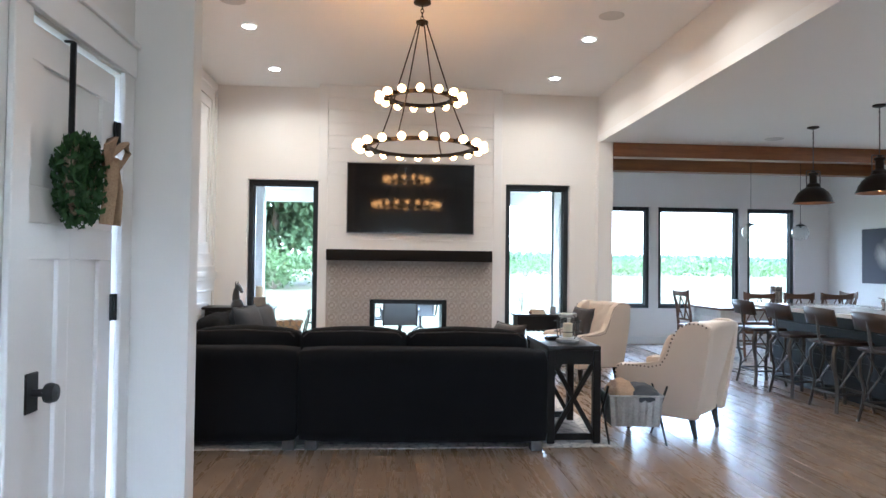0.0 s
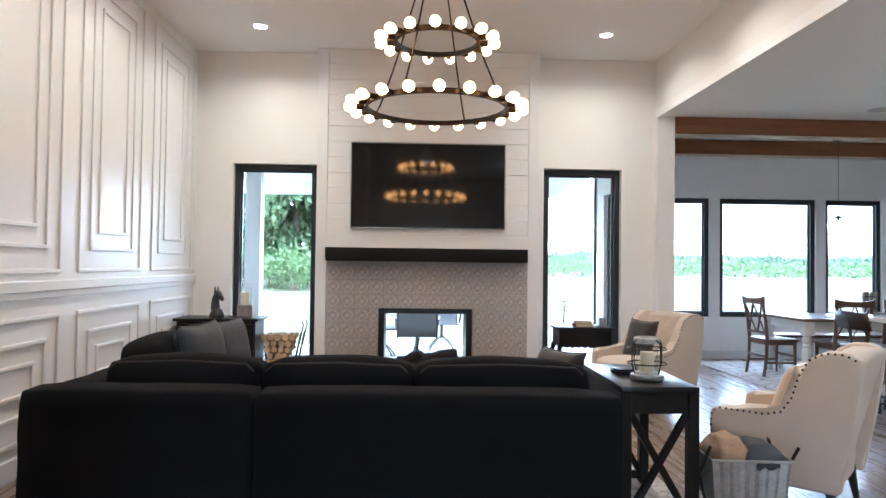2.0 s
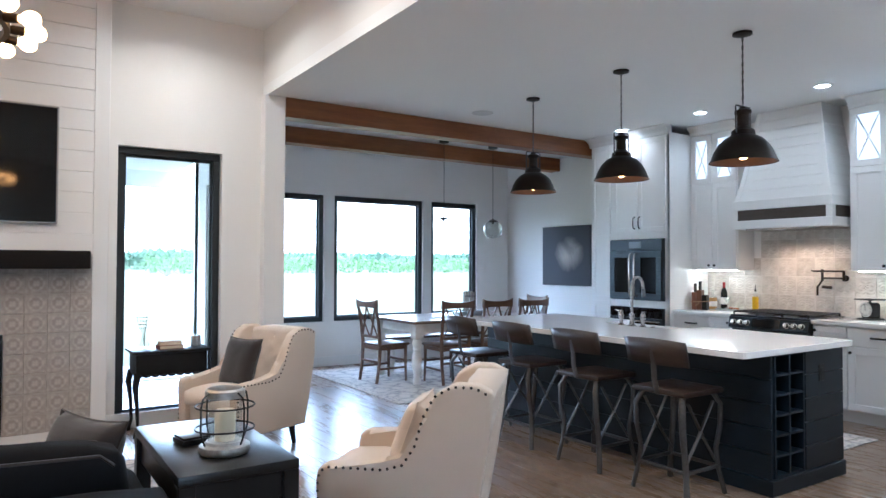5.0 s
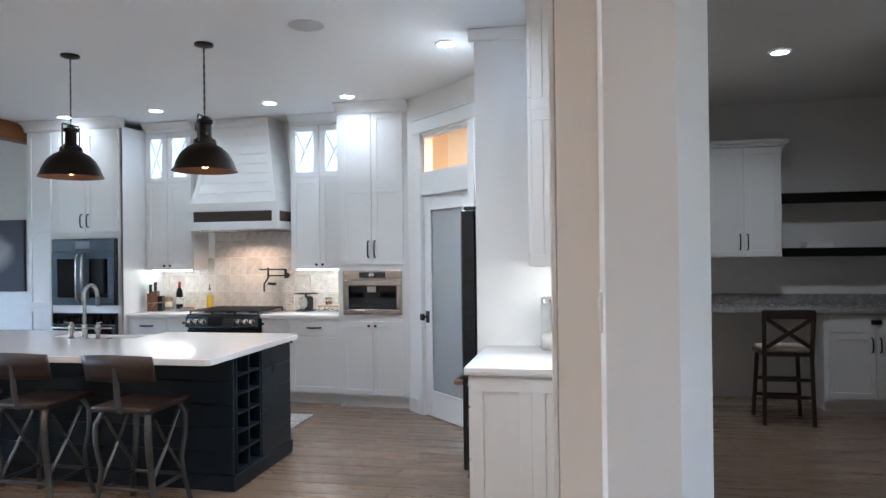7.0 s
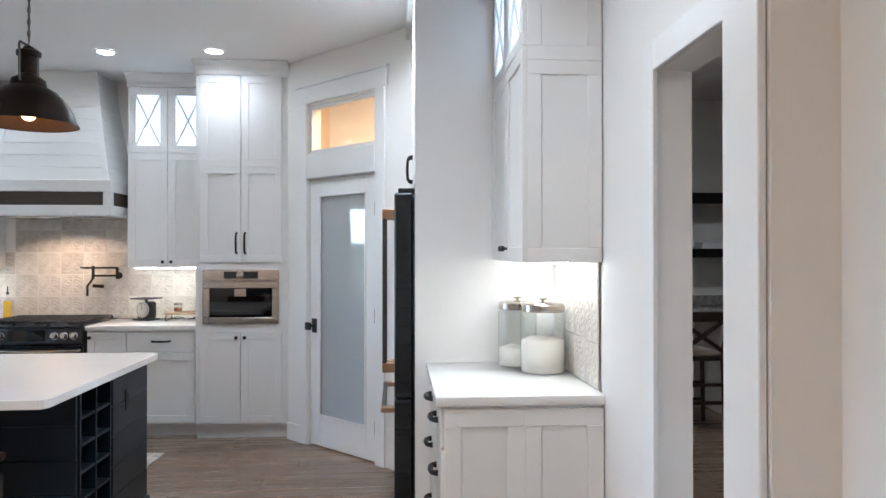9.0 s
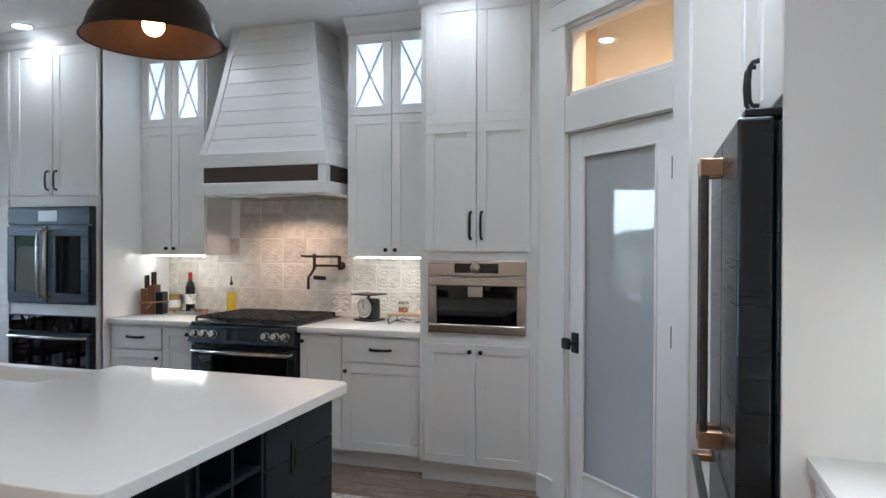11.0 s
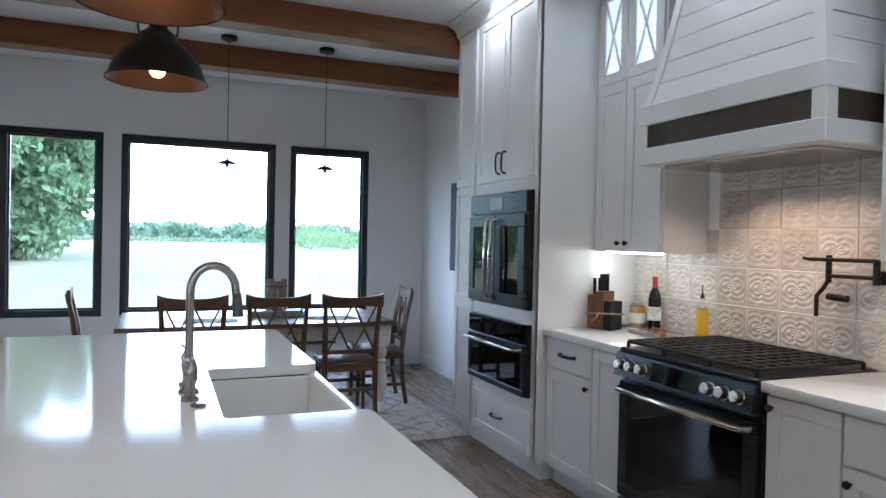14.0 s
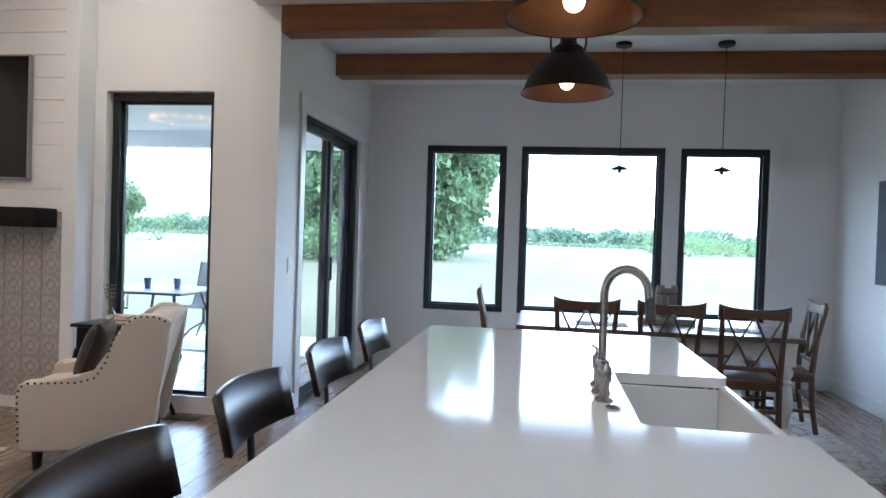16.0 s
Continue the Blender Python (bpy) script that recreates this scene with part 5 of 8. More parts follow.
end_table()
for i, (w, d, h, z, rz, c, lab) in enumerate(((0.2, 0.14, 0.03, 0.706, 4, (0.16, 0.045, 0.03), "dark red hardback book lying on the accent table"), (0.18, 0.13, 0.028, 0.7365, -5, (0.42, 0.27, 0.17), "tan hardback book lying on another book"))):
    t = thing("book", 1.98, 8.74, z, lab, "book", "books on the accent table", rz)
    bm = bmesh.new()
    box(bm, -w / 2, w / 2, -d / 2, d / 2, 0, 0.003), box(bm, -w / 2, w / 2, -d / 2, d / 2, h - 0.003, h), box(bm, -w / 2, -w / 2 + 0.003, -d / 2, d / 2, 0.003, h - 0.003)
    part("cover", bm, mat("book_cloth_%s" % "ab"[i], c, 0.7, var=0.15, fine=200, bump=0.1), t, "", False)
    bm = bmesh.new()
    box(bm, -w / 2 + 0.003, w / 2 - 0.006, -d / 2 + 0.005, d / 2 - 0.005, 0.0032, h - 0.0032)
    part("pages", bm, CANDLE, t, "cream page block", False)
sp = thing("speaker_cup", 2.2, 8.78, 0.706, "small dark cylindrical speaker on the accent table", "speaker")
bm = bmesh.new()
lathe(bm, [(0.0, 0.0), (0.04, 0.0), (0.042, 0.01), (0.04, 0.09), (0.034, 0.096), (0.0, 0.096)], 20)
part("body", bm, GALV, sp)
vase = thing("bud_vase", 1.8, 8.87, 0.706, "small glass vase with dry twigs on the accent table", "vase")
bm = bmesh.new()
lathe(bm, [(0.0, 0.0), (0.03, 0.001), (0.036, 0.03), (0.026, 0.07), (0.014, 0.09), (0.02, 0.1)], 18)
part("vase", bm, CLEAR, vase).visible_shadow = False
bm = bmesh.new()
rng = random.Random(9)
for k in range(7):
    a = rng.uniform(0, 6.28)
    e = rng.uniform(0.02, 0.07)
    sweep(bm, [(0, 0, 0.01), (0.3 * e * math.cos(a), 0.3 * e * math.sin(a), 0.12), (e * math.cos(a), e * math.sin(a), rng.uniform(0.2, 0.29))], [0.002, 0.0015, 0.001], 4)
    for q in range(4):
        bmesh.ops.create_icosphere(bm, subdivisions=1, radius=0.007, matrix=Matrix.Translation((e * math.cos(a) * (0.6 + 0.1 * q), e * math.sin(a) * (0.6 + 0.1 * q), 0.17 + 0.03 * q)))
part("twigs", bm, BARK, vase, "dry brown twigs")


def chandelier(x, y):
    top = thing("ring_chandelier", x, y, LC, "two-tier bronze ring chandelier with lit globe bulbs", "chandelier")
    bm = bmesh.new()
    lathe(bm, [(0.0, -0.002), (0.075, -0.002), (0.078, -0.02), (0.06, -0.03), (0.02, -0.036), (0.0, -0.04)], 24)
    part("canopy", bm, BRONZE, top)
    for k in range(4):
        bm = bmesh.new()
        c = -0.055 - 0.034 * k
        pts = [(0.013 * math.cos(a * math.pi / 6) * (1 if k % 2 else 0.25), 0.013 * math.cos(a * math.pi / 6) * (0.25 if k % 2 else 1), c + 0.024 * math.sin(a * math.pi / 6)) for a in range(12)]
        sweep(bm, pts, 0.0035, 5, True)
        part("chain_link", bm, BRONZE, top)
    bm = bmesh.new()
    lathe(bm, [(0.0, -0.17), (0.03, -0.172), (0.055, -0.185), (0.055, -0.2), (0.03, -0.205), (0.012, -0.225), (0.0, -0.23)], 20)
    part("hub", bm, BRONZE, top)
    for name, r, z, count, off in (("upper_ring", 0.275, -0.875, 15, 0.1), ("lower_ring", 0.462, -1.315, 20, 0.0)):
        bm = bmesh.new()
        n = 64
        prof = [(r - 0.011, z - 0.016), (r + 0.011, z - 0.016), (r + 0.011, z + 0.016), (r - 0.011, z + 0.016)]
        lathe(bm, prof + [prof[0]], n)
        bmesh.ops.remove_doubles(bm, verts=bm.verts, dist=1e-5)
        ring = part(name, bm, BRONZE, top, "flat bronze ring")
        for k in range(count):
            a = 2 * math.pi * (k + off) / count
            m = Matrix.Translation((r * math.cos(a), r * math.sin(a), z)) @ pose(0, 0, 0, 0, 0, math.degrees(a)) @ pose(0, 0, 0, 0, 90, 0)
            bm = bmesh.new()
            lathe(bm, [(0.0, 0.008), (0.016, 0.008), (0.019, 0.02), (0.019, 0.058), (0.014, 0.062), (0.0, 0.062)], 12)
            bmesh.ops.transform(bm, matrix=m, verts=bm.verts)
            s = part("socket", bm, BRONZE, ring)
            bm = bmesh.new()
            lathe(bm, [(0.0, 0.06), (0.013, 0.062), (0.018, 0.072), (0.029, 0.086), (0.035, 0.104), (0.032, 0.121), (0.021, 0.136), (0.0, 0.141)], 14)
            bmesh.ops.transform(bm, matrix=m, verts=bm.verts)
            part("bulb", bm, BULB, ring, "lit globe bulb")
    for k in range(4):
        a = math.pi / 4 + k * math.pi / 2 + 0.3
        c, s = math.cos(a), math.sin(a)
        bm = bmesh.new()
        tube(bm, (0.04 * c, 0.04 * s, -0.195), (0.275 * c, 0.275 * s, -0.87), 0.006, None, 8)
        part("upper_rod", bm, BRONZE, top, "straight bronze rod")
        bm = bmesh.new()
        sweep(bm, [(0.275 * c, 0.275 * s, -0.88), (0.34 * c, 0.34 * s, -1.05), (0.43 * c, 0.43 * s, -1.26), (0.462 * c, 0.462 * s, -1.31)], 0.006, 8)
        part("lower_rod", bm, BRONZE, top, "bronze rod")


chandelier(0.3, 5.92)

# ---- kitchen ----
def panel_part(name, parent, origin, material, pieces, label="", smooth=False):
    """A part from a function that draws in world metres."""
    bm = bmesh.new()
    pieces(bm)
    bmesh.ops.translate(bm, vec=(-origin[0], -origin[1], -origin[2]), verts=bm.verts)
    return part(name, bm, material, parent, label, smooth)


def round_knob(parent, origin, x, y, z, axis="x", out=-1, r=0.014):
    bm = bmesh.new()
    lathe(bm, [(0.0, 0.0), (0.006, 0.0), (0.006, 0.012), (r, 0.018), (r, 0.026), (r * 0.6, 0.031), (0.0, 0.032)], 14)
    turn = pose(0, 0, 0, 0, 90 * out, 0) if axis == "x" else pose(0, 0, 0, -90 * out, 0, 0)
    bmesh.ops.transform(bm, matrix=Matrix.Translation((x - origin[0], y - origin[1], z - origin[2])) @ turn, verts=bm.verts)
    return part("knob", bm, HARDWARE, parent, "round black knob")


def pull(parent, origin, a, b, outv, r=0.0065, material=None, label="black bar pull"):
    """A bar pull from a to b, standing off along outv."""
    a, b, o = Vector(a), Vector(b), Vector(outv)
    d = (b - a).normalized()
    bm = bmesh.new()
    sweep(bm, [a, a + o * 0.7 + d * 0.004, a + o + d * 0.02, (a + b) / 2 + o * 1.12, b + o - d * 0.02, b + o * 0.7 - d * 0.004, b], [r * 1.3, r, r, r * 1.15, r, r, r * 1.3], 8)
    bmesh.ops.translate(bm, vec=-Vector(origin), verts=bm.verts)
    return part("handle", bm, material or HARDWARE, parent, label)


def crown(name, parent, origin, x, y0, y1, z0=2.93, z1=KC - 0.002, flare=0.1, depth=0.7):
    """A coved crown along y, flaring out toward -x."""
    def draw(bm):
        prof = [(x, z0), (x - 0.012, z0 + 0.012), (x - 0.02, z0 + 0.04), (x - 0.045, z0 + 0.07), (x - flare, z1 - 0.012), (x - flare, z1), (x + 0.05, z1), (x + 0.05, z0)]
        vs = prism(bm, prof, "y", y0, y1)
    return panel_part(name, parent, origin, CABINET, draw, "flared crown moulding")


XW = 7.848     # wall face behind the range


def oven_tower():
    o = (7.12, 8.26, 0)
    top = thing("oven_cabinet", *o, "tall white cabinet tower housing two ovens", "cabinet")
    panel_part("body", top, o, CABINET, lambda bm: (box(bm, 7.14, XW, 7.66, 8.86, 0.1, 2.95), box(bm, 7.14, XW, 7.655, 7.68, 0.1, 2.95)))
    panel_part("toe_kick", top, o, CABINET, lambda bm: box(bm, 7.19, XW, 7.68, 8.84, 0.001, 0.1))
    for a, b in ((7.7, 8.1), (8.11, 8.49)):
        d = panel_part("door", top, o, CABINET, lambda bm: shaker(bm, a, b, 1.815, 2.92, 7.14, "x", -1, 0.06))
        y = b - 0.035 if a < 8 else a + 0.035
        pull(d, o, (7.12, y, 1.86), (7.12, y, 2.0), (-0.03, 0, 0))
    for z0, z1 in ((0.13, 0.98), (0.99, 1.8), (1.815, 2.92)):
        panel_part("side_panel", top, o, CABINET, lambda bm: shaker(bm, 8.54, 8.84, z0, z1, 7.14, "x", -1, 0.05))
    d = panel_part("drawer", top, o, CABINET, lambda bm: shaker(bm, 7.72, 8.48, 0.14, 0.4, 7.14, "x", -1, 0.05))
    pull(d, o, (7.12, 8.04, 0.285), (7.12, 8.18, 0.285), (-0.03, 0, 0))
    crown("crown", top, o, 7.13, 7.655, 8.88)

    # french-door wall oven
    o = (7.12, 8.11, 1.01)
    ov = thing("wall_oven", *o, "dark steel french-door wall oven with twin handles", "oven")
    panel_part("housing", ov, o, BLACKSTEEL, lambda bm: box(bm, 7.105, 7.139, 7.715, 8.51, 1.01, 1.735, 0.004, 1))
    panel_part("control_panel", ov, o, BLACKSTEEL, lambda bm: box(bm, 7.085, 7.105, 7.72, 8.505, 1.6, 1.73, 0.004, 1))
    panel_part("display", ov, o, mat("oven_display", (0.25, 0.28, 0.31), 0.15, var=0.02, bump=0), lambda bm: box(bm, 7.08, 7.0848, 8.02, 8.2, 1.625, 1.705))
    for a, b, hy in ((7.725, 8.105, 8.075), (8.115, 8.5, 8.145)):
        d = panel_part("oven_door", ov, o, BLACKSTEEL, lambda bm: frame_bars(bm, a, b, 1.02, 1.59, 7.075, 7.105, 0.075, "y"))
        panel_part("glass", d, o, BLACKGLASS, lambda bm: box(bm, 7.083, 7.09, a + 0.074, b - 0.074, 1.094, 1.516))
        pull(d, o, (7.075, hy, 1.06), (7.075, hy, 1.56), (-0.05, 0, 0), 0.011, STEEL, "brushed steel bar handle")
    # lower speed oven
    o = (7.12, 8.11, 0.48)
    ov = thing("microwave_oven", *o, "black glass built-in oven below the wall oven", "oven")
    panel_part("housing", ov, o, BLACKSTEEL, lambda bm: box(bm, 7.11, 7.139, 7.72, 8.51, 0.485, 0.925, 0.003, 1))
    panel_part("control_strip", ov, o, BLACKGLASS, lambda bm: box(bm, 7.09, 7.11, 7.725, 8.505, 0.81, 0.92, 0.002, 1))
    d = panel_part("oven_door", ov, o, BLACKSTEEL, lambda bm: frame_bars(bm, 7.725, 8.505, 0.49, 0.8, 7.085, 7.11, 0.04, "y"))
    panel_part("glass", d, o, BLACKGLASS, lambda bm: box(bm, 7.09, 7.098, 7.764, 8.466, 0.529, 0.761))
    pull(d, o, (7.085, 7.76, 0.77), (7.085, 8.47, 0.77), (-0.05, 0, 0), 0.011, STEEL, "brushed steel bar handle")


oven_tower()


def base_cabinet(y0, y1, drawer, door, narrow, knob_in, narrow_knob, label):
    o = (7.2, (y0 + y1) / 2, 0)
    top = thing("base_cabinet", *o, label, "cabinet", "base cabinets beside the range")
    panel_part("body", top, o, CABINET, lambda bm: box(bm, 7.22, XW, y0, y1, 0.1, 0.874))
    panel_part("toe_kick", top, o, CABINET, lambda bm: box(bm, 7.27, XW, y0 + 0.001, y1 - 0.001, 0.001, 0.1))
    d = panel_part("drawer", top, o, CABINET, lambda bm: box(bm, 7.2, 7.22, *drawer, 0.7, 0.862, 0.003, 1))
    m = sum(drawer) / 2
    pull(d, o, (7.2, m - 0.07, 0.785), (7.2, m + 0.07, 0.785), (-0.03, 0, 0), 0.008)
    d = panel_part("door", top, o, CABINET, lambda bm: shaker(bm, *door, 0.12, 0.69, 7.22, "x", -1, 0.062))
    round_knob(d, o, 7.2, knob_in, 0.64)
    d = panel_part("narrow_door", top, o, CABINET, lambda bm: shaker(bm, *narrow, 0.12, 0.862, 7.22, "x", -1, 0.055))
    round_knob(d, o, 7.2, narrow_knob, 0.82)


base_cabinet(6.928, 7.655, (7.195, 7.72 - 0.075), (7.195, 7.645), (6.935, 7.185), 7.225, 6.962, "white shaker base cabinet with drawer and doors")
base_cabinet(5.205, 6.083, (5.225, 5.765), (5.225, 5.765), (5.775, 6.075), 5.735, 6.05, "white shaker base cabinet beside the gas range")
for y0, y1 in ((6.926, 7.653), (5.203, 6.084)):
    t = thing("countertop", 7.5, (y0 + y1) / 2, 0.875, "white quartz countertop beside the gas range", "countertop", "kitchen countertops")
    bm = bmesh.new()
    box(bm, -0.325, XW - 7.502, -(y1 - y0) / 2, (y1 - y0) / 2, 0, 0.04, 0.004, 2)
    part("slab", bm, QUARTZ, t)


def gas_range():
    y0, y1 = 6.09, 6.92
    o = (7.16, 6.505, 0)
    top = thing("gas_range", *o, "black steel gas range with cast iron grates", "range")
    panel_part("body", top, o, BLACKSTEEL, lambda bm: box(bm, 7.2, XW - 0.005, y0, y1, 0.03, 0.9, 0.003, 1))
    panel_part("cooktop", top, o, BLACKSTEEL, lambda bm: box(bm, 7.17, XW - 0.005, y0 + 0.002, y1 - 0.002, 0.9, 0.918, 0.004, 1))
    panel_part("control_panel", top, o, BLACKSTEEL, lambda bm: prism(bm, [(7.2, 0.77), (7.135, 0.785), (7.155, 0.895), (7.2, 0.905)], "y", y0, y1))
    panel_part("display", top, o, BLACKGLASS, lambda bm: prism(bm, [(7.139, 0.8), (7.1355, 0.802), (7.1525, 0.886), (7.157, 0.886)], "y", 6.37, 6.66))
    for y in (6.15, 6.225, 6.3, 6.71, 6.785, 6.86):
        bm = bmesh.new()
        lathe(bm, [(0.0, 0.0), (0.03, 0.0), (0.03, 0.006), (0.024, 0.01), (0.023, 0.04), (0.018, 0.045), (0.0, 0.045)], 20)
        bmesh.ops.transform(bm, matrix=Matrix.Translation((7.145 - o[0], y - o[1], 0.84)) @ pose(0, 0, 0, 0, -80, 0), verts=bm.verts)
        part("knob", bm, STEEL, top, "brushed steel knob")
    d = panel_part("oven_door", top, o, BLACKSTEEL, lambda bm: frame_bars(bm, y0 + 0.005, y1 - 0.005, 0.2, 0.755, 7.165, 7.2, 0.06, "y"))
    panel_part("glass", d, o, BLACKGLASS, lambda bm: box(bm, 7.17, 7.18, y0 + 0.064, y1 - 0.064, 0.259, 0.696))
    pull(d, o, (7.165, y0 + 0.03, 0.725), (7.165, y1 - 0.03, 0.725), (-0.05, 0, 0), 0.012, STEEL, "brushed steel bar handle")
    d = panel_part("drawer", top, o, BLACKSTEEL, lambda bm: box(bm, 7.17, 7.2, y0 + 0.005, y1 - 0.005, 0.04, 0.185, 0.004, 1))
    pull(d, o, (7.17, y0 + 0.18, 0.13), (7.17, y1 - 0.18, 0.13), (-0.04, 0, 0), 0.011, STEEL, "brushed steel bar handle")
    for k in range(3):
        a = y0 + 0.03 + k * 0.262
        b = a + 0.25
        bm = bmesh.new()
        for yy in (a, a + 0.062, (a + b) / 2, b - 0.062, b):
            bar(bm, (7.2, yy, 0.948), (7.79, yy, 0.948), 0.012, 0.014, 0.002)
        for xx in (7.2, 7.275, 7.35, 7.42, 7.5, 7.57, 7.64, 7.715, 7.79):
            bar(bm, (xx, a, 0.946), (xx, b, 0.946), 0.012, 0.014, 0.002)
        for xx in (7.2, 7.79):
            for yy in (a, b):
                bar(bm, (xx, yy, 0.918), (xx, yy, 0.946), 0.014, 0.014, 0.002)
        bmesh.ops.translate(bm, vec=(-o[0], -o[1], 0), verts=bm.verts)
        part("grate", bm, IRON, top, "cast iron grate", False)
        for xx in (7.34, 7.64):
            bm = bmesh.new()
            lathe(bm, [(0.0, 0.934), (0.03, 0.934), (0.035, 0.928), (0.045, 0.926), (0.048, 0.918)], 18, (xx - o[0], (a + b) / 2 - o[1], 0))
            part("burner", bm, IRON, top, "black burner cap")


gas_range()


def hood():
    y0, y1, x0 = 5.93, 6.965, 7.287
    o = (7.55, 6.45, 1.8)
    top = thing("range_hood", *o, "white shiplap range hood with a dark wooden band", "range hood")
    panel_part("lower_box", top, o, CABINET, lambda bm: (box(bm, x0 + 0.012, XW, y0 + 0.012, y1 - 0.012, 1.83, 2.1), box(bm, x0, XW, y0, y1, 1.81, 1.895, 0.004, 1), box(bm, x0, XW, y0, y1, 2.005, 2.105, 0.004, 1),
               box(bm, x0, x0 + 0.06, y0, y0 + 0.06, 1.895, 2.005), box(bm, x0, x0 + 0.06, y1 - 0.06, y1, 1.895, 2.005)))
    band = mat("dark_band_wood", (0.05, 0.034, 0.025), 0.5, var=0.35, scale=5, fine=50, bump=0.15, stretch=(1, 1, 10))
    panel_part("wooden_band", top, o, band, lambda bm: (box(bm, x0 + 0.006, x0 + 0.02, y0 + 0.06, y1 - 0.06, 1.895, 2.005), box(bm, x0 + 0.06, XW, y0 + 0.006, y0 + 0.02, 1.895, 2.005), box(bm, x0 + 0.06, XW, y1 - 0.02, y1 - 0.006, 1.895, 2.005)), "dark wooden inset band")
    panel_part("vent_insert", top, o, STEEL, lambda bm: box(bm, x0 + 0.08, XW - 0.05, y0 + 0.1, y1 - 0.1, 1.795, 1.812, 0.003, 1), "steel vent insert")

    def at(f):
        """front x and the two sides at height fraction f; the sides curve out to the ceiling"""
        k = f ** 0.85
        return x0 + 0.025 + 0.16 * k, y0 + 0.02 + 0.17 * k, y1 - 0.02 - 0.17 * k
    n = 9
    for i in range(n):
        f0, f1 = i / n, (i + 1) / n
        za, zb = 2.105 + (KC - 2.107) * f0 + 0.001, 2.105 + (KC - 2.107) * f1 - 0.001
        (xa, ya, yb), (xc, yc, yd) = at(f0), at(f1)

        def draw(bm):
            v = [bm.verts.new(c) for c in ((xa, ya, za), (xa, yb, za), (XW, yb, za), (XW, ya, za), (xc, yc, zb), (xc, yd, zb), (XW, yd, zb), (XW, yc, zb))]
            for f in ((0, 1, 2, 3), (4, 7, 6, 5), (0, 4, 5, 1), (1, 5, 6, 2), (2, 6, 7, 3), (3, 7, 4, 0)):
                bm.faces.new([v[k] for k in f])
            bmesh.ops.bevel(bm, geom=list(bm.edges), offset=0.0018, segments=1, affect="EDGES")
        panel_part("shiplap_plank", top, o, CABINET, draw)
    for s in (0, 1):
        def draw(bm):
            rings = []
            for i in range(7):
                xa, ya, yb = at(i / 6)
                z, p = 2.105 + (KC - 2.107) * i / 6, ya if s == 0 else yb - 0.04
                rings.append([bm.verts.new(c) for c in ((xa - 0.008, p - 0.004, z), (xa - 0.008, p + 0.044, z), (xa + 0.03, p + 0.044, z), (xa + 0.03, p - 0.004, z))])
            for a, b in zip(rings, rings[1:]):
                for k in range(4):
                    bm.faces.new((a[k], a[(k + 1) % 4], b[(k + 1) % 4], b[k]))
            bm.faces.new(rings[0][::-1]), bm.faces.new(rings[-1])
        panel_part("corner_board", top, o, CABINET, draw)
    # inner chase, so that the plank joints read as shadow
    panel_part("core", top, o, CABINET, lambda bm: box(bm, 7.5, XW, 6.16, 6.74, 2.1, KC - 0.003))


hood()

# no lamp stands behind the panes: their brightness is emission in the glass
LITEGLASS = glow("frosted_lite_glow", (0.86, 0.94, 1.0), LITES)


def upper_cabinet(y0, y1, split, label):
    x = 7.52
    o = (x, (y0 + y1) / 2, 1.37)
    top = thing("upper_cabinet", *o, label, "cabinet", "upper cabinets beside the hood")
    panel_part("body", top, o, CABINET, lambda bm: box(bm, x + 0.021, XW, y0, y1, 1.375, 2.95))
    for a, b, ky in ((y0 + 0.01, split - 0.003, split - 0.035), (split + 0.003, y1 - 0.01, split + 0.035)):
        d = panel_part("door", top, o, CABINET, lambda bm: shaker(bm, a, b, 1.38, 2.36, x + 0.02, "x", -1, 0.062))
        round_knob(d, o, x, ky, 1.425)
        d = panel_part("glazed_door", top, o, CABINET, lambda bm: frame_bars(bm, a, b, 2.363, 2.92, x, x + 0.02, 0.062, "y", 0.002))
        panel_part("glow_pane", d, o, LITEGLASS, lambda bm: box(bm, x + 0.012, x + 0.016, a + 0.06, b - 0.06, 2.423, 2.86), "frosted pane with an emissive glow")

        def cross(bm):
            bar(bm, (x + 0.006, a + 0.06, 2.425), (x + 0.006, b - 0.06, 2.858), 0.016, 0.012, 0.001, (1, 0, 0))
            bar(bm, (x + 0.0075, b - 0.06, 2.425), (x + 0.0075, a + 0.06, 2.858), 0.016, 0.012, 0.001, (1, 0, 0))
        panel_part("cross_mullion", d, o, CABINET, cross, "crossed mullion")
    crown("crown", top, o, x + 0.01, y0 - 0.002, y1 + 0.002, flare=0.07)
    panel_part("light_strip", top, o, UNDERLIT, lambda bm: box(bm, x + 0.05, x + 0.075, y0 + 0.06, y1 - 0.06, 1.366, 1.3745), "lit under-cabinet strip")


upper_cabinet(7.062, 7.655, 7.37, "white upper cabinet with glowing crossed glass panes")
upper_cabinet(5.203, 5.89, 5.55, "white upper cabinet with lit crossed glass panes by the hood")


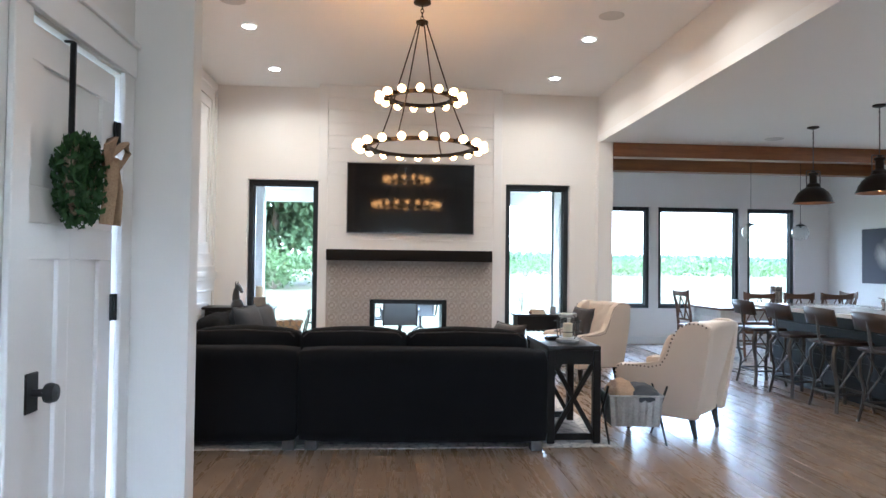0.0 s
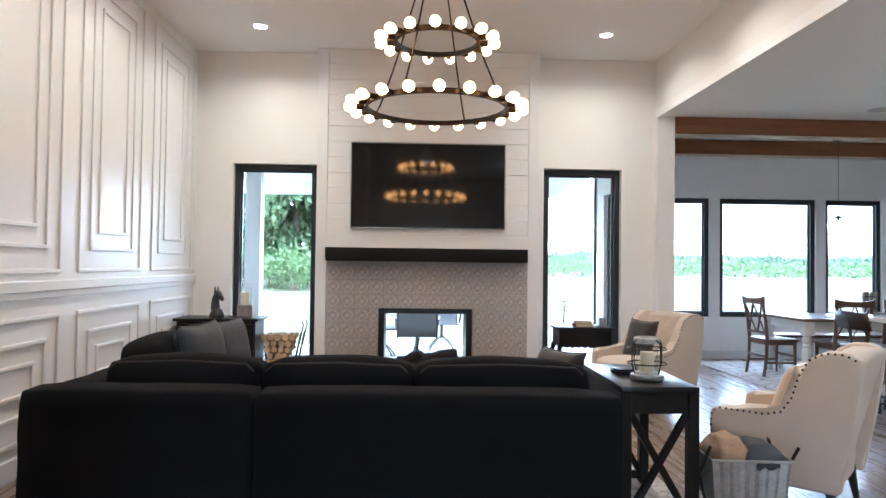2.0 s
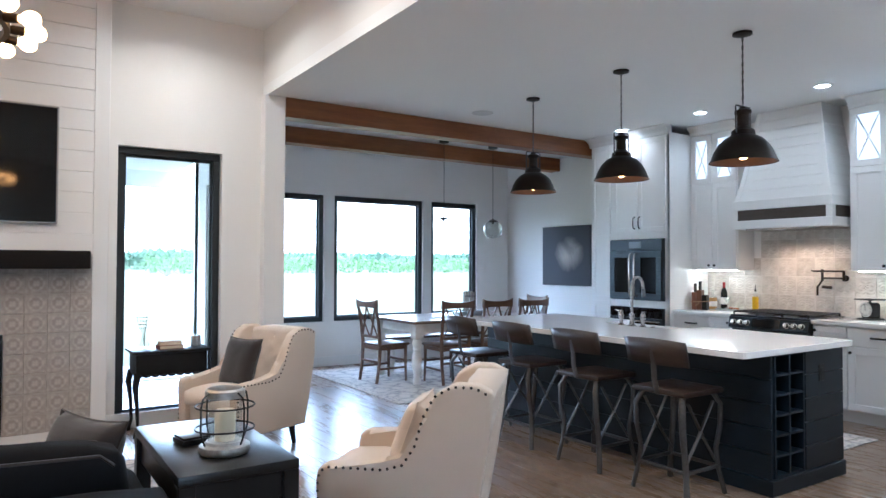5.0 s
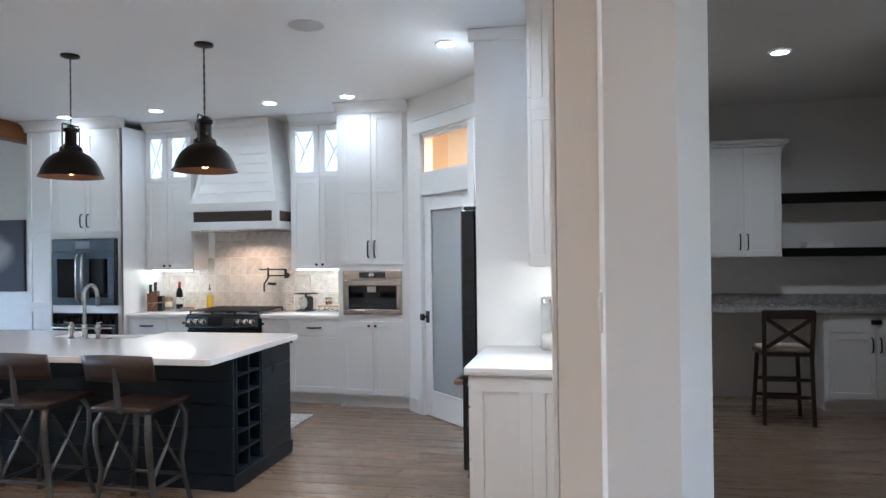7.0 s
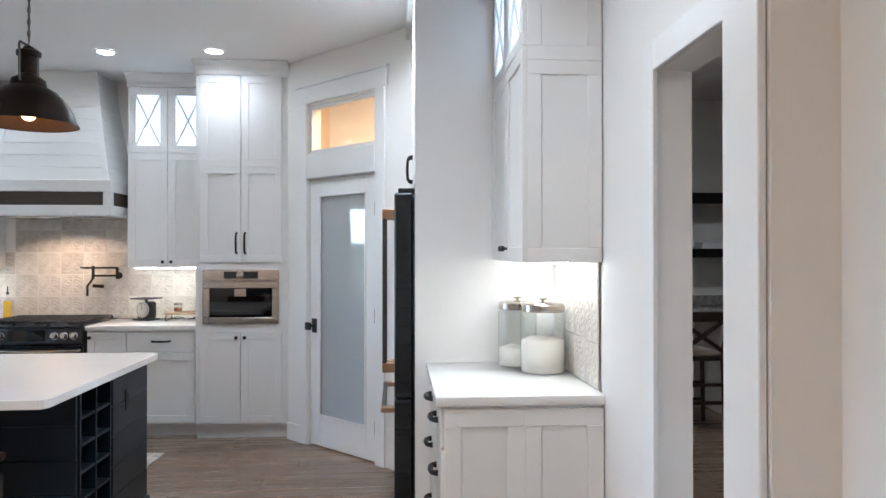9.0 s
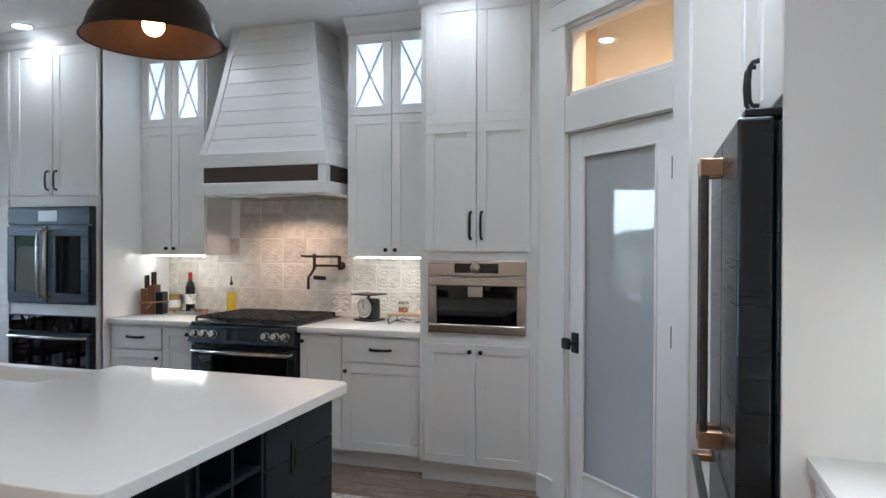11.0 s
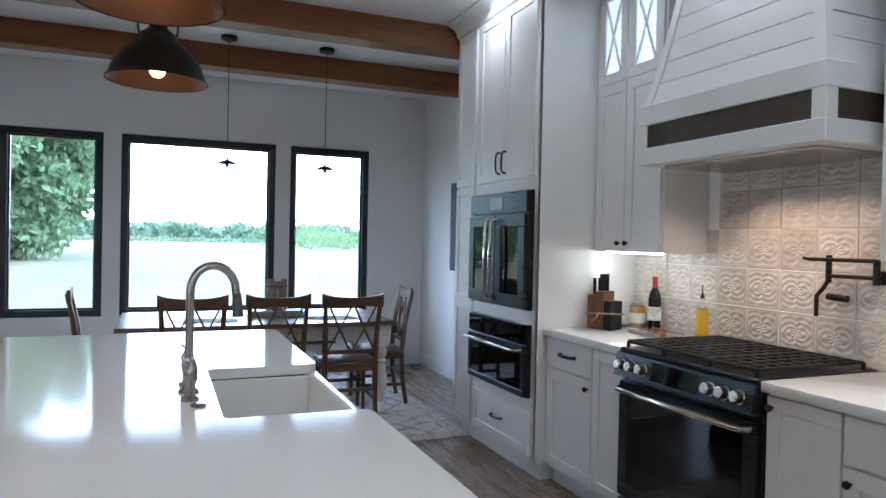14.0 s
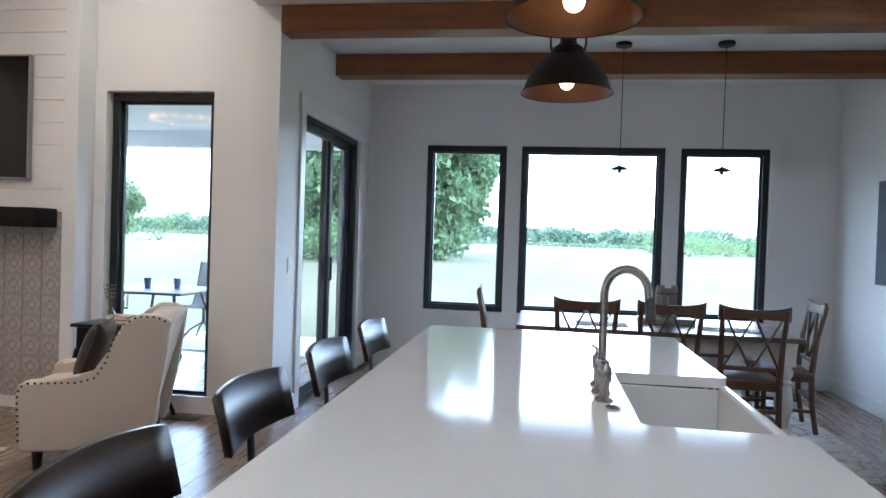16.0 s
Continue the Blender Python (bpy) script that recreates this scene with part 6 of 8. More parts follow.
def coffee_tower():
    x = 7.11
    o = (x, 4.83, 0)
    top = thing("pantry_cabinet", *o, "tall white cabinet around a built-in coffee machine", "cabinet")
    panel_part("body", top, o, CABINET, lambda bm: box(bm, x + 0.02, XW, 4.46, 5.2, 0.1, 2.95))
    panel_part("toe_kick", top, o, CABINET, lambda bm: box(bm, x + 0.06, XW, 4.462, 5.198, 0.001, 0.1))
    for a, b, ky in ((4.515, 4.836, 4.805), (4.842, 5.165, 4.873)):
        d = panel_part("upper_door", top, o, CABINET, lambda bm: (shaker(bm, a, b, 1.425, 2.2, x + 0.02, "x", -1, 0.058), shaker(bm, a, b, 2.2, 2.93, x + 0.02, "x", -1, 0.058)))
        pull(d, o, (x, ky, 1.5), (x, ky, 1.66), (-0.03, 0, 0), 0.0075)
        d = panel_part("lower_door", top, o, CABINET, lambda bm: shaker(bm, a, b, 0.13, 0.862, x + 0.02, "x", -1, 0.058))
        round_knob(d, o, x, ky, 0.82)
    crown("crown", top, o, x + 0.01, 4.455, 5.205)
    o = (x, 4.838, 0.925)
    cm = thing("coffee_machine", *o, "stainless steel built-in coffee machine with a black front", "coffee machine")
    panel_part("housing", cm, o, STEEL, lambda bm: (frame_bars(bm, 4.535, 5.14, 0.928, 1.272, x - 0.012, x + 0.019, 0.055, "y"), box(bm, x - 0.012, x + 0.019, 4.535, 5.14, 1.278, 1.368, 0.004, 1)))
    panel_part("window", cm, o, BLACKGLASS, lambda bm: box(bm, x - 0.002, x + 0.018, 4.59, 5.085, 0.983, 1.217), "black glass window")
    panel_part("control_panel", cm, o, BLACKGLASS, lambda bm: box(bm, x - 0.015, x - 0.0115, 4.7, 4.97, 1.295, 1.352))
    bm = bmesh.new()
    lathe(bm, [(0.0, 0.0), (0.032, 0.0), (0.032, 0.014), (0.024, 0.02), (0.0, 0.02)], 24)
    bmesh.ops.transform(bm, matrix=Matrix.Translation((-0.015, 0.0, 1.323 - 0.925)) @ pose(0, 0, 0, 0, -90, 0), verts=bm.verts)
    part("dial", bm, STEEL, cm, "round steel dial")
    panel_part("spout", cm, o, STEEL, lambda bm: box(bm, x - 0.03, x - 0.002, 4.79, 4.885, 1.15, 1.215, 0.006, 2), "steel spout")


coffee_tower()


def pot_filler():
    o = (XW, 6.08, 1.3)
    top = thing("pot_filler", *o, "bronze folding pot filler tap above the range", "tap")
    bm = bmesh.new()
    lathe(bm, [(0.0, 0.0), (0.032, 0.0), (0.03, 0.012), (0.014, 0.02), (0.014, 0.05), (0.0, 0.05)], 18)
    bmesh.ops.transform(bm, matrix=pose(0, 0, 0, 0, -90, 0), verts=bm.verts)
    part("wall_flange", bm, BRONZE, top)
    bm = bmesh.new()
    sweep(bm, [(-0.05, 0, -0.03), (-0.05, 0, 0.075)], 0.014, 10)
    sweep(bm, [(-0.05, 0, 0.0), (-0.07, 0.2, 0.0)], 0.009, 8)
    part("lower_arm", bm, BRONZE, top)
    bm = bmesh.new()
    sweep(bm, [(-0.05, 0, 0.07), (-0.1, 0.27, 0.07)], 0.009, 8)
    sweep(bm, [(-0.07, 0.2, -0.03), (-0.07, 0.2, 0.09)], 0.013, 10)
    part("upper_arm", bm, BRONZE, top)
    bm = bmesh.new()
    sweep(bm, [(-0.07, 0.2, -0.02), (-0.08, 0.22, -0.06), (-0.09, 0.24, -0.09), (-0.09, 0.24, -0.18)], 0.01, 10)
    part("spout", bm, BRONZE, top)
    bm = bmesh.new()
    sweep(bm, [(-0.1, 0.27, 0.07), (-0.13, 0.28, 0.075)], 0.007, 8)
    sweep(bm, [(-0.07, 0.2, -0.09), (-0.07, 0.11, -0.095)], 0.016, 10)
    part("valve_lever", bm, BRONZE, top)


pot_filler()


# pantry corner, turned 45 degrees: u runs along the door wall, n faces the room
def pantry():
    p0 = Vector((6.93, 4.275, 0))
    M = Matrix.Translation(p0) @ pose(0, 0, 0, 0, 0, -135)      # local +x along the wall, local -y... faces the room
    # local x: (-0.707, -0.707); local y: (0.707, -0.707) into the pantry

    def draw(name, boxes, material, label, parent=None, bevel=0.002):
        bm = bmesh.new()
        for b in boxes:
            box(bm, *b, bevel, 1)
        ob = part(name, bm, material, parent, label, False)
        if parent is None:
            ob.matrix_basis = M
            tagged(ob, kind="structure")
        return ob
    draw("wall_pantry", [(-0.27, 0.0, 0.0, 0.12, 0, KC), (0.765, 1.2, 0.0, 0.12, 0, KC), (0.0, 0.765, 0.0, 0.12, 2.65, KC), (0.0, 0.765, 0.0, 0.12, 2.075, 2.28)], WALL, "white angled pantry wall", None, 0)
    draw("wall_pantry_inner", [(-0.6, 1.5, 1.45, 1.55, 0, KC), (-0.62, -0.6, 0.3, 1.45, 0, KC), (1.5, 1.52, 0.3, 1.45, 0, KC)], mat("warm_pantry_paint", (0.72, 0.6, 0.46), 0.7, var=0.03), "warm painted pantry wall", None, 0)
    draw("trim_pantry", [(-0.1, -0.005, -0.02, 0.0, 0, 2.67), (0.77, 0.865, -0.02, 0.0, 0, 2.67), (-0.13, 0.895, -0.024, 0.0, 2.67, 2.8), (-0.14, 0.905, -0.035, 0.0, 2.8, 2.825), (-0.005, 0.77, -0.018, 0.0, 2.08, 2.275)], TRIM, "white casing round the pantry door", None, 0.003)
    draw("baseboard_pantry", [(-0.26, -0.102, -0.018, 0.0, 0, 0.135)], TRIM, "white baseboard beside the pantry door", None, 0.003)
    w = tagged(thing("window_7", 0, 0, 0, "clear transom window above the pantry door", "window"), kind="structure")
    w.matrix_basis = M
    bm = bmesh.new()
    frame_bars(bm, 0.002, 0.763, 2.282, 2.648, 0.01, 0.06, 0.022, "x", 0.002)
    part("window_frame", bm, TRIM, w, "", False)
    bm = bmesh.new()
    box(bm, 0.024, 0.741, 0.03, 0.034, 2.304, 2.626)
    part("pane", bm, GLASS, w, "clear pane", False).visible_shadow = False
    d = tagged(thing("door_pantry", 0, 0, 0, "white pantry door with a tall frosted pane", "door"), kind="structure")
    d.matrix_basis = M
    bm = bmesh.new()
    for b in ((0.004, 0.115, 0.01, 2.07), (0.65, 0.761, 0.01, 2.07), (0.115, 0.65, 1.95, 2.07), (0.115, 0.65, 0.01, 0.24)):
        box(bm, b[0], b[1], 0.012, 0.05, b[2], b[3], 0.003, 1)
    slab = part("door_leaf", bm, TRIM, d, "", False)
    bm = bmesh.new()
    frame_bars(bm, 0.115, 0.65, 0.24, 1.95, 0.006, 0.02, 0.014, "x", 0.003)
    part("glass_bead", bm, TRIM, slab, "", False)
    bm = bmesh.new()
    box(bm, 0.115, 0.65, 0.026, 0.032, 0.24, 1.95)
    part("pane", bm, FROST, slab, "frosted glass pane", False)
    bm = bmesh.new()
    box(bm, 0.03, 0.09, 0.004, 0.012, 0.88, 0.99, 0.003, 1)
    tube(bm, (0.06, 0.006, 0.935), (0.06, -0.045, 0.935), 0.011)
    box(bm, 0.03, 0.09, -0.065, -0.04, 0.905, 0.965, 0.008, 2)
    part("door_knob", bm, HARDWARE, slab, "square black door knob")
    for z in (0.25, 1.05, 1.82):
        bm = bmesh.new()
        tube(bm, (0.762, 0.004, z - 0.05), (0.762, 0.004, z + 0.05), 0.008)
        box(bm, 0.74, 0.785, 0.008, 0.0135, z - 0.05, z + 0.05)
        part("hinge", bm, HARDWARE, slab, "black hinge")
    # pantry lantern seen through the transom
    q = M @ Vector((0.62, 0.75, 0))
    ln = thing("pantry_lantern", q.x, q.y, KC, "open black cage lantern lit inside the pantry", "ceiling light")
    bm = bmesh.new()
    for a in range(4):
        c, s = math.cos(a * math.pi / 2 + 0.5), math.sin(a * math.pi / 2 + 0.5)
        sweep(bm, [(0.01 * c, 0.01 * s, -0.26), (0.05 * c, 0.05 * s, -0.3), (0.12 * c, 0.12 * s, -0.55), (0.07 * c, 0.07 * s, -0.62)], 0.006, 6)
    part("cage", bm, HARDWARE, ln)
    bm = bmesh.new()
    tube(bm, (0, 0, -0.002), (0, 0, -0.3), 0.005)
    lathe(bm, [(0.0, -0.002), (0.06, -0.002), (0.06, -0.02), (0.0, -0.03)], 16)
    part("stem", bm, HARDWARE, ln)
    bm = bmesh.new()
    bmesh.ops.create_uvsphere(bm, u_segments=12, v_segments=8, radius=0.035, matrix=Matrix.Translation((0, 0, -0.52)))
    part("bulb", bm, BULB, ln, "lit bulb")
    lamp("pantry_lamp", q.x - 0.15, q.y + 0.2, KC - 0.03, 1.1, 0.2, (1.0, 0.6, 0.3), 170)


pantry()


def fridge():
    o = (5.65, 3.17, 0)
    top = thing("refrigerator", *o, "black stainless french-door refrigerator with steel handles", "refrigerator")
    panel_part("body", top, o, BLACKSTEEL, lambda bm: box(bm, 5.205, 6.115, 2.76, 3.5, 0.03, 1.81, 0.006, 1))
    for a, b in ((5.207, 5.657), (5.663, 6.113)):
        d = panel_part("door", top, o, BLACKSTEEL, lambda bm: box(bm, a, b, 3.505, 3.6, 0.72, 1.825, 0.012, 3))
        hx = b - 0.05 if a < 5.4 else a + 0.05
        panel_part("handle", d, o, GUNMETAL, lambda bm: box(bm, hx - 0.013, hx + 0.013, 3.645, 3.672, 0.8, 1.75, 0.005, 2), "dark steel bar handle")
        panel_part("handle_cap", d, o, mat("brushed_bronze_cap", (0.42, 0.27, 0.17), 0.3, 0.9, bump=0.02) if "brushed_bronze_cap" not in bpy.data.materials else bpy.data.materials["brushed_bronze_cap"],
                   lambda bm: (box(bm, hx - 0.014, hx + 0.014, 3.598, 3.674, 1.7, 1.76, 0.004, 1), box(bm, hx - 0.014, hx + 0.014, 3.598, 3.674, 0.79, 0.85, 0.004, 1)), "bronze handle cap")
    d = panel_part("freezer_drawer", top, o, BLACKSTEEL, lambda bm: box(bm, 5.207, 6.113, 3.505, 3.6, 0.06, 0.71, 0.012, 3))
    panel_part("handle", d, o, GUNMETAL, lambda bm: box(bm, 5.28, 6.04, 3.645, 3.672, 0.63, 0.656, 0.005, 2), "dark steel bar handle")
    panel_part("handle_cap", d, o, bpy.data.materials["brushed_bronze_cap"], lambda bm: (box(bm, 5.27, 5.33, 3.598, 3.674, 0.629, 0.657, 0.004, 1), box(bm, 5.99, 6.05, 3.598, 3.674, 0.629, 0.657, 0.004, 1)), "bronze handle cap")
    panel_part("top_hinge", top, o, HARDWARE, lambda bm: (box(bm, 5.22, 5.3, 3.42, 3.58, 1.8255, 1.85, 0.004, 1), box(bm, 6.02, 6.1, 3.42, 3.58, 1.8255, 1.85, 0.004, 1)), "black hinge cover")
    o = (5.65, 3.17, 1.85)
    top = thing("fridge_cabinet", *o, "white cabinet above and beside the refrigerator", "cabinet")
    panel_part("body", top, o, CABINET, lambda bm: box(bm, 5.202, 6.14, 2.732, 3.47, 1.87, 2.95))
    panel_part("side_panel", top, o, CABINET, lambda bm: box(bm, 5.18, 5.2, 2.732, 3.49, 0.001, 2.95, 0.002, 1))
    panel_part("side_panel", top, o, CABINET, lambda bm: box(bm, 6.142, 6.165, 2.732, 3.49, 0.001, 2.95, 0.002, 1))
    for a, b, kx in ((5.205, 5.668, 5.63), (5.674, 6.138, 5.71)):
        d = panel_part("door", top, o, CABINET, lambda bm: shaker(bm, a, b, 1.88, 2.92, 3.47, "y", 1, 0.06))
        pull(d, o, (kx, 3.49, 1.93), (kx, 3.49, 2.08), (0, 0.03, 0), 0.0075)
    panel_part("crown", top, o, CABINET, lambda bm: box(bm, 5.17, 6.17, 2.732, 3.53, 2.95, KC - 0.002, 0.01, 2), "flared crown moulding")


fridge()


def side_counter():
    o = (4.75, 3.05, 0)
    top = thing("base_cabinet", *o, "white base cabinet with drawers and a panelled end", "cabinet")
    panel_part("body", top, o, CABINET, lambda bm: box(bm, 4.33, 5.178, 2.735, 3.39, 0.1, 0.874))
    panel_part("toe_kick", top, o, CABINET, lambda bm: box(bm, 4.34, 5.177, 2.74, 3.34, 0.001, 0.1))
    panel_part("end_panel", top, o, CABINET, lambda bm: (shaker(bm, 2.735, 3.065, 0.001, 0.86, 4.33, "x", -1, 0.07, 0.02, 0.008), shaker(bm, 3.065, 3.395, 0.001, 0.86, 4.33, "x", -1, 0.07, 0.02, 0.008)), "panelled end")
    for z0, z1 in ((0.7, 0.862), (0.415, 0.69), (0.12, 0.405)):
        d = panel_part("drawer", top, o, CABINET, lambda bm: (box(bm, 4.335, 4.75, 3.39, 3.41, z0, z1, 0.003, 1), box(bm, 4.756, 5.174, 3.39, 3.41, z0, z1, 0.003, 1)))
        for c in (4.54, 4.965):
            pull(d, o, (c - 0.06, 3.41, (z0 + z1) / 2), (c + 0.06, 3.41, (z0 + z1) / 2), (0, 0.028, 0), 0.011, None, "black cup pull")
    t = thing("countertop", 4.74, 3.08, 0.875, "white quartz countertop beside the refrigerator", "countertop", "kitchen countertops")
    bm = bmesh.new()
    box(bm, -0.44, 0.437, -0.347, 0.35, 0, 0.04, 0.004, 2)
    part("slab", bm, QUARTZ, t)
    o = (4.75, 2.9, 1.45)
    top = thing("upper_cabinet", *o, "white upper cabinet above the side counter", "cabinet")
    panel_part("body", top, o, CABINET, lambda bm: box(bm, 4.34, 5.178, 2.735, 3.05, 1.46, 2.95))
    panel_part("end_panel", top, o, CABINET, lambda bm: (shaker(bm, 2.735, 3.05, 1.46, 2.3, 4.34, "x", -1, 0.06, 0.015, 0.006), shaker(bm, 2.735, 3.05, 2.3, 2.94, 4.34, "x", -1, 0.06, 0.015, 0.006)), "panelled end")
    for a, b, kx in ((4.328, 4.75, 4.715), (4.755, 5.175, 4.79)):
        d = panel_part("door", top, o, CABINET, lambda bm: shaker(bm, a, b, 1.465, 2.36, 3.05, "y", 1, 0.06))
        round_knob(d, o, kx, 3.07, 1.52, "y", 1)
        d = panel_part("glazed_door", top, o, CABINET, lambda bm: frame_bars(bm, a, b, 2.363, 2.92, 3.05, 3.07, 0.06, "x", 0.002))
        panel_part("glow_pane", d, o, LITEGLASS, lambda bm: box(bm, a + 0.058, b - 0.058, 3.056, 3.06, 2.421, 2.862), "frosted pane with an emissive glow")
        panel_part("cross_mullion", d, o, CABINET, lambda bm: (bar(bm, (a + 0.06, 3.066, 2.425), (b - 0.06, 3.066, 2.858), 0.016, 0.012, 0.001, (0, 1, 0)), bar(bm, (b - 0.06, 3.0645, 2.425), (a + 0.06, 3.0645, 2.858), 0.016, 0.012, 0.001, (0, 1, 0))), "crossed mullion")
    panel_part("light_strip", top, o, UNDERLIT, lambda bm: box(bm, 4.4, 5.1, 2.86, 2.885, 1.452, 1.4595), "lit under-cabinet strip")
    panel_part("crown", top, o, CABINET, lambda bm: box(bm, 4.29, 5.165, 2.735, 3.1, 2.95, KC - 0.002, 0.01, 2), "flared crown moulding")


side_counter()

FLOUR = mat("white_flour", (0.78, 0.74, 0.68), 0.95, var=0.05, scale=20, fine=120, bump=0.3)


def glass_jar(x, y, z, r, h, fill, label):
    top = thing("glass_jar", x, y, z, label, "storage jar", "glass canisters on the side counter")
    bm = bmesh.new()
    lathe(bm, [(0.0, 0.002), (r * 0.96, 0.002), (r, 0.012), (r, h * 0.8), (r * 0.93, h * 0.86), (r * 0.9, h * 0.88)], 32)
    part("jar", bm, CLEAR, top, "clear glass jar").visible_shadow = False
    bm = bmesh.new()
    lathe(bm, [(0.0, 0.006), (r * 0.95, 0.006), (r * 0.955, fill * 0.9), (r * 0.6, fill), (r * 0.3, fill * 0.93), (0.0, fill * 1.02)], 24)
    for v in bm.verts:
        if v.co.z > fill * 0.8:
            v.co.z += 0.008 * noise.noise(v.co * 20)
    part("flour", bm, FLOUR, top, "white flour", "all")
    bm = bmesh.new()
    lathe(bm, [(r * 0.95, h * 0.86), (r * 0.98, h * 0.87), (r * 0.98, h * 0.955), (r * 0.9, h * 0.975), (0.0, h * 0.99)], 32)
    lid = part("lid", bm, STEEL, top, "brushed steel lid")
    bm = bmesh.new()
    lathe(bm, [(0.0, h * 0.985), (0.008, h * 0.985), (0.008, h * 1.02), (0.024, h * 1.03), (0.024, h * 1.045), (0.0, h * 1.05)], 16)
    part("knob", bm, STEEL, lid, "steel knob")


glass_jar(5.06, 2.96, 0.916, 0.1, 0.34, 0.1, "tall glass canister with a little flour")
glass_jar(4.86, 2.87, 0.916, 0.11, 0.345, 0.17, "tall glass canister half full of flour")


# ---- island ----
def island():
    o = (5.17, 6.44, 0)
    top = thing("kitchen_island", *o, "navy-black shiplap kitchen island with wine cubbies", "kitchen island")
    x0, x1, y0, y1 = 4.73, 5.6, 5.03, 7.91
    panel_part("body", top, o, NAVY, lambda bm: (box(bm, x0 + 0.015, x1 - 0.015, y0 + 0.34, y1 - 0.015, 0.09, 0.64), box(bm, x0 + 0.015, x1 - 0.015, y0 + 0.34, 6.1, 0.64, 0.874), box(bm, x0 + 0.015, x1 - 0.015, 6.91, y1 - 0.015, 0.64, 0.874),
               box(bm, 5.12, x1 - 0.015, y0 + 0.015, y0 + 0.34, 0.09, 0.874), box(bm, x0 + 0.015, 4.775, y0 + 0.015, y0 + 0.34, 0.09, 0.874)))
    panel_part("plinth", top, o, NAVY, lambda bm: (box(bm, x0 - 0.012, x1 + 0.012, y0 - 0.012, y1 + 0.012, 0.001, 0.1, 0.005, 1)))
    n = 5
    for k in range(n):
        z0 = 0.104 + k * 0.154
        panel_part("shiplap_board", top, o, NAVY, lambda bm: box(bm, x0, x0 + 0.014, y0 + 0.002, y1, z0, min(z0 + 0.15, 0.872), 0.002, 1))
        panel_part("shiplap_board", top, o, NAVY, lambda bm: box(bm, 5.125, x1, y0, y0 + 0.014, z0, min(z0 + 0.15, 0.872), 0.002, 1))
        panel_part("shiplap_board", top, o, NAVY, lambda bm: box(bm, x0, x1, y1 - 0.014, y1, z0, min(z0 + 0.15, 0.872), 0.002, 1))
    # wine cubbies, two wide and six high
    for x in (4.785, 4.948, 5.112):
        panel_part("cubby_divider", top, o, NAVY, lambda bm: box(bm, x - 0.008, x + 0.008, y0 + 0.005, y0 + 0.335, 0.1, 0.872, 0.001, 1))
    for k in range(7):
        z = 0.108 + k * 0.126
        for a, b in ((4.793, 4.94), (4.956, 5.104)):
            panel_part("cubby_shelf", top, o, NAVY, lambda bm: box(bm, a, b, y0 + 0.007, y0 + 0.335, z - 0.007, z + 0.007))
    panel_part("outlet_plate", top, o, HARDWARE, lambda bm: (box(bm, 5.28, 5.35, y0 - 0.006, y0 - 0.0005, 0.66, 0.775, 0.003, 1), box(bm, 5.298, 5.332, y0 - 0.009, y0 - 0.006, 0.685, 0.75, 0.002, 1)), "black outlet plate")
    for a, b in ((5.06, 5.55), (5.56, 6.08), (6.92, 7.39), (7.4, 7.87)):
        d = panel_part("door", top, o, NAVY, lambda bm: shaker(bm, a, b, 0.12, 0.862, x1 - 0.015, "x", 1, 0.06))
        round_knob(d, o, x1 + 0.005, b - 0.04, 0.8, "x", 1)
    t = thing("island_countertop", 5.02, 6.435, 0.875, "white quartz island countertop cut around a sink", "countertop")
    bm = bmesh.new()
    r = 0.045

    def corner(cx, cy, a0):
        return [(cx + r * math.cos(math.radians(a0 + k * 22.5)), cy + r * math.sin(math.radians(a0 + k * 22.5))) for k in range(5)]
    X0, X1, Y0, Y1 = 4.37 - 5.02, 5.672 - 5.02, 4.983 - 6.435, 7.965 - 6.435
    sx, sa, sb = 5.25 - 5.02, 6.138 - 6.435, 6.89 - 6.435
    out = corner(X0 + r, Y0 + r, 180) + corner(X1 - r, Y0 + r, 270) + [(X1, sa - 0.03), (X1 - 0.008, sa - 0.008), (X1 - 0.03, sa), (sx + 0.02, sa), (sx, sa + 0.02), (sx, sb - 0.02), (sx + 0.02, sb), (X1 - 0.03, sb), (X1 - 0.008, sb + 0.008), (X1, sb + 0.03)] + corner(X1 - r, Y1 - r, 0) + corner(X0 + r, Y1 - r, 90)
    prism(bm, out, "z", 0, 0.04)
    es = [e for e in bm.edges if abs(e.verts[0].co.z - e.verts[1].co.z) < 1e-5]
    bmesh.ops.bevel(bm, geom=es, offset=0.004, segments=2, affect="EDGES", profile=0.5)
    part("slab", bm, QUARTZ, t, "", False)
    # apron sink
    o = (5.45, 6.49, 0.65)
    s = thing("apron_sink", *o, "white fireclay apron-front sink in the island", "sink")
    SINK = mat("white_fireclay", (0.78, 0.775, 0.76), 0.15, var=0.01, bump=0.0, rough_var=0.03)
    a, b = 6.14, 6.888

    def basin(bm):
        box(bm, 5.26, 5.635, a + 0.02, b - 0.02, 0.66, 0.68)
        box(bm, 5.252, 5.272, a, b, 0.66, 0.872, 0.004, 1)
        box(bm, 5.272, 5.635, a, a + 0.02, 0.66, 0.872, 0.004, 1), box(bm, 5.272, 5.635, b - 0.02, b, 0.66, 0.872, 0.004, 1)
    panel_part("basin", s, o, SINK, basin)
    panel_part("apron", s, o, SINK, lambda bm: box(bm, 5.635, 5.672, a, b, 0.655, 0.888, 0.012, 3), "rounded apron front")
    bm = bmesh.new()
    lathe(bm, [(0.0, 0.034), (0.03, 0.034), (0.045, 0.031), (0.047, 0.0305)], 20)
    part("drain", bm, STEEL, s, "steel drain")


island()


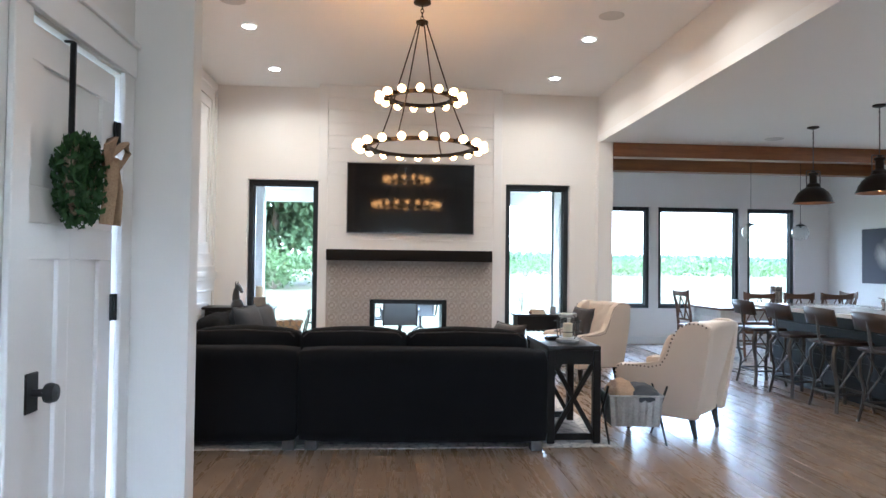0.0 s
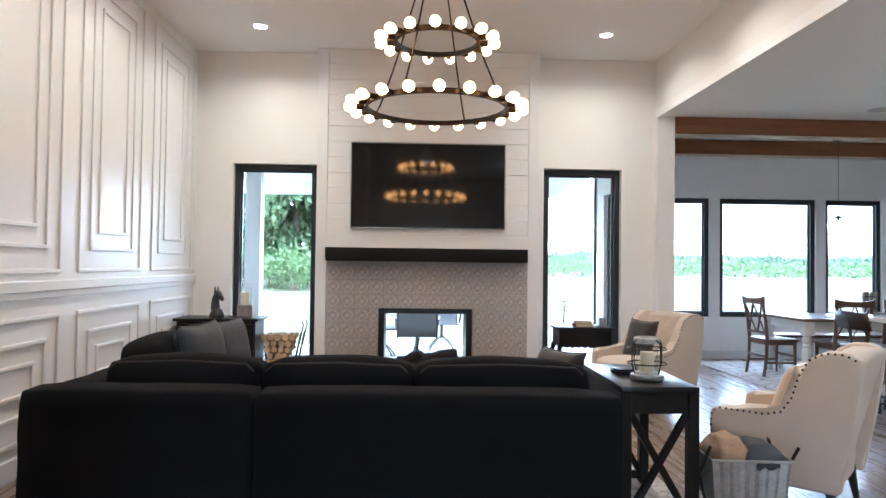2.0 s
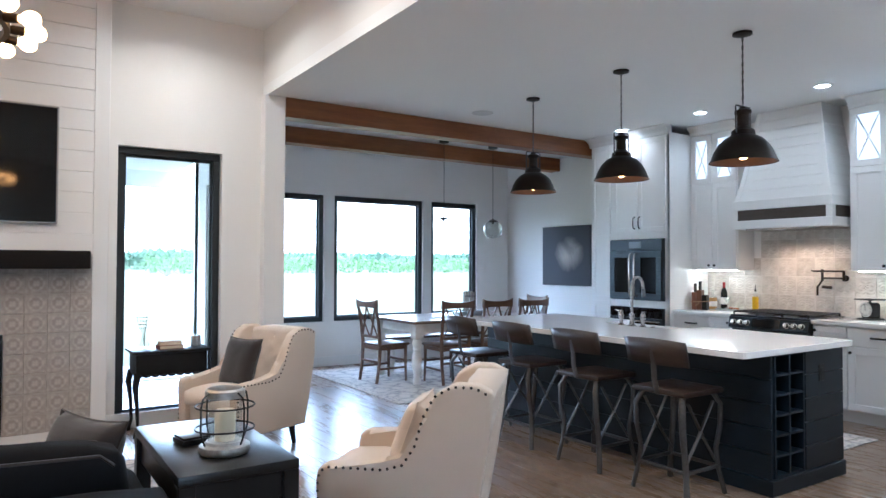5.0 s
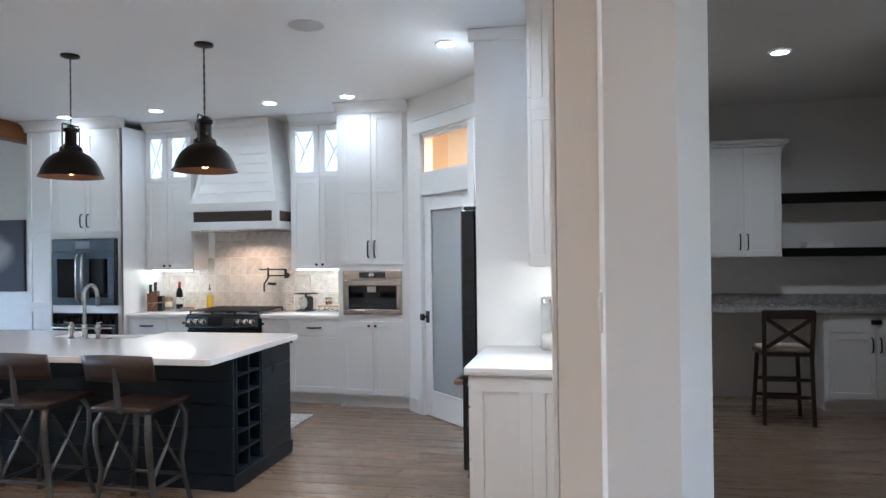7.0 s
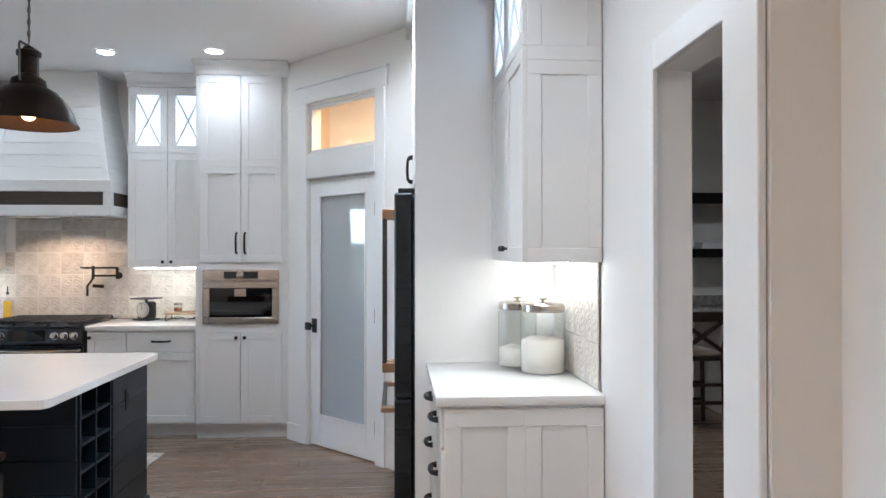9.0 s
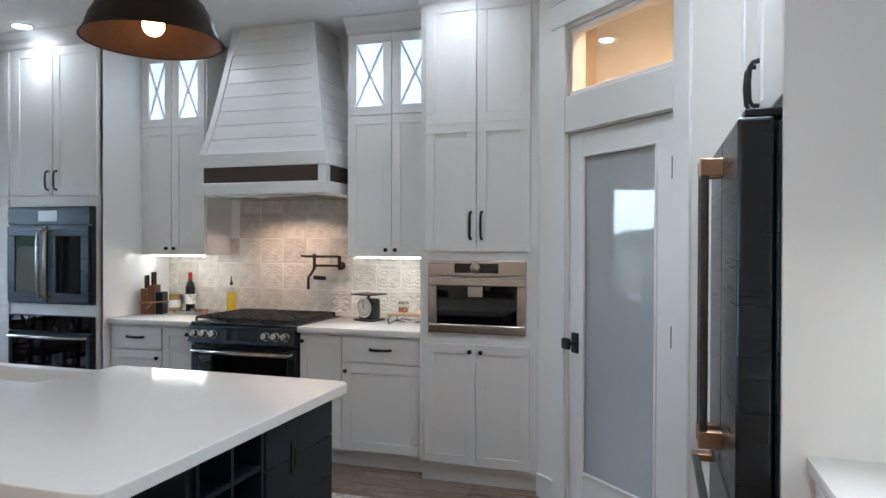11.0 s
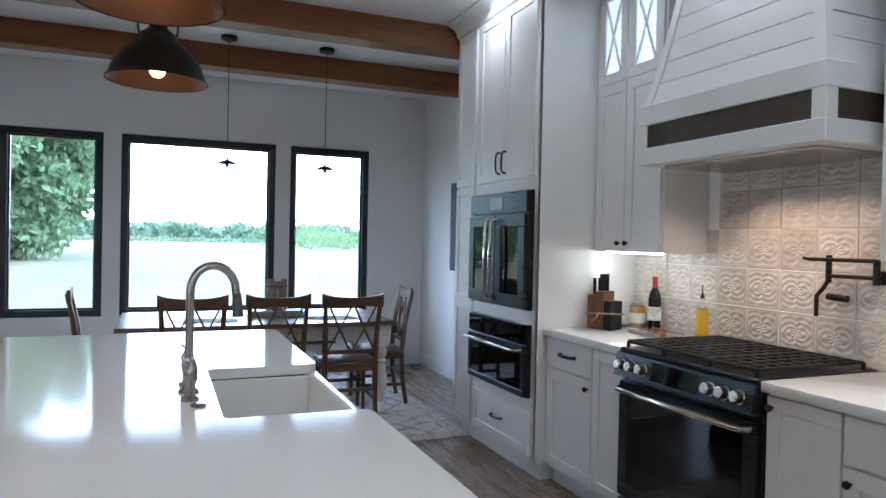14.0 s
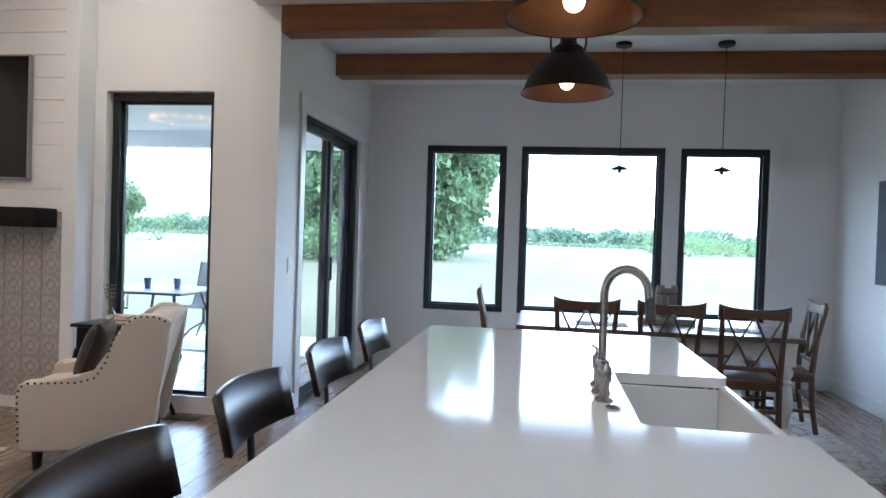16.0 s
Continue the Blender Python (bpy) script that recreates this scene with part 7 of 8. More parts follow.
def faucet():
    o = (5.176, 6.508, 0.916)
    top = thing("bridge_faucet", *o, "brushed nickel gooseneck faucet with side levers", "faucet")
    NICKEL = mat("brushed_nickel", (0.36, 0.335, 0.31), 0.24, 1.0, var=0.08, fine=50, bump=0.02)
    bm = bmesh.new()
    lathe(bm, [(0.0, 0.0), (0.032, 0.0), (0.032, 0.006), (0.022, 0.012), (0.018, 0.06), (0.024, 0.075), (0.024, 0.095), (0.016, 0.11), (0.0, 0.11)], 20)
    part("base", bm, NICKEL, top)
    bm = bmesh.new()
    pts = [(0, 0, 0.1), (0, 0, 0.3)] + [(0.07 - 0.07 * math.cos(a * math.pi / 10), 0, 0.325 + 0.08 * math.sin(a * math.pi / 10)) for a in range(0, 10)] + [(0.142, 0, 0.305)]
    sweep(bm, pts, 0.0135, 12)
    part("gooseneck", bm, NICKEL, top, "curved spout")
    bm = bmesh.new()
    sweep(bm, [(0.142, 0, 0.315), (0.144, 0, 0.3), (0.147, 0, 0.26), (0.148, 0, 0.238)], [0.014, 0.015, 0.0175, 0.0185], 14)
    part("spray_head", bm, GUNMETAL, top, "pull-down spray head")
    for s in (-1, 1):
        bm = bmesh.new()
        lathe(bm, [(0.0, 0.0), (0.028, 0.0), (0.028, 0.006), (0.016, 0.014), (0.015, 0.05), (0.022, 0.062), (0.022, 0.1), (0.013, 0.112), (0.012, 0.125), (0.0, 0.128)], 18, (0, s * 0.115, 0))
        tube(bm, (0, s * 0.115, 0.118), (-0.02, s * 0.165, 0.128), 0.006, 0.004, 8)
        part("side_lever", bm, NICKEL, top, "side lever post")
    bm = bmesh.new()
    lathe(bm, [(0.0, 0.0), (0.022, 0.0), (0.024, 0.003), (0.018, 0.008), (0.0, 0.009)], 18, (0.02, -0.2, 0))
    part("button", bm, NICKEL, top, "round air switch")


faucet()


def pendant(x, y, rim):
    drop = KC - rim
    top = thing("dome_pendant", x, y, KC, "bronze dome pendant lamp over the island, lit", "pendant lamp", "pendants over the island")
    bm = bmesh.new()
    lathe(bm, [(0.0, -0.002), (0.065, -0.002), (0.066, -0.016), (0.03, -0.028), (0.0, -0.03)], 22)
    part("canopy", bm, BRONZE, top)
    h = -drop
    bm = bmesh.new()
    k, z = 0, -0.03
    while z > h + 0.42:
        pts = [(0.008 * math.cos(a * math.pi / 4) * (1 if k % 2 else 0.3), 0.008 * math.cos(a * math.pi / 4) * (0.3 if k % 2 else 1), z - 0.018 + 0.018 * math.sin(a * math.pi / 4)) for a in range(8)]
        sweep(bm, pts, 0.003, 4, True)
        z -= 0.029
        k += 1
    tube(bm, (0, 0, -0.02), (0, 0, h + 0.36), 0.0025, None, 6)
    part("chain", bm, GUNMETAL, top, "thin hanging chain")
    bm = bmesh.new()
    sweep(bm, [(-0.075, 0, h + 0.2), (-0.085, 0, h + 0.24), (-0.085, 0, h + 0.38), (-0.078, 0, h + 0.388), (0.078, 0, h + 0.388), (0.085, 0, h + 0.38), (0.085, 0, h + 0.24), (0.075, 0, h + 0.2)], 0.006, 6)
    part("yoke", bm, GUNMETAL, top, "square metal yoke")
    bm = bmesh.new()
    lathe(bm, [(0.0, h + 0.385), (0.02, h + 0.385), (0.03, h + 0.37), (0.055, h + 0.36), (0.055, h + 0.34), (0.04, h + 0.33), (0.04, h + 0.25), (0.055, h + 0.235), (0.075, h + 0.22), (0.08, h + 0.19)], 24)
    part("cap", bm, BRONZE, top, "stepped cap")
    prof = [(0.075, 0.19), (0.122, 0.165), (0.163, 0.125), (0.194, 0.07), (0.209, 0.025), (0.222, 0.004), (0.225, 0.0)]
    bm = bmesh.new()
    lathe(bm, [(r, h + z) for r, z in prof], 36)
    shade = part("shade", bm, BRONZE, top, "dark bronze dome shade")
    bm = bmesh.new()
    lathe(bm, [(0.0, h + 0.186)] + [(r - 0.005, h + z - 0.002) for r, z in prof[:-1]], 36)
    part("shade_lining", bm, BRONZE_IN, shade, "coppery inside of the shade")
    bm = bmesh.new()
    bmesh.ops.create_uvsphere(bm, u_segments=14, v_segments=10, radius=0.036, matrix=Matrix.Translation((0, 0, h + 0.055)))
    part("bulb", bm, BULB, top, "lit bulb")


for x, y, z in ((5.06, 7.62, 2.125), (5.045, 6.5, 2.13), (5.035, 5.4, 2.135)):
    pendant(x, y, z)


def stool(x, y):
    """Counter stool; it faces +x before it is copied."""
    top = thing("counter_stool", x, y, 0, "dark wooden counter stool on bowed gunmetal legs", "stool", "counter stools at the island")
    bm = bmesh.new()
    box(bm, -0.2, 0.2, -0.2, 0.2, 0.625, 0.66, 0.012, 2)
    for v in bm.verts:
        if v.co.z > 0.65:
            v.co.z -= 0.012 * max(0, 1 - (v.co.x ** 2 + v.co.y ** 2) / 0.04)
    part("seat", bm, SEATWOOD, top, "dark wooden seat")
    bm = bmesh.new()
    n = 10
    A, B = [], []
    for j in range(3):
        for i in range(n + 1):
            u = 2 * i / n - 1
            z = 0.81 + 0.165 * j / 2
            xx = -0.235 + 0.035 * u * u - 0.02 * j
            A.append(bm.verts.new((xx, u * 0.228, z - (0.012 * u * u if j == 2 else 0)))), B.append(bm.verts.new((xx + 0.02, u * 0.228, z - (0.012 * u * u if j == 2 else 0))))
    w = n + 1
    for j in range(2):
        for i in range(n):
            k = j * w + i
            bm.faces.new((A[k], A[k + 1], A[k + w + 1], A[k + w])), bm.faces.new((B[k], B[k + w], B[k + w + 1], B[k + 1]))
    for i in range(n):
        bm.faces.new((A[i], B[i], B[i + 1], A[i + 1])), bm.faces.new((A[2 * w + i], A[2 * w + i + 1], B[2 * w + i + 1], B[2 * w + i]))
    for j in range(2):
        for e in (0, n):
            k = j * w + e
            bm.faces.new((A[k], A[k + w], B[k + w], B[k]))
    part("backrest", bm, SEATWOOD, top, "curved dark wooden back slat", "all")
    bm = bmesh.new()
    sweep(bm, [(-0.12, 0, 0.615), (-0.2, 0, 0.63), (-0.225, 0, 0.72), (-0.232, 0, 0.82), (-0.25, 0, 0.9)], 0.022, 8, False, 0.35)
    part("back_strap", bm, GUNMETAL, top, "flat steel back strap")
    for sx in (-1, 1):
        for sy in (-1, 1):
            bm = bmesh.new()
            sweep(bm, [(sx * 0.15, sy * 0.15, 0.622), (sx * 0.19, sy * 0.175, 0.55), (sx * 0.185, sy * 0.175, 0.42), (sx * 0.155, sy * 0.165, 0.28), (sx * 0.16, sy * 0.18, 0.15), (sx * 0.185, sy * 0.205, 0.002)], [0.02, 0.022, 0.021, 0.019, 0.019, 0.019], 8, False, 0.75)
            part("leg", bm, GUNMETAL, top, "bowed steel leg")
    for sx in (-1, 1):
        bm = bmesh.new()
        bar(bm, (sx * 0.16, -0.175, 0.17), (sx * 0.16, 0.175, 0.17), 0.02, 0.02, 0.003)
        part("stretcher", bm, GUNMETAL, top, "", False)
    for sy in (-1, 1):
        bm = bmesh.new()
        bar(bm, (-0.16, sy * 0.178, 0.17), (0.16, sy * 0.178, 0.17), 0.02, 0.02, 0.003)
        part("stretcher", bm, GUNMETAL, top, "", False)
        bm = bmesh.new()
        sweep(bm, [(-0.155, sy * 0.165, 0.2), (-0.03, sy * 0.168, 0.36), (0.12, sy * 0.17, 0.58)], 0.0125, 8, False, 0.5)
        sweep(bm, [(0.155, sy * 0.16, 0.2), (0.03, sy * 0.163, 0.36), (-0.12, sy * 0.165, 0.58)], 0.0125, 8, False, 0.5)
        part("cross_brace", bm, GUNMETAL, top, "crossed brace")
    bm = bmesh.new()
    lathe(bm, [(0.0, 0.56), (0.02, 0.56), (0.022, 0.6), (0.06, 0.612), (0.1, 0.622), (0.0, 0.624)], 16)
    part("swivel_plate", bm, GUNMETAL, top)
    return top


first = stool(4.37, 5.44)
for y in (6.14, 6.84, 7.54):
    copy_thing(first, pose(4.37, y, 0))


# ---- things on the counters ----
def knife_block():
    top = thing("knife_block", 7.52, 7.52, 0.916, "brown wooden knife block tied with twine", "knife block", rz=20)
    W1, W2 = wood("knife_block_wood", (0.2, 0.08, 0.04), (0.1, 0.04, 0.02), 0.45, "Z", 3), BLACKWOOD
    for i, (a, b, h, mt) in enumerate(((-0.09, -0.04, 0.2, W1), (-0.038, 0.02, 0.225, W1), (0.022, 0.075, 0.17, W2))):
        bm = bmesh.new()
        box(bm, -0.06, 0.06, -b, -a, 0.001, h, 0.004, 1)
        part("block", bm, mt, top, "wooden slab")
    for x, y, h in ((-0.02, 0.065, 0.2), (0.03, 0.065, 0.2), (-0.03, 0.01, 0.225), (0.0, 0.01, 0.225), (0.03, 0.01, 0.225)):
        bm = bmesh.new()
        box(bm, x - 0.009, x + 0.009, y - 0.008, y + 0.008, h, h + 0.1, 0.004, 2)
        part("knife_handle", bm, HARDWARE, top, "black knife handle")
    bm = bmesh.new()
    sweep(bm, [(-0.065, -0.08, 0.1), (0.065, -0.08, 0.09), (0.065, 0.095, 0.1), (-0.065, 0.095, 0.09)], 0.006, 6, True)
    sweep(bm, [(-0.065, 0.0, 0.1), (-0.085, 0.01, 0.07), (-0.08, 0.04, 0.05)], 0.005, 6)
    part("twine", bm, BURLAP, top, "tied twine")


knife_block()


def bottle(name, x, y, z, prof, material, label, cap=None, capmat=None, paper=None):
    top = thing(name, x, y, z, label, "bottle", "bottles by the range")
    bm = bmesh.new()
    lathe(bm, prof, 20)
    part("bottle", bm, material, top)
    if cap:
        bm = bmesh.new()
        lathe(bm, cap, 14)
        part("stopper", bm, capmat, top)
    if paper:
        bm = bmesh.new()
        lathe(bm, [(paper[0], paper[1]), (paper[0], paper[2])], 20)
        part("paper_label", bm, TABLEWHITE, top, "plain pale label")


WINE = mat("dark_bottle_glass", (0.006, 0.008, 0.006), 0.08, bump=0, rough_var=0.02)
OIL = mat("yellow_olive_oil", (0.62, 0.42, 0.02), 0.12, var=0.05, bump=0)
AMBER = mat("amber_liquor", (0.42, 0.26, 0.1), 0.15, var=0.1, bump=0)
bottle("wine_bottle", 7.78, 7.4, 0.916, [(0.0, 0.001), (0.036, 0.001), (0.037, 0.19), (0.028, 0.225), (0.015, 0.25), (0.014, 0.3)], WINE, "dark wine bottle with a red capsule",
       [(0.0155, 0.25), (0.0158, 0.315), (0.0, 0.317)], mat("red_capsule", (0.32, 0.02, 0.02), 0.35, bump=0), (0.0376, 0.06, 0.14))
bottle("oil_bottle", 7.76, 7.0, 0.916, [(0.0, 0.001), (0.032, 0.001), (0.033, 0.15), (0.03, 0.165)], OIL, "square bottle of yellow olive oil", [(0.03, 0.165), (0.014, 0.2), (0.01, 0.23)], CLEAR)
bm = bmesh.new()
lathe(bm, [(0.0, 0.222), (0.0115, 0.222), (0.0115, 0.24), (0.005, 0.25), (0.004, 0.295), (0.0, 0.296)], 12)
part("pourer", bm, HARDWARE, bpy.data.objects["oil_bottle"], "black pouring spout")
bottle("liquor_bottle", 7.77, 7.54, 0.916, [(0.0, 0.001), (0.045, 0.001), (0.047, 0.1), (0.045, 0.13)], AMBER, "round glass liquor bottle with a stopper", [(0.045, 0.13), (0.018, 0.165), (0.016, 0.2), (0.024, 0.205), (0.024, 0.225), (0.0, 0.226)], CLEAR, (0.0478, 0.03, 0.09))
tr = thing("serving_tray", 7.65, 7.22, 0.916, "small grey metal tray with copper measures", "tray")
bm = bmesh.new()
box(bm, -0.09, 0.09, -0.12, 0.14, 0.001, 0.008, 0.003, 1)
frame_bars(bm, -0.09, 0.09, 0.008, 0.009, -0.12, 0.14, 0.0004, "x", 0)
box(bm, -0.09, -0.084, -0.12, 0.14, 0.008, 0.024), box(bm, 0.084, 0.09, -0.12, 0.14, 0.008, 0.024)
part("tray", bm, GALV, tr, "", False)
COPPER = mat("copper_cup", (0.65, 0.3, 0.17), 0.25, 1.0, bump=0.01)
for k, (yy, r) in enumerate(((-0.09, 0.03), (-0.03, 0.026))):
    cup = thing("measuring_cup", 7.6, 7.22 + yy, 0.925, "small copper measuring cup on the tray", "measuring cup", "copper measuring cups")
    bm = bmesh.new()
    lathe(bm, [(0.0, 0.0), (r * 0.9, 0.0), (r, 0.03), (r * 0.94, 0.03), (r * 0.86, 0.004), (0.0, 0.004)], 18)
    part("cup", bm, COPPER, cup)
    bm = bmesh.new()
    bar(bm, (-r, 0, 0.026), (-r - 0.07, -0.01, 0.028), 0.01, 0.004, 0.001)
    part("handle", bm, COPPER, cup)


glass_cup = thing("cocktail_glass", 7.69, 7.3, 0.9245, "small stemmed cocktail glass on the tray", "glass")
bm = bmesh.new()
lathe(bm, [(0.0, 0.001), (0.032, 0.001), (0.03, 0.004), (0.004, 0.008), (0.0035, 0.075), (0.006, 0.082), (0.042, 0.135), (0.041, 0.136), (0.005, 0.085), (0.0, 0.084)], 20)
part("glass", bm, CLEAR, glass_cup).visible_shadow = False


def kitchen_scale():
    top = thing("kitchen_scale", 7.64, 5.77, 0.916, "antique dark metal kitchen scale with a round dial", "kitchen scale", rz=-20)
    bm = bmesh.new()
    box(bm, -0.07, 0.08, -0.085, 0.085, 0.001, 0.014, 0.004, 1)
    box(bm, -0.045, 0.06, -0.065, 0.065, 0.014, 0.16, 0.02, 3)
    part("body", bm, IRON, top)
    bm = bmesh.new()
    lathe(bm, [(0.0, 0.0), (0.068, 0.0), (0.07, 0.006), (0.066, 0.01), (0.062, 0.004), (0.0, 0.004)], 30)
    bmesh.ops.transform(bm, matrix=Matrix.Translation((-0.047, 0, 0.095)) @ pose(0, 0, 0, 0, -90, 0), verts=bm.verts)
    part("dial", bm, mat("pale_dial_enamel", (0.55, 0.54, 0.5), 0.4, var=0.15, scale=20, bump=0.02), top, "pale round dial")
    bm = bmesh.new()
    bar(bm, (-0.056, 0, 0.09), (-0.056, 0.004, 0.15), 0.005, 0.002, 0.0005)
    for k in range(24):
        a = k * math.pi / 12
        bar(bm, (-0.0525, 0.05 * math.sin(a), 0.095 + 0.05 * math.cos(a)), (-0.0525, 0.058 * math.sin(a), 0.095 + 0.058 * math.cos(a)), 0.003, 0.002, 0)
    part("needle_and_marks", bm, HARDWARE, top, "black needle and tick marks")
    bm = bmesh.new()
    tube(bm, (0, 0, 0.16), (0, 0, 0.185), 0.012)
    box(bm, -0.09, 0.09, -0.1, 0.1, 0.185, 0.195, 0.004, 1)
    part("weighing_plate", bm, IRON, top, "flat weighing plate")


kitchen_scale()
rk = thing("counter_riser", 7.55, 5.4, 0.916, "small wooden riser on scrolled iron feet", "riser")
bm = bmesh.new()
box(bm, -0.09, 0.09, -0.16, 0.16, 0.06, 0.078, 0.004, 1)
part("board", bm, mat("pale_riser_wood", (0.42, 0.3, 0.19), 0.6, var=0.2, scale=6, fine=40, bump=0.1), rk)
for sy in (-1, 1):
    bm = bmesh.new()
    for sx in (-1, 1):
        sweep(bm, [(sx * 0.07, sy * 0.14, 0.06), (sx * 0.085, sy * 0.15, 0.03), (sx * 0.075, sy * 0.15, 0.004), (sx * 0.05, sy * 0.14, 0.012), (sx * 0.05, sy * 0.1, 0.03), (sx * 0.06, sy * 0.04, 0.02)], 0.004, 6)
    part("iron_foot", bm, IRON, rk, "scrolled iron foot")
j = thing("spice_jar", 7.55, 5.47, 0.995, "small copper-lidded glass jar on the riser", "jar")
bm = bmesh.new()
lathe(bm, [(0.0, 0.0), (0.035, 0.0), (0.036, 0.06)], 18)
part("jar", bm, CLEAR, j).visible_shadow = False
bm = bmesh.new()
lathe(bm, [(0.0, 0.003), (0.033, 0.003), (0.033, 0.035), (0.0, 0.036)], 16)
part("contents", bm, COPPER, j, "copper-coloured contents")
bm = bmesh.new()
lathe(bm, [(0.037, 0.058), (0.037, 0.075), (0.0, 0.08)], 18)
part("lid", bm, STEEL, j)
c = thing("utensil_crock", 7.6, 5.29, 0.995, "glass jar of wooden utensils on the riser", "utensil jar")
bm = bmesh.new()
lathe(bm, [(0.0, 0.0), (0.035, 0.0), (0.04, 0.13)], 18)
part("jar", bm, CLEAR, c).visible_shadow = False
rng = random.Random(2)
for k in range(5):
    bm = bmesh.new()
    a = rng.uniform(0, 6.28)
    tube(bm, (0.01 * math.cos(a), 0.01 * math.sin(a), 0.004), (0.035 * math.cos(a), 0.035 * math.sin(a), rng.uniform(0.17, 0.23)), 0.005, 0.009, 8)
    part("utensil", bm, LOGEND, c, "pale wooden utensil")


# ---- desk nook ----
def nook():
    o = (7.6, 0.3, 0)
    top = thing("desk_cabinet", *o, "white desk cabinet with a drawer in the nook", "cabinet")
    panel_part("body", top, o, CABINET, lambda bm: box(bm, 7.62, 8.198, -0.27, 0.59, 0.1, 0.93))
    panel_part("toe_kick", top, o, CABINET, lambda bm: box(bm, 7.66, 8.198, -0.26, 0.58, 0.001, 0.1))
    d = panel_part("drawer", top, o, CABINET, lambda bm: box(bm, 7.6, 7.62, -0.24, 0.55, 0.75, 0.92, 0.003, 1))
    panel_part("cup_pull", d, o, HARDWARE, lambda bm: box(bm, 7.575, 7.6, 0.11, 0.2, 0.825, 0.87, 0.008, 2), "black cup pull")
    for a, b, k in ((-0.24, 0.152, 0.12), (0.158, 0.55, 0.19)):
        d = panel_part("door", top, o, CABINET, lambda bm: shaker(bm, a, b, 0.13, 0.74, 7.62, "x", -1, 0.06))
        pull(d, o, (7.6, k, 0.57), (7.6, k, 0.7), (-0.028, 0, 0))
    GRANITE = mat("grey_speckled_granite", (0.34, 0.33, 0.32), 0.25, var=0.45, scale=25, fine=140, bump=0.02)
    t = thing("nook_desk", 7.88, 0.3, 0.932, "grey speckled stone desk built into the nook", "desk")
    bm = bmesh.new()
    box(bm, -0.32, 0.316, -0.8, 1.3, 0, 0.04, 0.004, 2)
    part("slab", bm, GRANITE, t)
    bm = bmesh.new()
    box(bm, 0.29, 0.316, -0.8, 1.3, 0.04, 0.14, 0.003, 1)
    part("upstand", bm, GRANITE, t)
    o = (7.75, 1.2, 1.45)
    top = thing("upper_cabinet", *o, "white upper cabinet in the desk nook", "cabinet")
    panel_part("body", top, o, CABINET, lambda bm: box(bm, 7.77, 8.198, 0.9, 1.6, 1.455, 2.53))
    for a, b, k in ((0.91, 1.245, 1.215), (1.255, 1.59, 1.285)):
        d = panel_part("door", top, o, CABINET, lambda bm: shaker(bm, a, b, 1.46, 2.52, 7.77, "x", -1, 0.06))
        pull(d, o, (7.75, k, 1.53), (7.75, k, 1.68), (-0.028, 0, 0))
    panel_part("crown", top, o, CABINET, lambda bm: (box(bm, 7.73, 8.198, 0.87, 1.62, 2.53, 2.56, 0.004, 1), box(bm, 7.7, 8.198, 0.84, 1.65, 2.56, 2.59, 0.004, 1)), "stepped crown")
    for z in (1.455, 1.995):
        s = thing("floating_shelf", 8.0, 0.2, z, "thick dark wooden floating shelf in the nook", "shelf", "floating shelves in the nook")
        bm = bmesh.new()
        box(bm, -0.12, 0.198, -1.0, 0.69, 0, 0.085, 0.004, 1)
        part("board", bm, MANTEL, s, "", False)
    f = thing("paper_stack", 7.98, 0.53, 1.542, "small stack of white papers on the shelf", "papers")
    for k in range(3):
        bm = bmesh.new()
        box(bm, -0.09 + 0.004 * k, 0.09, -0.12, 0.12 - 0.006 * k, 0.001 + 0.02 * k, 0.02 + 0.02 * k, 0.002, 1)
        part("bundle", bm, TRIM, f)
    # cross-back counter chair
    c = thing("nook_stool", 7.22, 1.06, 0, "brown wooden cross-back stool with a pale cushion", "stool", rz=90)
    for sx in (-1, 1):
        bm = bmesh.new()
        sweep(bm, [(sx * 0.2, 0.2, 0.002), (sx * 0.19, 0.18, 0.6), (sx * 0.2, 0.22, 1.0)], 0.019, 8)
        part("back_post", bm, SEATWOOD, c)
        bm = bmesh.new()
        sweep(bm, [(sx * 0.2, -0.2, 0.002), (sx * 0.17, -0.16, 0.6)], 0.019, 8)
        part("front_leg", bm, SEATWOOD, c)
    bm = bmesh.new()
    box(bm, -0.21, 0.21, -0.2, 0.2, 0.6, 0.63, 0.01, 2)
    part("seat", bm, SEATWOOD, c)
    bm = bmesh.new()
    cushion(bm, -0.19, 0.19, -0.18, 0.17, 0.631, 0.675, 0.012, 6, None, 0.02)
    part("seat_cushion", bm, CREAM, c, "pale seat cushion", "all")
    bm = bmesh.new()
    bar(bm, (-0.21, 0.22, 0.97), (0.21, 0.22, 0.97), 0.02, 0.08, 0.006)
    part("top_rail", bm, SEATWOOD, c)
    bm = bmesh.new()
    bar(bm, (-0.18, 0.2, 0.68), (0.18, 0.214, 0.93), 0.02, 0.035, 0.003), bar(bm, (0.18, 0.203, 0.68), (-0.18, 0.217, 0.93), 0.02, 0.035, 0.003)
    part("cross_back", bm, SEATWOOD, c)
    for z in (0.2, 0.35):
        bm = bmesh.new()
        bar(bm, (-0.19, -0.19 + z * 0.03, z), (0.19, -0.19 + z * 0.03, z), 0.02, 0.03), bar(bm, (-0.19, 0.19, z + 0.05), (0.19, 0.19, z + 0.05), 0.02, 0.03)
        part("stretcher", bm, SEATWOOD, c)


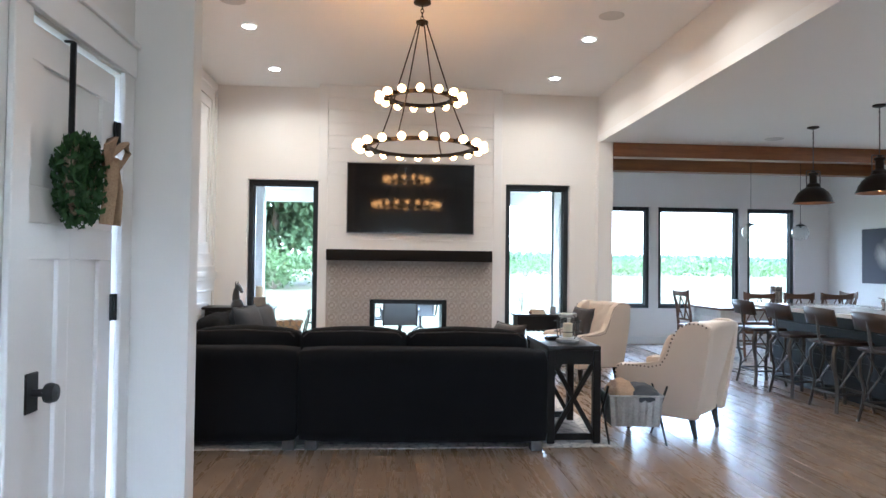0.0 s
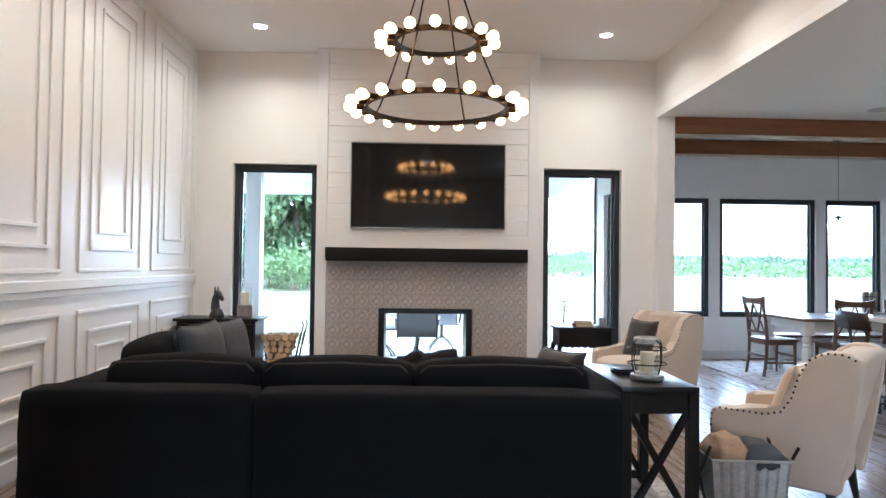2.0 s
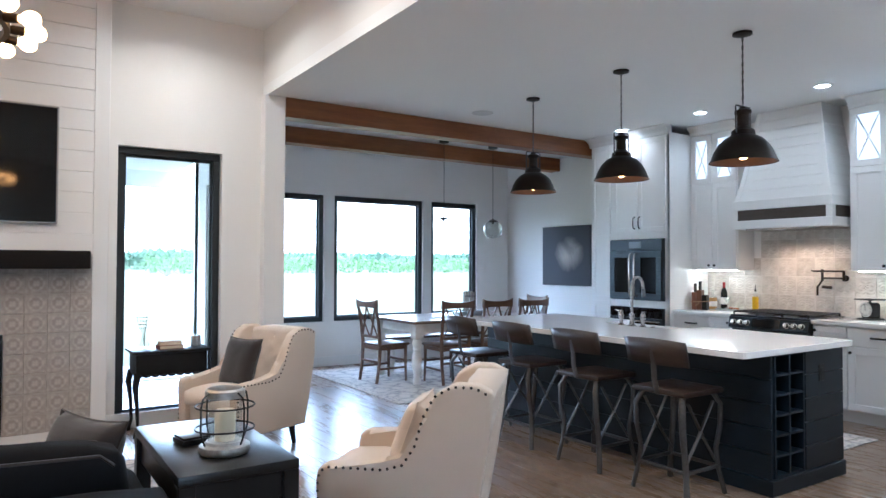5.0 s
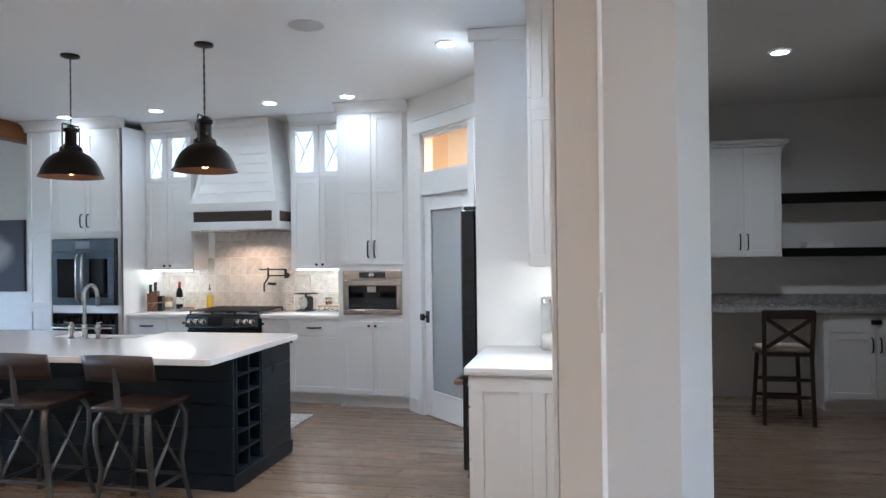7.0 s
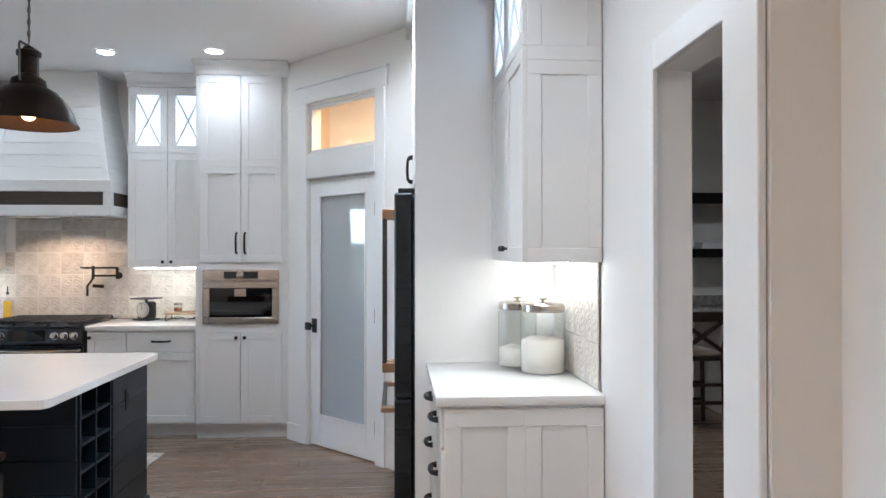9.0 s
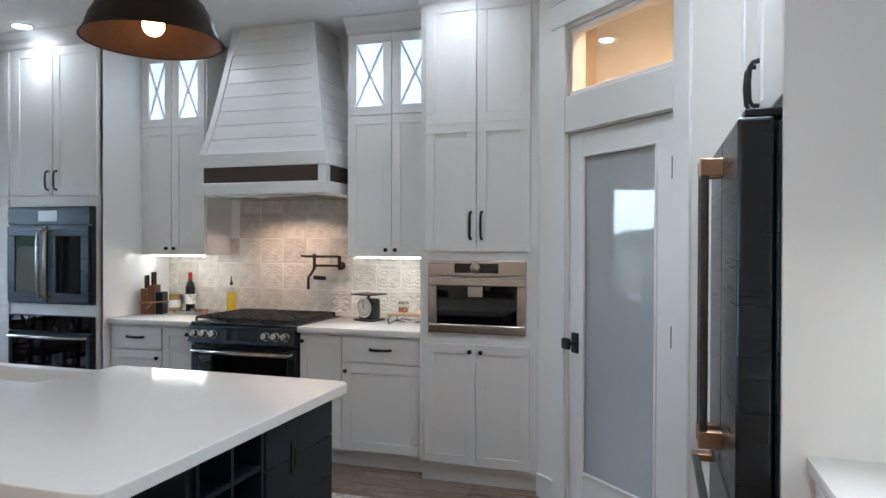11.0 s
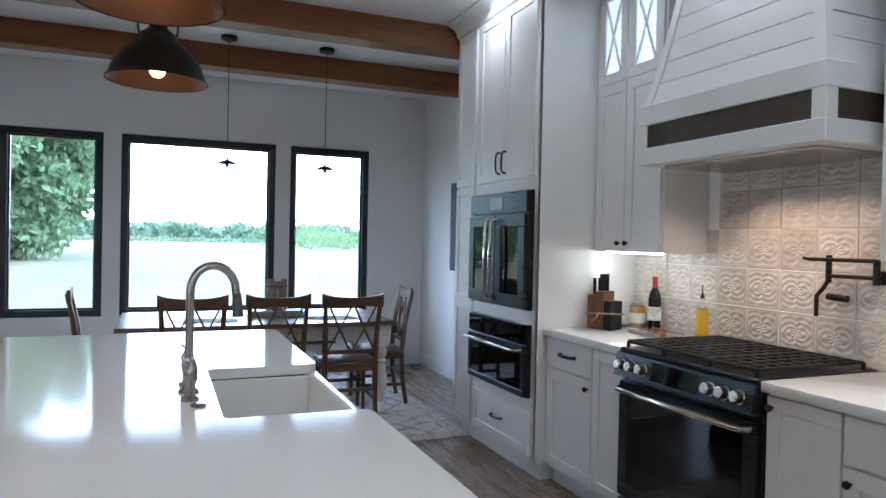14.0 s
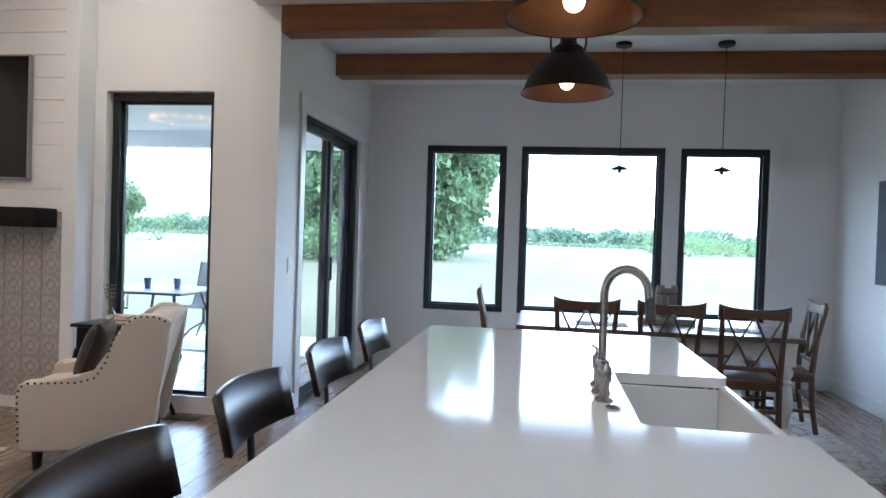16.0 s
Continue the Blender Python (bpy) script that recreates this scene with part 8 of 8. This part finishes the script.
nook()
d = tagged(thing("door_passage", 5.37, -0.07, 0, "black panelled door in the passage", "door"), kind="structure")
bm = bmesh.new()
shaker(bm, -0.42, 0.41, 1.25, 2.44, 0.0, "x", -1, 0.12, 0.04, 0.012), shaker(bm, -0.42, 0.41, 0.01, 1.25, 0.0, "x", -1, 0.12, 0.04, 0.012)
part("door_leaf", bm, BLACKWOOD, d, "", False)
bm = bmesh.new()
tube(bm, (-0.04, 0.33, 1.0), (-0.09, 0.33, 1.0), 0.012), tube(bm, (-0.085, 0.33, 1.0), (-0.085, 0.22, 1.0), 0.009)
part("door_lever", bm, STEEL, d, "steel lever")

# ---- dining ----
rug(4.17, 7.2, 8.65, 11.15, "faded beige patterned rug under the dining table", RUGPALE, RUGEDGE)
rug(6.06, 6.76, 5.32, 7.3, "pale patterned runner between island and range", RUGPALE, RUGEDGE)


def dining_table():
    top = thing("dining_table", 5.82, 9.93, 0.01, "farmhouse dining table with brown top and white turned legs", "dining table")
    for k in range(6):
        bm = bmesh.new()
        y0 = -0.53 + k * 0.1767
        box(bm, -1.03, 1.03, y0 + 0.001, y0 + 0.1757, 0.715, 0.75, 0.003, 1)
        part("plank", bm, TABLETOP, top)
    bm = bmesh.new()
    for s in (-1, 1):
        box(bm, -0.9, 0.9, s * 0.45 - 0.012, s * 0.45 + 0.012, 0.6, 0.715, 0.002, 1)
        box(bm, s * 0.93 - 0.012, s * 0.93 + 0.012, -0.42, 0.42, 0.6, 0.715, 0.002, 1)
    part("apron", bm, TABLEWHITE, top, "white apron", False)
    for sx in (-1, 1):
        for sy in (-1, 1):
            bm = bmesh.new()
            box(bm, sx * 0.93 - 0.058, sx * 0.93 + 0.058, sy * 0.44 - 0.058, sy * 0.44 + 0.058, 0.54, 0.715, 0.004, 1)
            lathe(bm, [(0.03, 0.0), (0.045, 0.01), (0.05, 0.05), (0.036, 0.09), (0.044, 0.1), (0.04, 0.12), (0.06, 0.2), (0.064, 0.28), (0.052, 0.37), (0.04, 0.4), (0.052, 0.42), (0.04, 0.44), (0.055, 0.47), (0.058, 0.5), (0.045, 0.53), (0.05, 0.545)], 20, (sx * 0.93, sy * 0.44, 0))
            part("leg", bm, TABLEWHITE, top, "white turned leg")


dining_table()


def dining_chair(x, y, rz, label):
    """Cross-back chair; it faces +y before it is turned."""
    top = thing("dining_chair", x, y, 0.01, label, "chair", "chairs round the dining table", rz)
    bm = bmesh.new()
    box(bm, -0.225, 0.225, -0.2, 0.22, 0.435, 0.465, 0.012, 2)
    part("seat", bm, RAILWOOD, top, "saddled wooden seat")
    bm = bmesh.new()
    for s in (-1, 1):
        box(bm, s * 0.19 - 0.01, s * 0.19 + 0.01, -0.17, 0.19, 0.39, 0.435)
        box(bm, -0.18, 0.18, s * 0.18 - 0.01, s * 0.18 + 0.01, 0.39, 0.435)
    part("seat_frame", bm, RAILWOOD, top, "", False)
    for s in (-1, 1):
        bm = bmesh.new()
        sweep(bm, [(s * 0.195, -0.235, 0.002), (s * 0.195, -0.2, 0.22), (s * 0.195, -0.19, 0.45), (s * 0.2, -0.215, 0.7), (s * 0.212, -0.27, 0.97)], [0.019, 0.02, 0.023, 0.02, 0.017], 8, False, 1.0)
        part("back_post", bm, RAILWOOD, top)
        bm = bmesh.new()
        sweep(bm, [(s * 0.195, 0.185, 0.002), (s * 0.19, 0.18, 0.2), (s * 0.188, 0.18, 0.435)], [0.014, 0.018, 0.022], 8)
        part("front_leg", bm, RAILWOOD, top)
        bm = bmesh.new()
        bar(bm, (s * 0.193, -0.2, 0.17), (s * 0.19, 0.18, 0.17), 0.018, 0.026, 0.003)
        part("side_stretcher", bm, RAILWOOD, top)
        # two crossed braces, side by side
        for k in (-1, 1):
            bm = bmesh.new()
            sweep(bm, [(s * 0.095 + k * 0.085, -0.208 - k * 0.004, 0.55), (s * 0.095, -0.232 - k * 0.004, 0.72), (s * 0.095 - k * 0.085, -0.262 - k * 0.004, 0.9)], 0.013, 6, False, 0.6)
            part("cross_brace", bm, RAILWOOD, top)
    for y0, z in ((0.182, 0.25), (-0.2, 0.25)):
        bm = bmesh.new()
        bar(bm, (-0.19, y0, z), (0.19, y0, z), 0.018, 0.028, 0.003)
        part("stretcher", bm, RAILWOOD, top)
    bm = bmesh.new()
    bar(bm, (-0.2, -0.204, 0.545), (0.2, -0.204, 0.545), 0.018, 0.03, 0.003)
    part("lower_rail", bm, RAILWOOD, top)
    bm = bmesh.new()
    n = 12
    for lo, hi, f in ((0, 0, 0),):
        A = []
        for i in range(n + 1):
            u = 2 * i / n - 1
            yb = -0.275 + 0.022 * u * u - 0.012
            zt = 0.985 - 0.018 * (1 - u * u) + 0.012 * abs(u) ** 6
            A.append([bm.verts.new((u * 0.235, yb + dy, z)) for dy, z in ((0, 0.89 + 0.012 * (1 - u * u)), (0.022, 0.89 + 0.012 * (1 - u * u)), (0.022 - 0.006, zt), (-0.006, zt))])
        for a, b in zip(A, A[1:]):
            for k in range(4):
                bm.faces.new((a[k], a[(k + 1) % 4], b[(k + 1) % 4], b[k]))
        bm.faces.new(A[0][::-1]), bm.faces.new(A[-1])
    part("crest_rail", bm, RAILWOOD, top, "curved crest rail")
    return top


c = dining_chair(5.3, 9.48, 0, "brown wooden cross-back dining chair")
copy_thing(c, pose(5.88, 9.48, 0.01, 0, 0, 2))
copy_thing(c, pose(6.45, 9.44, 0.01, 0, 0, -3))
copy_thing(c, pose(4.72, 9.97, 0.01, 0, 0, -86))
copy_thing(c, pose(6.84, 9.9, 0.01, 0, 0, 84))


def bench():
    top = thing("dining_bench", 5.82, 10.62, 0.01, "wooden dining bench with white legs behind the table", "bench")
    bm = bmesh.new()
    box(bm, -0.8, 0.8, -0.17, 0.17, 0.42, 0.455, 0.006, 2)
    part("seat_board", bm, TABLETOP, top)
    for sx in (-1, 1):
        for sy in (-1, 1):
            bm = bmesh.new()
            lathe(bm, [(0.025, 0.0), (0.034, 0.02), (0.03, 0.08), (0.042, 0.2), (0.03, 0.3), (0.038, 0.34), (0.038, 0.42)], 14, (sx * 0.7, sy * 0.12, 0))
            part("leg", bm, TABLEWHITE, top, "white turned leg")
    bm = bmesh.new()
    for s in (-1, 1):
        box(bm, -0.68, 0.68, s * 0.12 - 0.01, s * 0.12 + 0.01, 0.35, 0.42)
    part("apron", bm, TABLEWHITE, top, "", False)


bench()


def centrepiece():
    top = thing("centrepiece_crate", 5.98, 9.95, 0.761, "grey slatted crate holding a candle on the table", "centrepiece")
    GREYW = mat("weathered_grey_slats", (0.3, 0.25, 0.2), 0.8, var=0.3, scale=9, fine=60, bump=0.3)
    bm = bmesh.new()
    box(bm, -0.22, 0.22, -0.08, 0.08, 0.0, 0.05, 0.004, 1)
    part("tray", bm, GALV, top, "low grey metal tray")
    for k in range(10):
        a = k * math.pi / 5
        bm = bmesh.new()
        box(bm, -0.02, 0.02, -0.006, 0.006, 0.051, 0.3 + 0.015 * math.sin(k * 2.3), 0.002, 1, pose(0.078 * math.cos(a), 0.078 * math.sin(a), 0, 0, 0, math.degrees(a) + 90))
        part("slat", bm, GREYW, top)
    bm = bmesh.new()
    lathe(bm, [(0.0, 0.051), (0.045, 0.051), (0.046, 0.22), (0.0, 0.225)], 18)
    part("candle", bm, CANDLE, top, "ivory candle")
    for z in (0.1, 0.25):
        bm = bmesh.new()
        sweep(bm, [(0.088 * math.cos(i * math.pi / 10), 0.088 * math.sin(i * math.pi / 10), z) for i in range(20)], 0.004, 5, True)
        part("hoop", bm, IRON, top)


centrepiece()
for x in (5.45, 6.4):
    pm = thing("place_mat", x, 9.72, 0.7605, "flat grey woven place mat on the table", "place mat", "place mats on the table")
    bm = bmesh.new()
    box(bm, -0.2, 0.2, -0.14, 0.14, 0.0, 0.004, 0.001, 1)
    part("weave", bm, mat("grey_woven_mat", (0.36, 0.34, 0.32), 0.9, fine=200, bump=0.4) if "grey_woven_mat" not in bpy.data.materials else bpy.data.materials["grey_woven_mat"], pm)


def globe_pendant(x, y):
    top = thing("globe_pendant", x, y, KC, "clear glass globe pendant on a thin cord", "pendant lamp", "glass pendants over the dining table")
    bm = bmesh.new()
    lathe(bm, [(0.0, -0.002), (0.065, -0.002), (0.065, -0.028), (0.055, -0.034), (0.0, -0.034)], 22)
    part("canopy", bm, HARDWARE, top)
    bm = bmesh.new()
    tube(bm, (0, 0, -0.03), (0, 0, -1.0), 0.0035, None, 6)
    part("cord", bm, HARDWARE, top, "thin black cord")
    bm = bmesh.new()
    lathe(bm, [(0.0, -0.985), (0.006, -0.985), (0.012, -1.0), (0.05, -1.012), (0.074, -1.03), (0.072, -1.033), (0.016, -1.022), (0.015, -1.062), (0.0, -1.064)], 18)
    part("socket_cap", bm, HARDWARE, top, "small dark cap")
    bm = bmesh.new()
    lathe(bm, [(0.07, -1.032), (0.09, -1.046), (0.115, -1.085), (0.128, -1.14), (0.115, -1.2), (0.08, -1.24), (0.0, -1.262)], 28)
    part("globe", bm, GLOBE, top, "clear glass globe", "all").visible_shadow = False


globe_pendant(5.57, 9.95), globe_pendant(6.37, 9.95)


def wall_art():
    top = thing("canvas_picture", 7.83, 10.05, 1.12, "dark grey canvas picture with a pale blurred shape", "picture")
    m, n, l, p = nodes_of("painted_canvas")
    tc = n.new("ShaderNodeTexCoord")
    mp = n.new("ShaderNodeMapping")
    mp.inputs["Location"].default_value, mp.inputs["Scale"].default_value = (0, 0.2, -1.35), (1, 2.6, 2.9)
    l.new(tc.outputs["Object"], mp.inputs[0])
    nz = n.new("ShaderNodeTexNoise")
    nz.inputs["Scale"].default_value, nz.inputs["Detail"].default_value, nz.inputs["Distortion"].default_value = 2.4, 8, 1.2
    l.new(tc.outputs["Object"], nz.inputs["Vector"])
    gr = n.new("ShaderNodeTexGradient")
    gr.gradient_type = "SPHERICAL"
    l.new(mp.outputs[0], gr.inputs["Vector"])
    mu = n.new("ShaderNodeMath")
    mu.operation = "MULTIPLY"
    l.new(gr.outputs["Fac"], mu.inputs[0]), l.new(nz.outputs["Fac"], mu.inputs[1])
    ramp = n.new("ShaderNodeValToRGB")
    ramp.color_ramp.elements[0].position, ramp.color_ramp.elements[1].position = 0.1, 0.42
    ramp.color_ramp.elements[0].color, ramp.color_ramp.elements[1].color = (0.055, 0.055, 0.07, 1), (0.5, 0.45, 0.42, 1)
    l.new(mu.outputs[0], ramp.inputs[0]), l.new(ramp.outputs[0], p.inputs["Base Color"])
    p.inputs["Roughness"].default_value = 0.7
    bm = bmesh.new()
    box(bm, -0.022, 0.018, -0.5, 0.5, 0, 0.885, 0.003, 1)
    part("canvas", bm, m, top, "", False)


wall_art()


# ---- porch furniture ----
PATIO = mat("grey_patio_metal", (0.12, 0.115, 0.11), 0.45, 0.5, var=0.15, bump=0.05)
SLING = mat("grey_sling_fabric", (0.2, 0.2, 0.2), 0.8, var=0.1, fine=300, bump=0.2)


def patio_chair(x, y, rz):
    top = thing("patio_chair", x, y, -0.04, "grey metal swivel patio chair with sling seat", "patio chair", "patio chairs on the porch", rz)
    for s in (-1, 1):
        bm = bmesh.new()
        sweep(bm, [(s * 0.25, 0.26, 0.44), (s * 0.26, -0.18, 0.42), (s * 0.26, -0.28, 0.6), (s * 0.25, -0.38, 1.0)], 0.014, 8)
        part("side_rail", bm, PATIO, top)
        bm = bmesh.new()
        sweep(bm, [(s * 0.27, -0.28, 0.66), (s * 0.3, 0.0, 0.68), (s * 0.3, 0.22, 0.64), (s * 0.27, 0.24, 0.46)], 0.015, 8, False, 0.6)
        part("arm", bm, PATIO, top)
    bm = bmesh.new()
    pts = [(0.25, 0.44), (-0.17, 0.425), (-0.27, 0.6), (-0.37, 0.99)]
    rows = [[bm.verts.new((s * 0.245, a, b)) for s in (-1, 1)] for a, b in pts] + [[bm.verts.new((s * 0.245, a, b - 0.006)) for s in (-1, 1)] for a, b in pts[::-1]]
    for a, b in zip(rows, rows[1:] + rows[:1]):
        bm.faces.new((a[0], a[1], b[1], b[0]))
    part("sling", bm, SLING, top, "stretched grey sling", "all")
    bm = bmesh.new()
    tube(bm, (0, 0, 0.2), (0, 0, 0.42), 0.025)
    for k in range(4):
        a = k * math.pi / 2 + 0.78
        sweep(bm, [(0, 0, 0.24), (0.16 * math.cos(a), 0.16 * math.sin(a), 0.15), (0.3 * math.cos(a), 0.3 * math.sin(a), 0.004)], 0.014, 6)
    part("swivel_base", bm, PATIO, top, "four-legged swivel base")
    return top


pc = patio_chair(0.2, 10.75, 0)
for x, y, rz in ((-0.95, 11.0, 75), (-0.35, 11.7, -90), (1.5, 11.9, 95), (0.6, 12.55, 180)):
    copy_thing(pc, pose(x, y, -0.04, 0, 0, rz))
pt = thing("patio_table", 0.62, 11.55, -0.04, "round-cornered grey metal patio table on the porch", "patio table")
bm = bmesh.new()
box(bm, -0.62, 0.5, -0.5, 0.5, 0.71, 0.74, 0.012, 2)
part("tabletop", bm, PATIO, pt)
for sx in (-1, 1):
    for sy in (-1, 1):
        bm = bmesh.new()
        sweep(bm, [(sx * 0.3, sy * 0.3, 0.71), (sx * 0.38, sy * 0.36, 0.4), (sx * 0.48, sy * 0.42, 0.003)], 0.018, 8)
        part("leg", bm, PATIO, pt)
for x, y in ((0.45, 11.5), (0.75, 11.62)):
    t = thing("tumbler", x, y, 0.7005, "small blue-grey tumbler on the patio table", "tumbler", "tumblers on the patio table")
    bm = bmesh.new()
    lathe(bm, [(0.0, 0.0), (0.035, 0.0), (0.043, 0.12), (0.039, 0.12), (0.032, 0.006), (0.0, 0.006)], 16)
    part("cup", bm, mat("blue_grey_plastic", (0.12, 0.17, 0.22), 0.4, bump=0) if "blue_grey_plastic" not in bpy.data.materials else bpy.data.materials["blue_grey_plastic"], t)

# floor vent by the window
fv = thing("floor_vent", 2.35, 8.9, 0.001, "small black slotted floor vent by the window", "floor vent")
bm = bmesh.new()
box(bm, -0.15, 0.15, -0.055, 0.055, 0, 0.004, 0.001, 1)
part("grille_plate", bm, HARDWARE, fv)
for k in range(9):
    bm = bmesh.new()
    box(bm, -0.135 + k * 0.032, -0.118 + k * 0.032, -0.042, 0.042, 0.0042, 0.007)
    part("slat", bm, GUNMETAL, fv, "", False)


# ---- pieces of walls and floor ----
def relief_tile(name, low, high, gain, rough):
    m, n, l, p = nodes_of(name)
    tc, info = n.new("ShaderNodeTexCoord"), n.new("ShaderNodeObjectInfo")
    sep = n.new("ShaderNodeSeparateXYZ")
    l.new(tc.outputs["Object"], sep.inputs[0])

    def calc(op, a, b=None):
        k = n.new("ShaderNodeMath")
        k.operation = op
        for i, v in enumerate((a, b)):
            if isinstance(v, (int, float)):
                k.inputs[i].default_value = v
            elif v is not None:
                l.new(v, k.inputs[i])
        return k.outputs[0]
    u, v = calc("ABSOLUTE", sep.outputs["Y"]), calc("ABSOLUTE", sep.outputs["Z"])
    freq = calc("ADD", 70, calc("MULTIPLY", info.outputs["Random"], 45))
    rad = calc("SQRT", calc("ADD", calc("MULTIPLY", u, u), calc("MULTIPLY", v, v)))
    ang = calc("MULTIPLY", calc("ARCTAN2", v, u), 8)
    petals = calc("MULTIPLY", calc("SINE", calc("ADD", ang, calc("MULTIPLY", rad, freq))), calc("SINE", calc("MULTIPLY", rad, freq)))
    inside = calc("LESS_THAN", calc("MAXIMUM", u, v), 0.082)
    h = calc("MULTIPLY", petals, inside)
    nz = n.new("ShaderNodeTexNoise")
    nz.inputs["Scale"].default_value, nz.inputs["Detail"].default_value = 18, 5
    l.new(tc.outputs["Object"], nz.inputs["Vector"])
    mixv = calc("ADD", calc("MULTIPLY", h, 0.05), calc("ADD", calc("MULTIPLY", nz.outputs["Fac"], 0.65), calc("MULTIPLY", info.outputs["Random"], 0.35)))
    ramp = n.new("ShaderNodeValToRGB")
    ramp.color_ramp.elements[0].position, ramp.color_ramp.elements[1].position = 0.25, 0.8
    ramp.color_ramp.elements[0].color, ramp.color_ramp.elements[1].color = (*low, 1), (*high, 1)
    l.new(mixv, ramp.inputs[0]), l.new(ramp.outputs[0], p.inputs["Base Color"])
    b = n.new("ShaderNodeBump")
    b.inputs["Strength"].default_value, b.inputs["Distance"].default_value = gain, 0.004
    l.new(h, b.inputs["Height"]), l.new(b.outputs[0], p.inputs["Normal"])
    p.inputs["Roughness"].default_value = rough
    return m


def tile_mesh(name, du, dv, axis, depth, material):
    bm = bmesh.new()
    if axis == "y":
        vs = box(bm, -du / 2, du / 2, -depth, 0, -dv / 2, dv / 2)
        face = [e for e in bm.edges if all(v.co.y < -depth * 0.5 for v in e.verts)]
    else:
        vs = box(bm, -depth, 0, -du / 2, du / 2, -dv / 2, dv / 2)
        face = [e for e in bm.edges if all(v.co.x < -depth * 0.5 for v in e.verts)]
    bmesh.ops.bevel(bm, geom=face, offset=0.003, segments=1, affect="EDGES")
    return mesh_of(name, bm, material)


P = 0.1563
full = tile_mesh("hearth_tile", P - 0.003, P - 0.003, "y", 0.008, TILE)
for r in range(9):
    z = 0.872 + (r - 5) * P
    for k in range(14):
        a = -0.795 + k * P
        b = a + P
        spans = [(a, b)]
        if z < 0.86 and a < 0.787 and b > -0.222:
            spans = [(p, q) for p, q in ((a, min(b, -0.222)), (max(a, 0.787), b)) if q - p > 0.02]
        for p, q in spans:
            me = full if q - p > P - 0.001 else tile_mesh("hearth_tile_cut", q - p - 0.003, P - 0.003, "y", 0.008, TILE)
            t = new("tile", me)
            t.parent = fp
            t.location = ((p + q) / 2 - 0.3, CY + 0.006 - 8.95, z + P / 2)

SPLASH = relief_tile("cream_embossed_tile", (0.5, 0.46, 0.41), (0.74, 0.7, 0.64), 0.7, 0.3)
WK = bpy.data.objects["wall_kitchen"]
q = 0.197
me = tile_mesh("splash_tile", q - 0.002, q - 0.002, "x", 0.008, SPLASH)
for r in range(5):
    for k in range(13):
        y = 5.207 + (k + 0.5) * q
        if r > 2 and not 5.9 < y < 7.06:
            continue
        t = new("tile", me)
        t.parent = WK
        t.location = (XW, y, 0.918 + (r + 0.5) * q)
WP = bpy.data.objects["wall_pier"]
me = tile_mesh("splash_tile_side", q - 0.002, q - 0.002, "x", 0.006, SPLASH)
for r in range(3):
    for k in range(4):
        t = new("tile", me)
        t.parent = WP
        t.matrix_basis = pose(4.36 + (k + 0.5) * q, 2.7385, 0.918 + (r + 0.5) * q, 0, 0, -90)

rng = random.Random(21)
LENGTHS = (1.2, 1.5, 1.8, 2.1)
W = 0.19
meshes = {}
for ln in LENGTHS:
    bm = bmesh.new()
    box(bm, -W / 2 + 0.0006, W / 2 - 0.0006, -ln / 2 + 0.0006, ln / 2 - 0.0006, -0.011, 0.0)
    bmesh.ops.bevel(bm, geom=[e for e in bm.edges if all(v.co.z > -0.005 for v in e.verts)], offset=0.0009, segments=1, affect="EDGES")
    meshes[ln] = mesh_of("plank", bm, PLANK)
rest_v, rest_f, count = [], [], 0
for i in range(57):
    x = -2.33 + i * W
    y = -2.6 - rng.uniform(0, 1.0)
    while y < 11.45:
        ln = rng.choice(LENGTHS)
        a, b = max(y, -2.6), min(y + ln, 11.455)
        c = (a + b) / 2
        near = -2.25 < x < 7.8 and 2.6 < c < 9.6 and b - a > ln - 0.01
        if near and count < 300:
            ob = new("plank", meshes[ln])
            ob.parent = FLOOR
            ob.location = (x, c, 0)
            count += 1
        elif b - a > 0.05:
            k = len(rest_v)
            rest_v += [(x + sx * (W / 2 - 0.001), yy, zz) for zz in (-0.011, 0.0) for yy in (a + 0.001, b - 0.001) for sx in (-1, 1)]
            rest_f += [(k + 4, k + 5, k + 7, k + 6), (k, k + 1, k + 5, k + 4), (k + 2, k + 6, k + 7, k + 3), (k, k + 4, k + 6, k + 2), (k + 1, k + 3, k + 7, k + 5)]
        y += ln
me = bpy.data.meshes.new("outer_planks")
me.from_pydata(rest_v, [], rest_f)
me.materials.append(PLANK)
ob = new("outer_planks", me)
ob.parent = FLOOR
tagged(ob, "brown oak floor planks", kind="stuff")
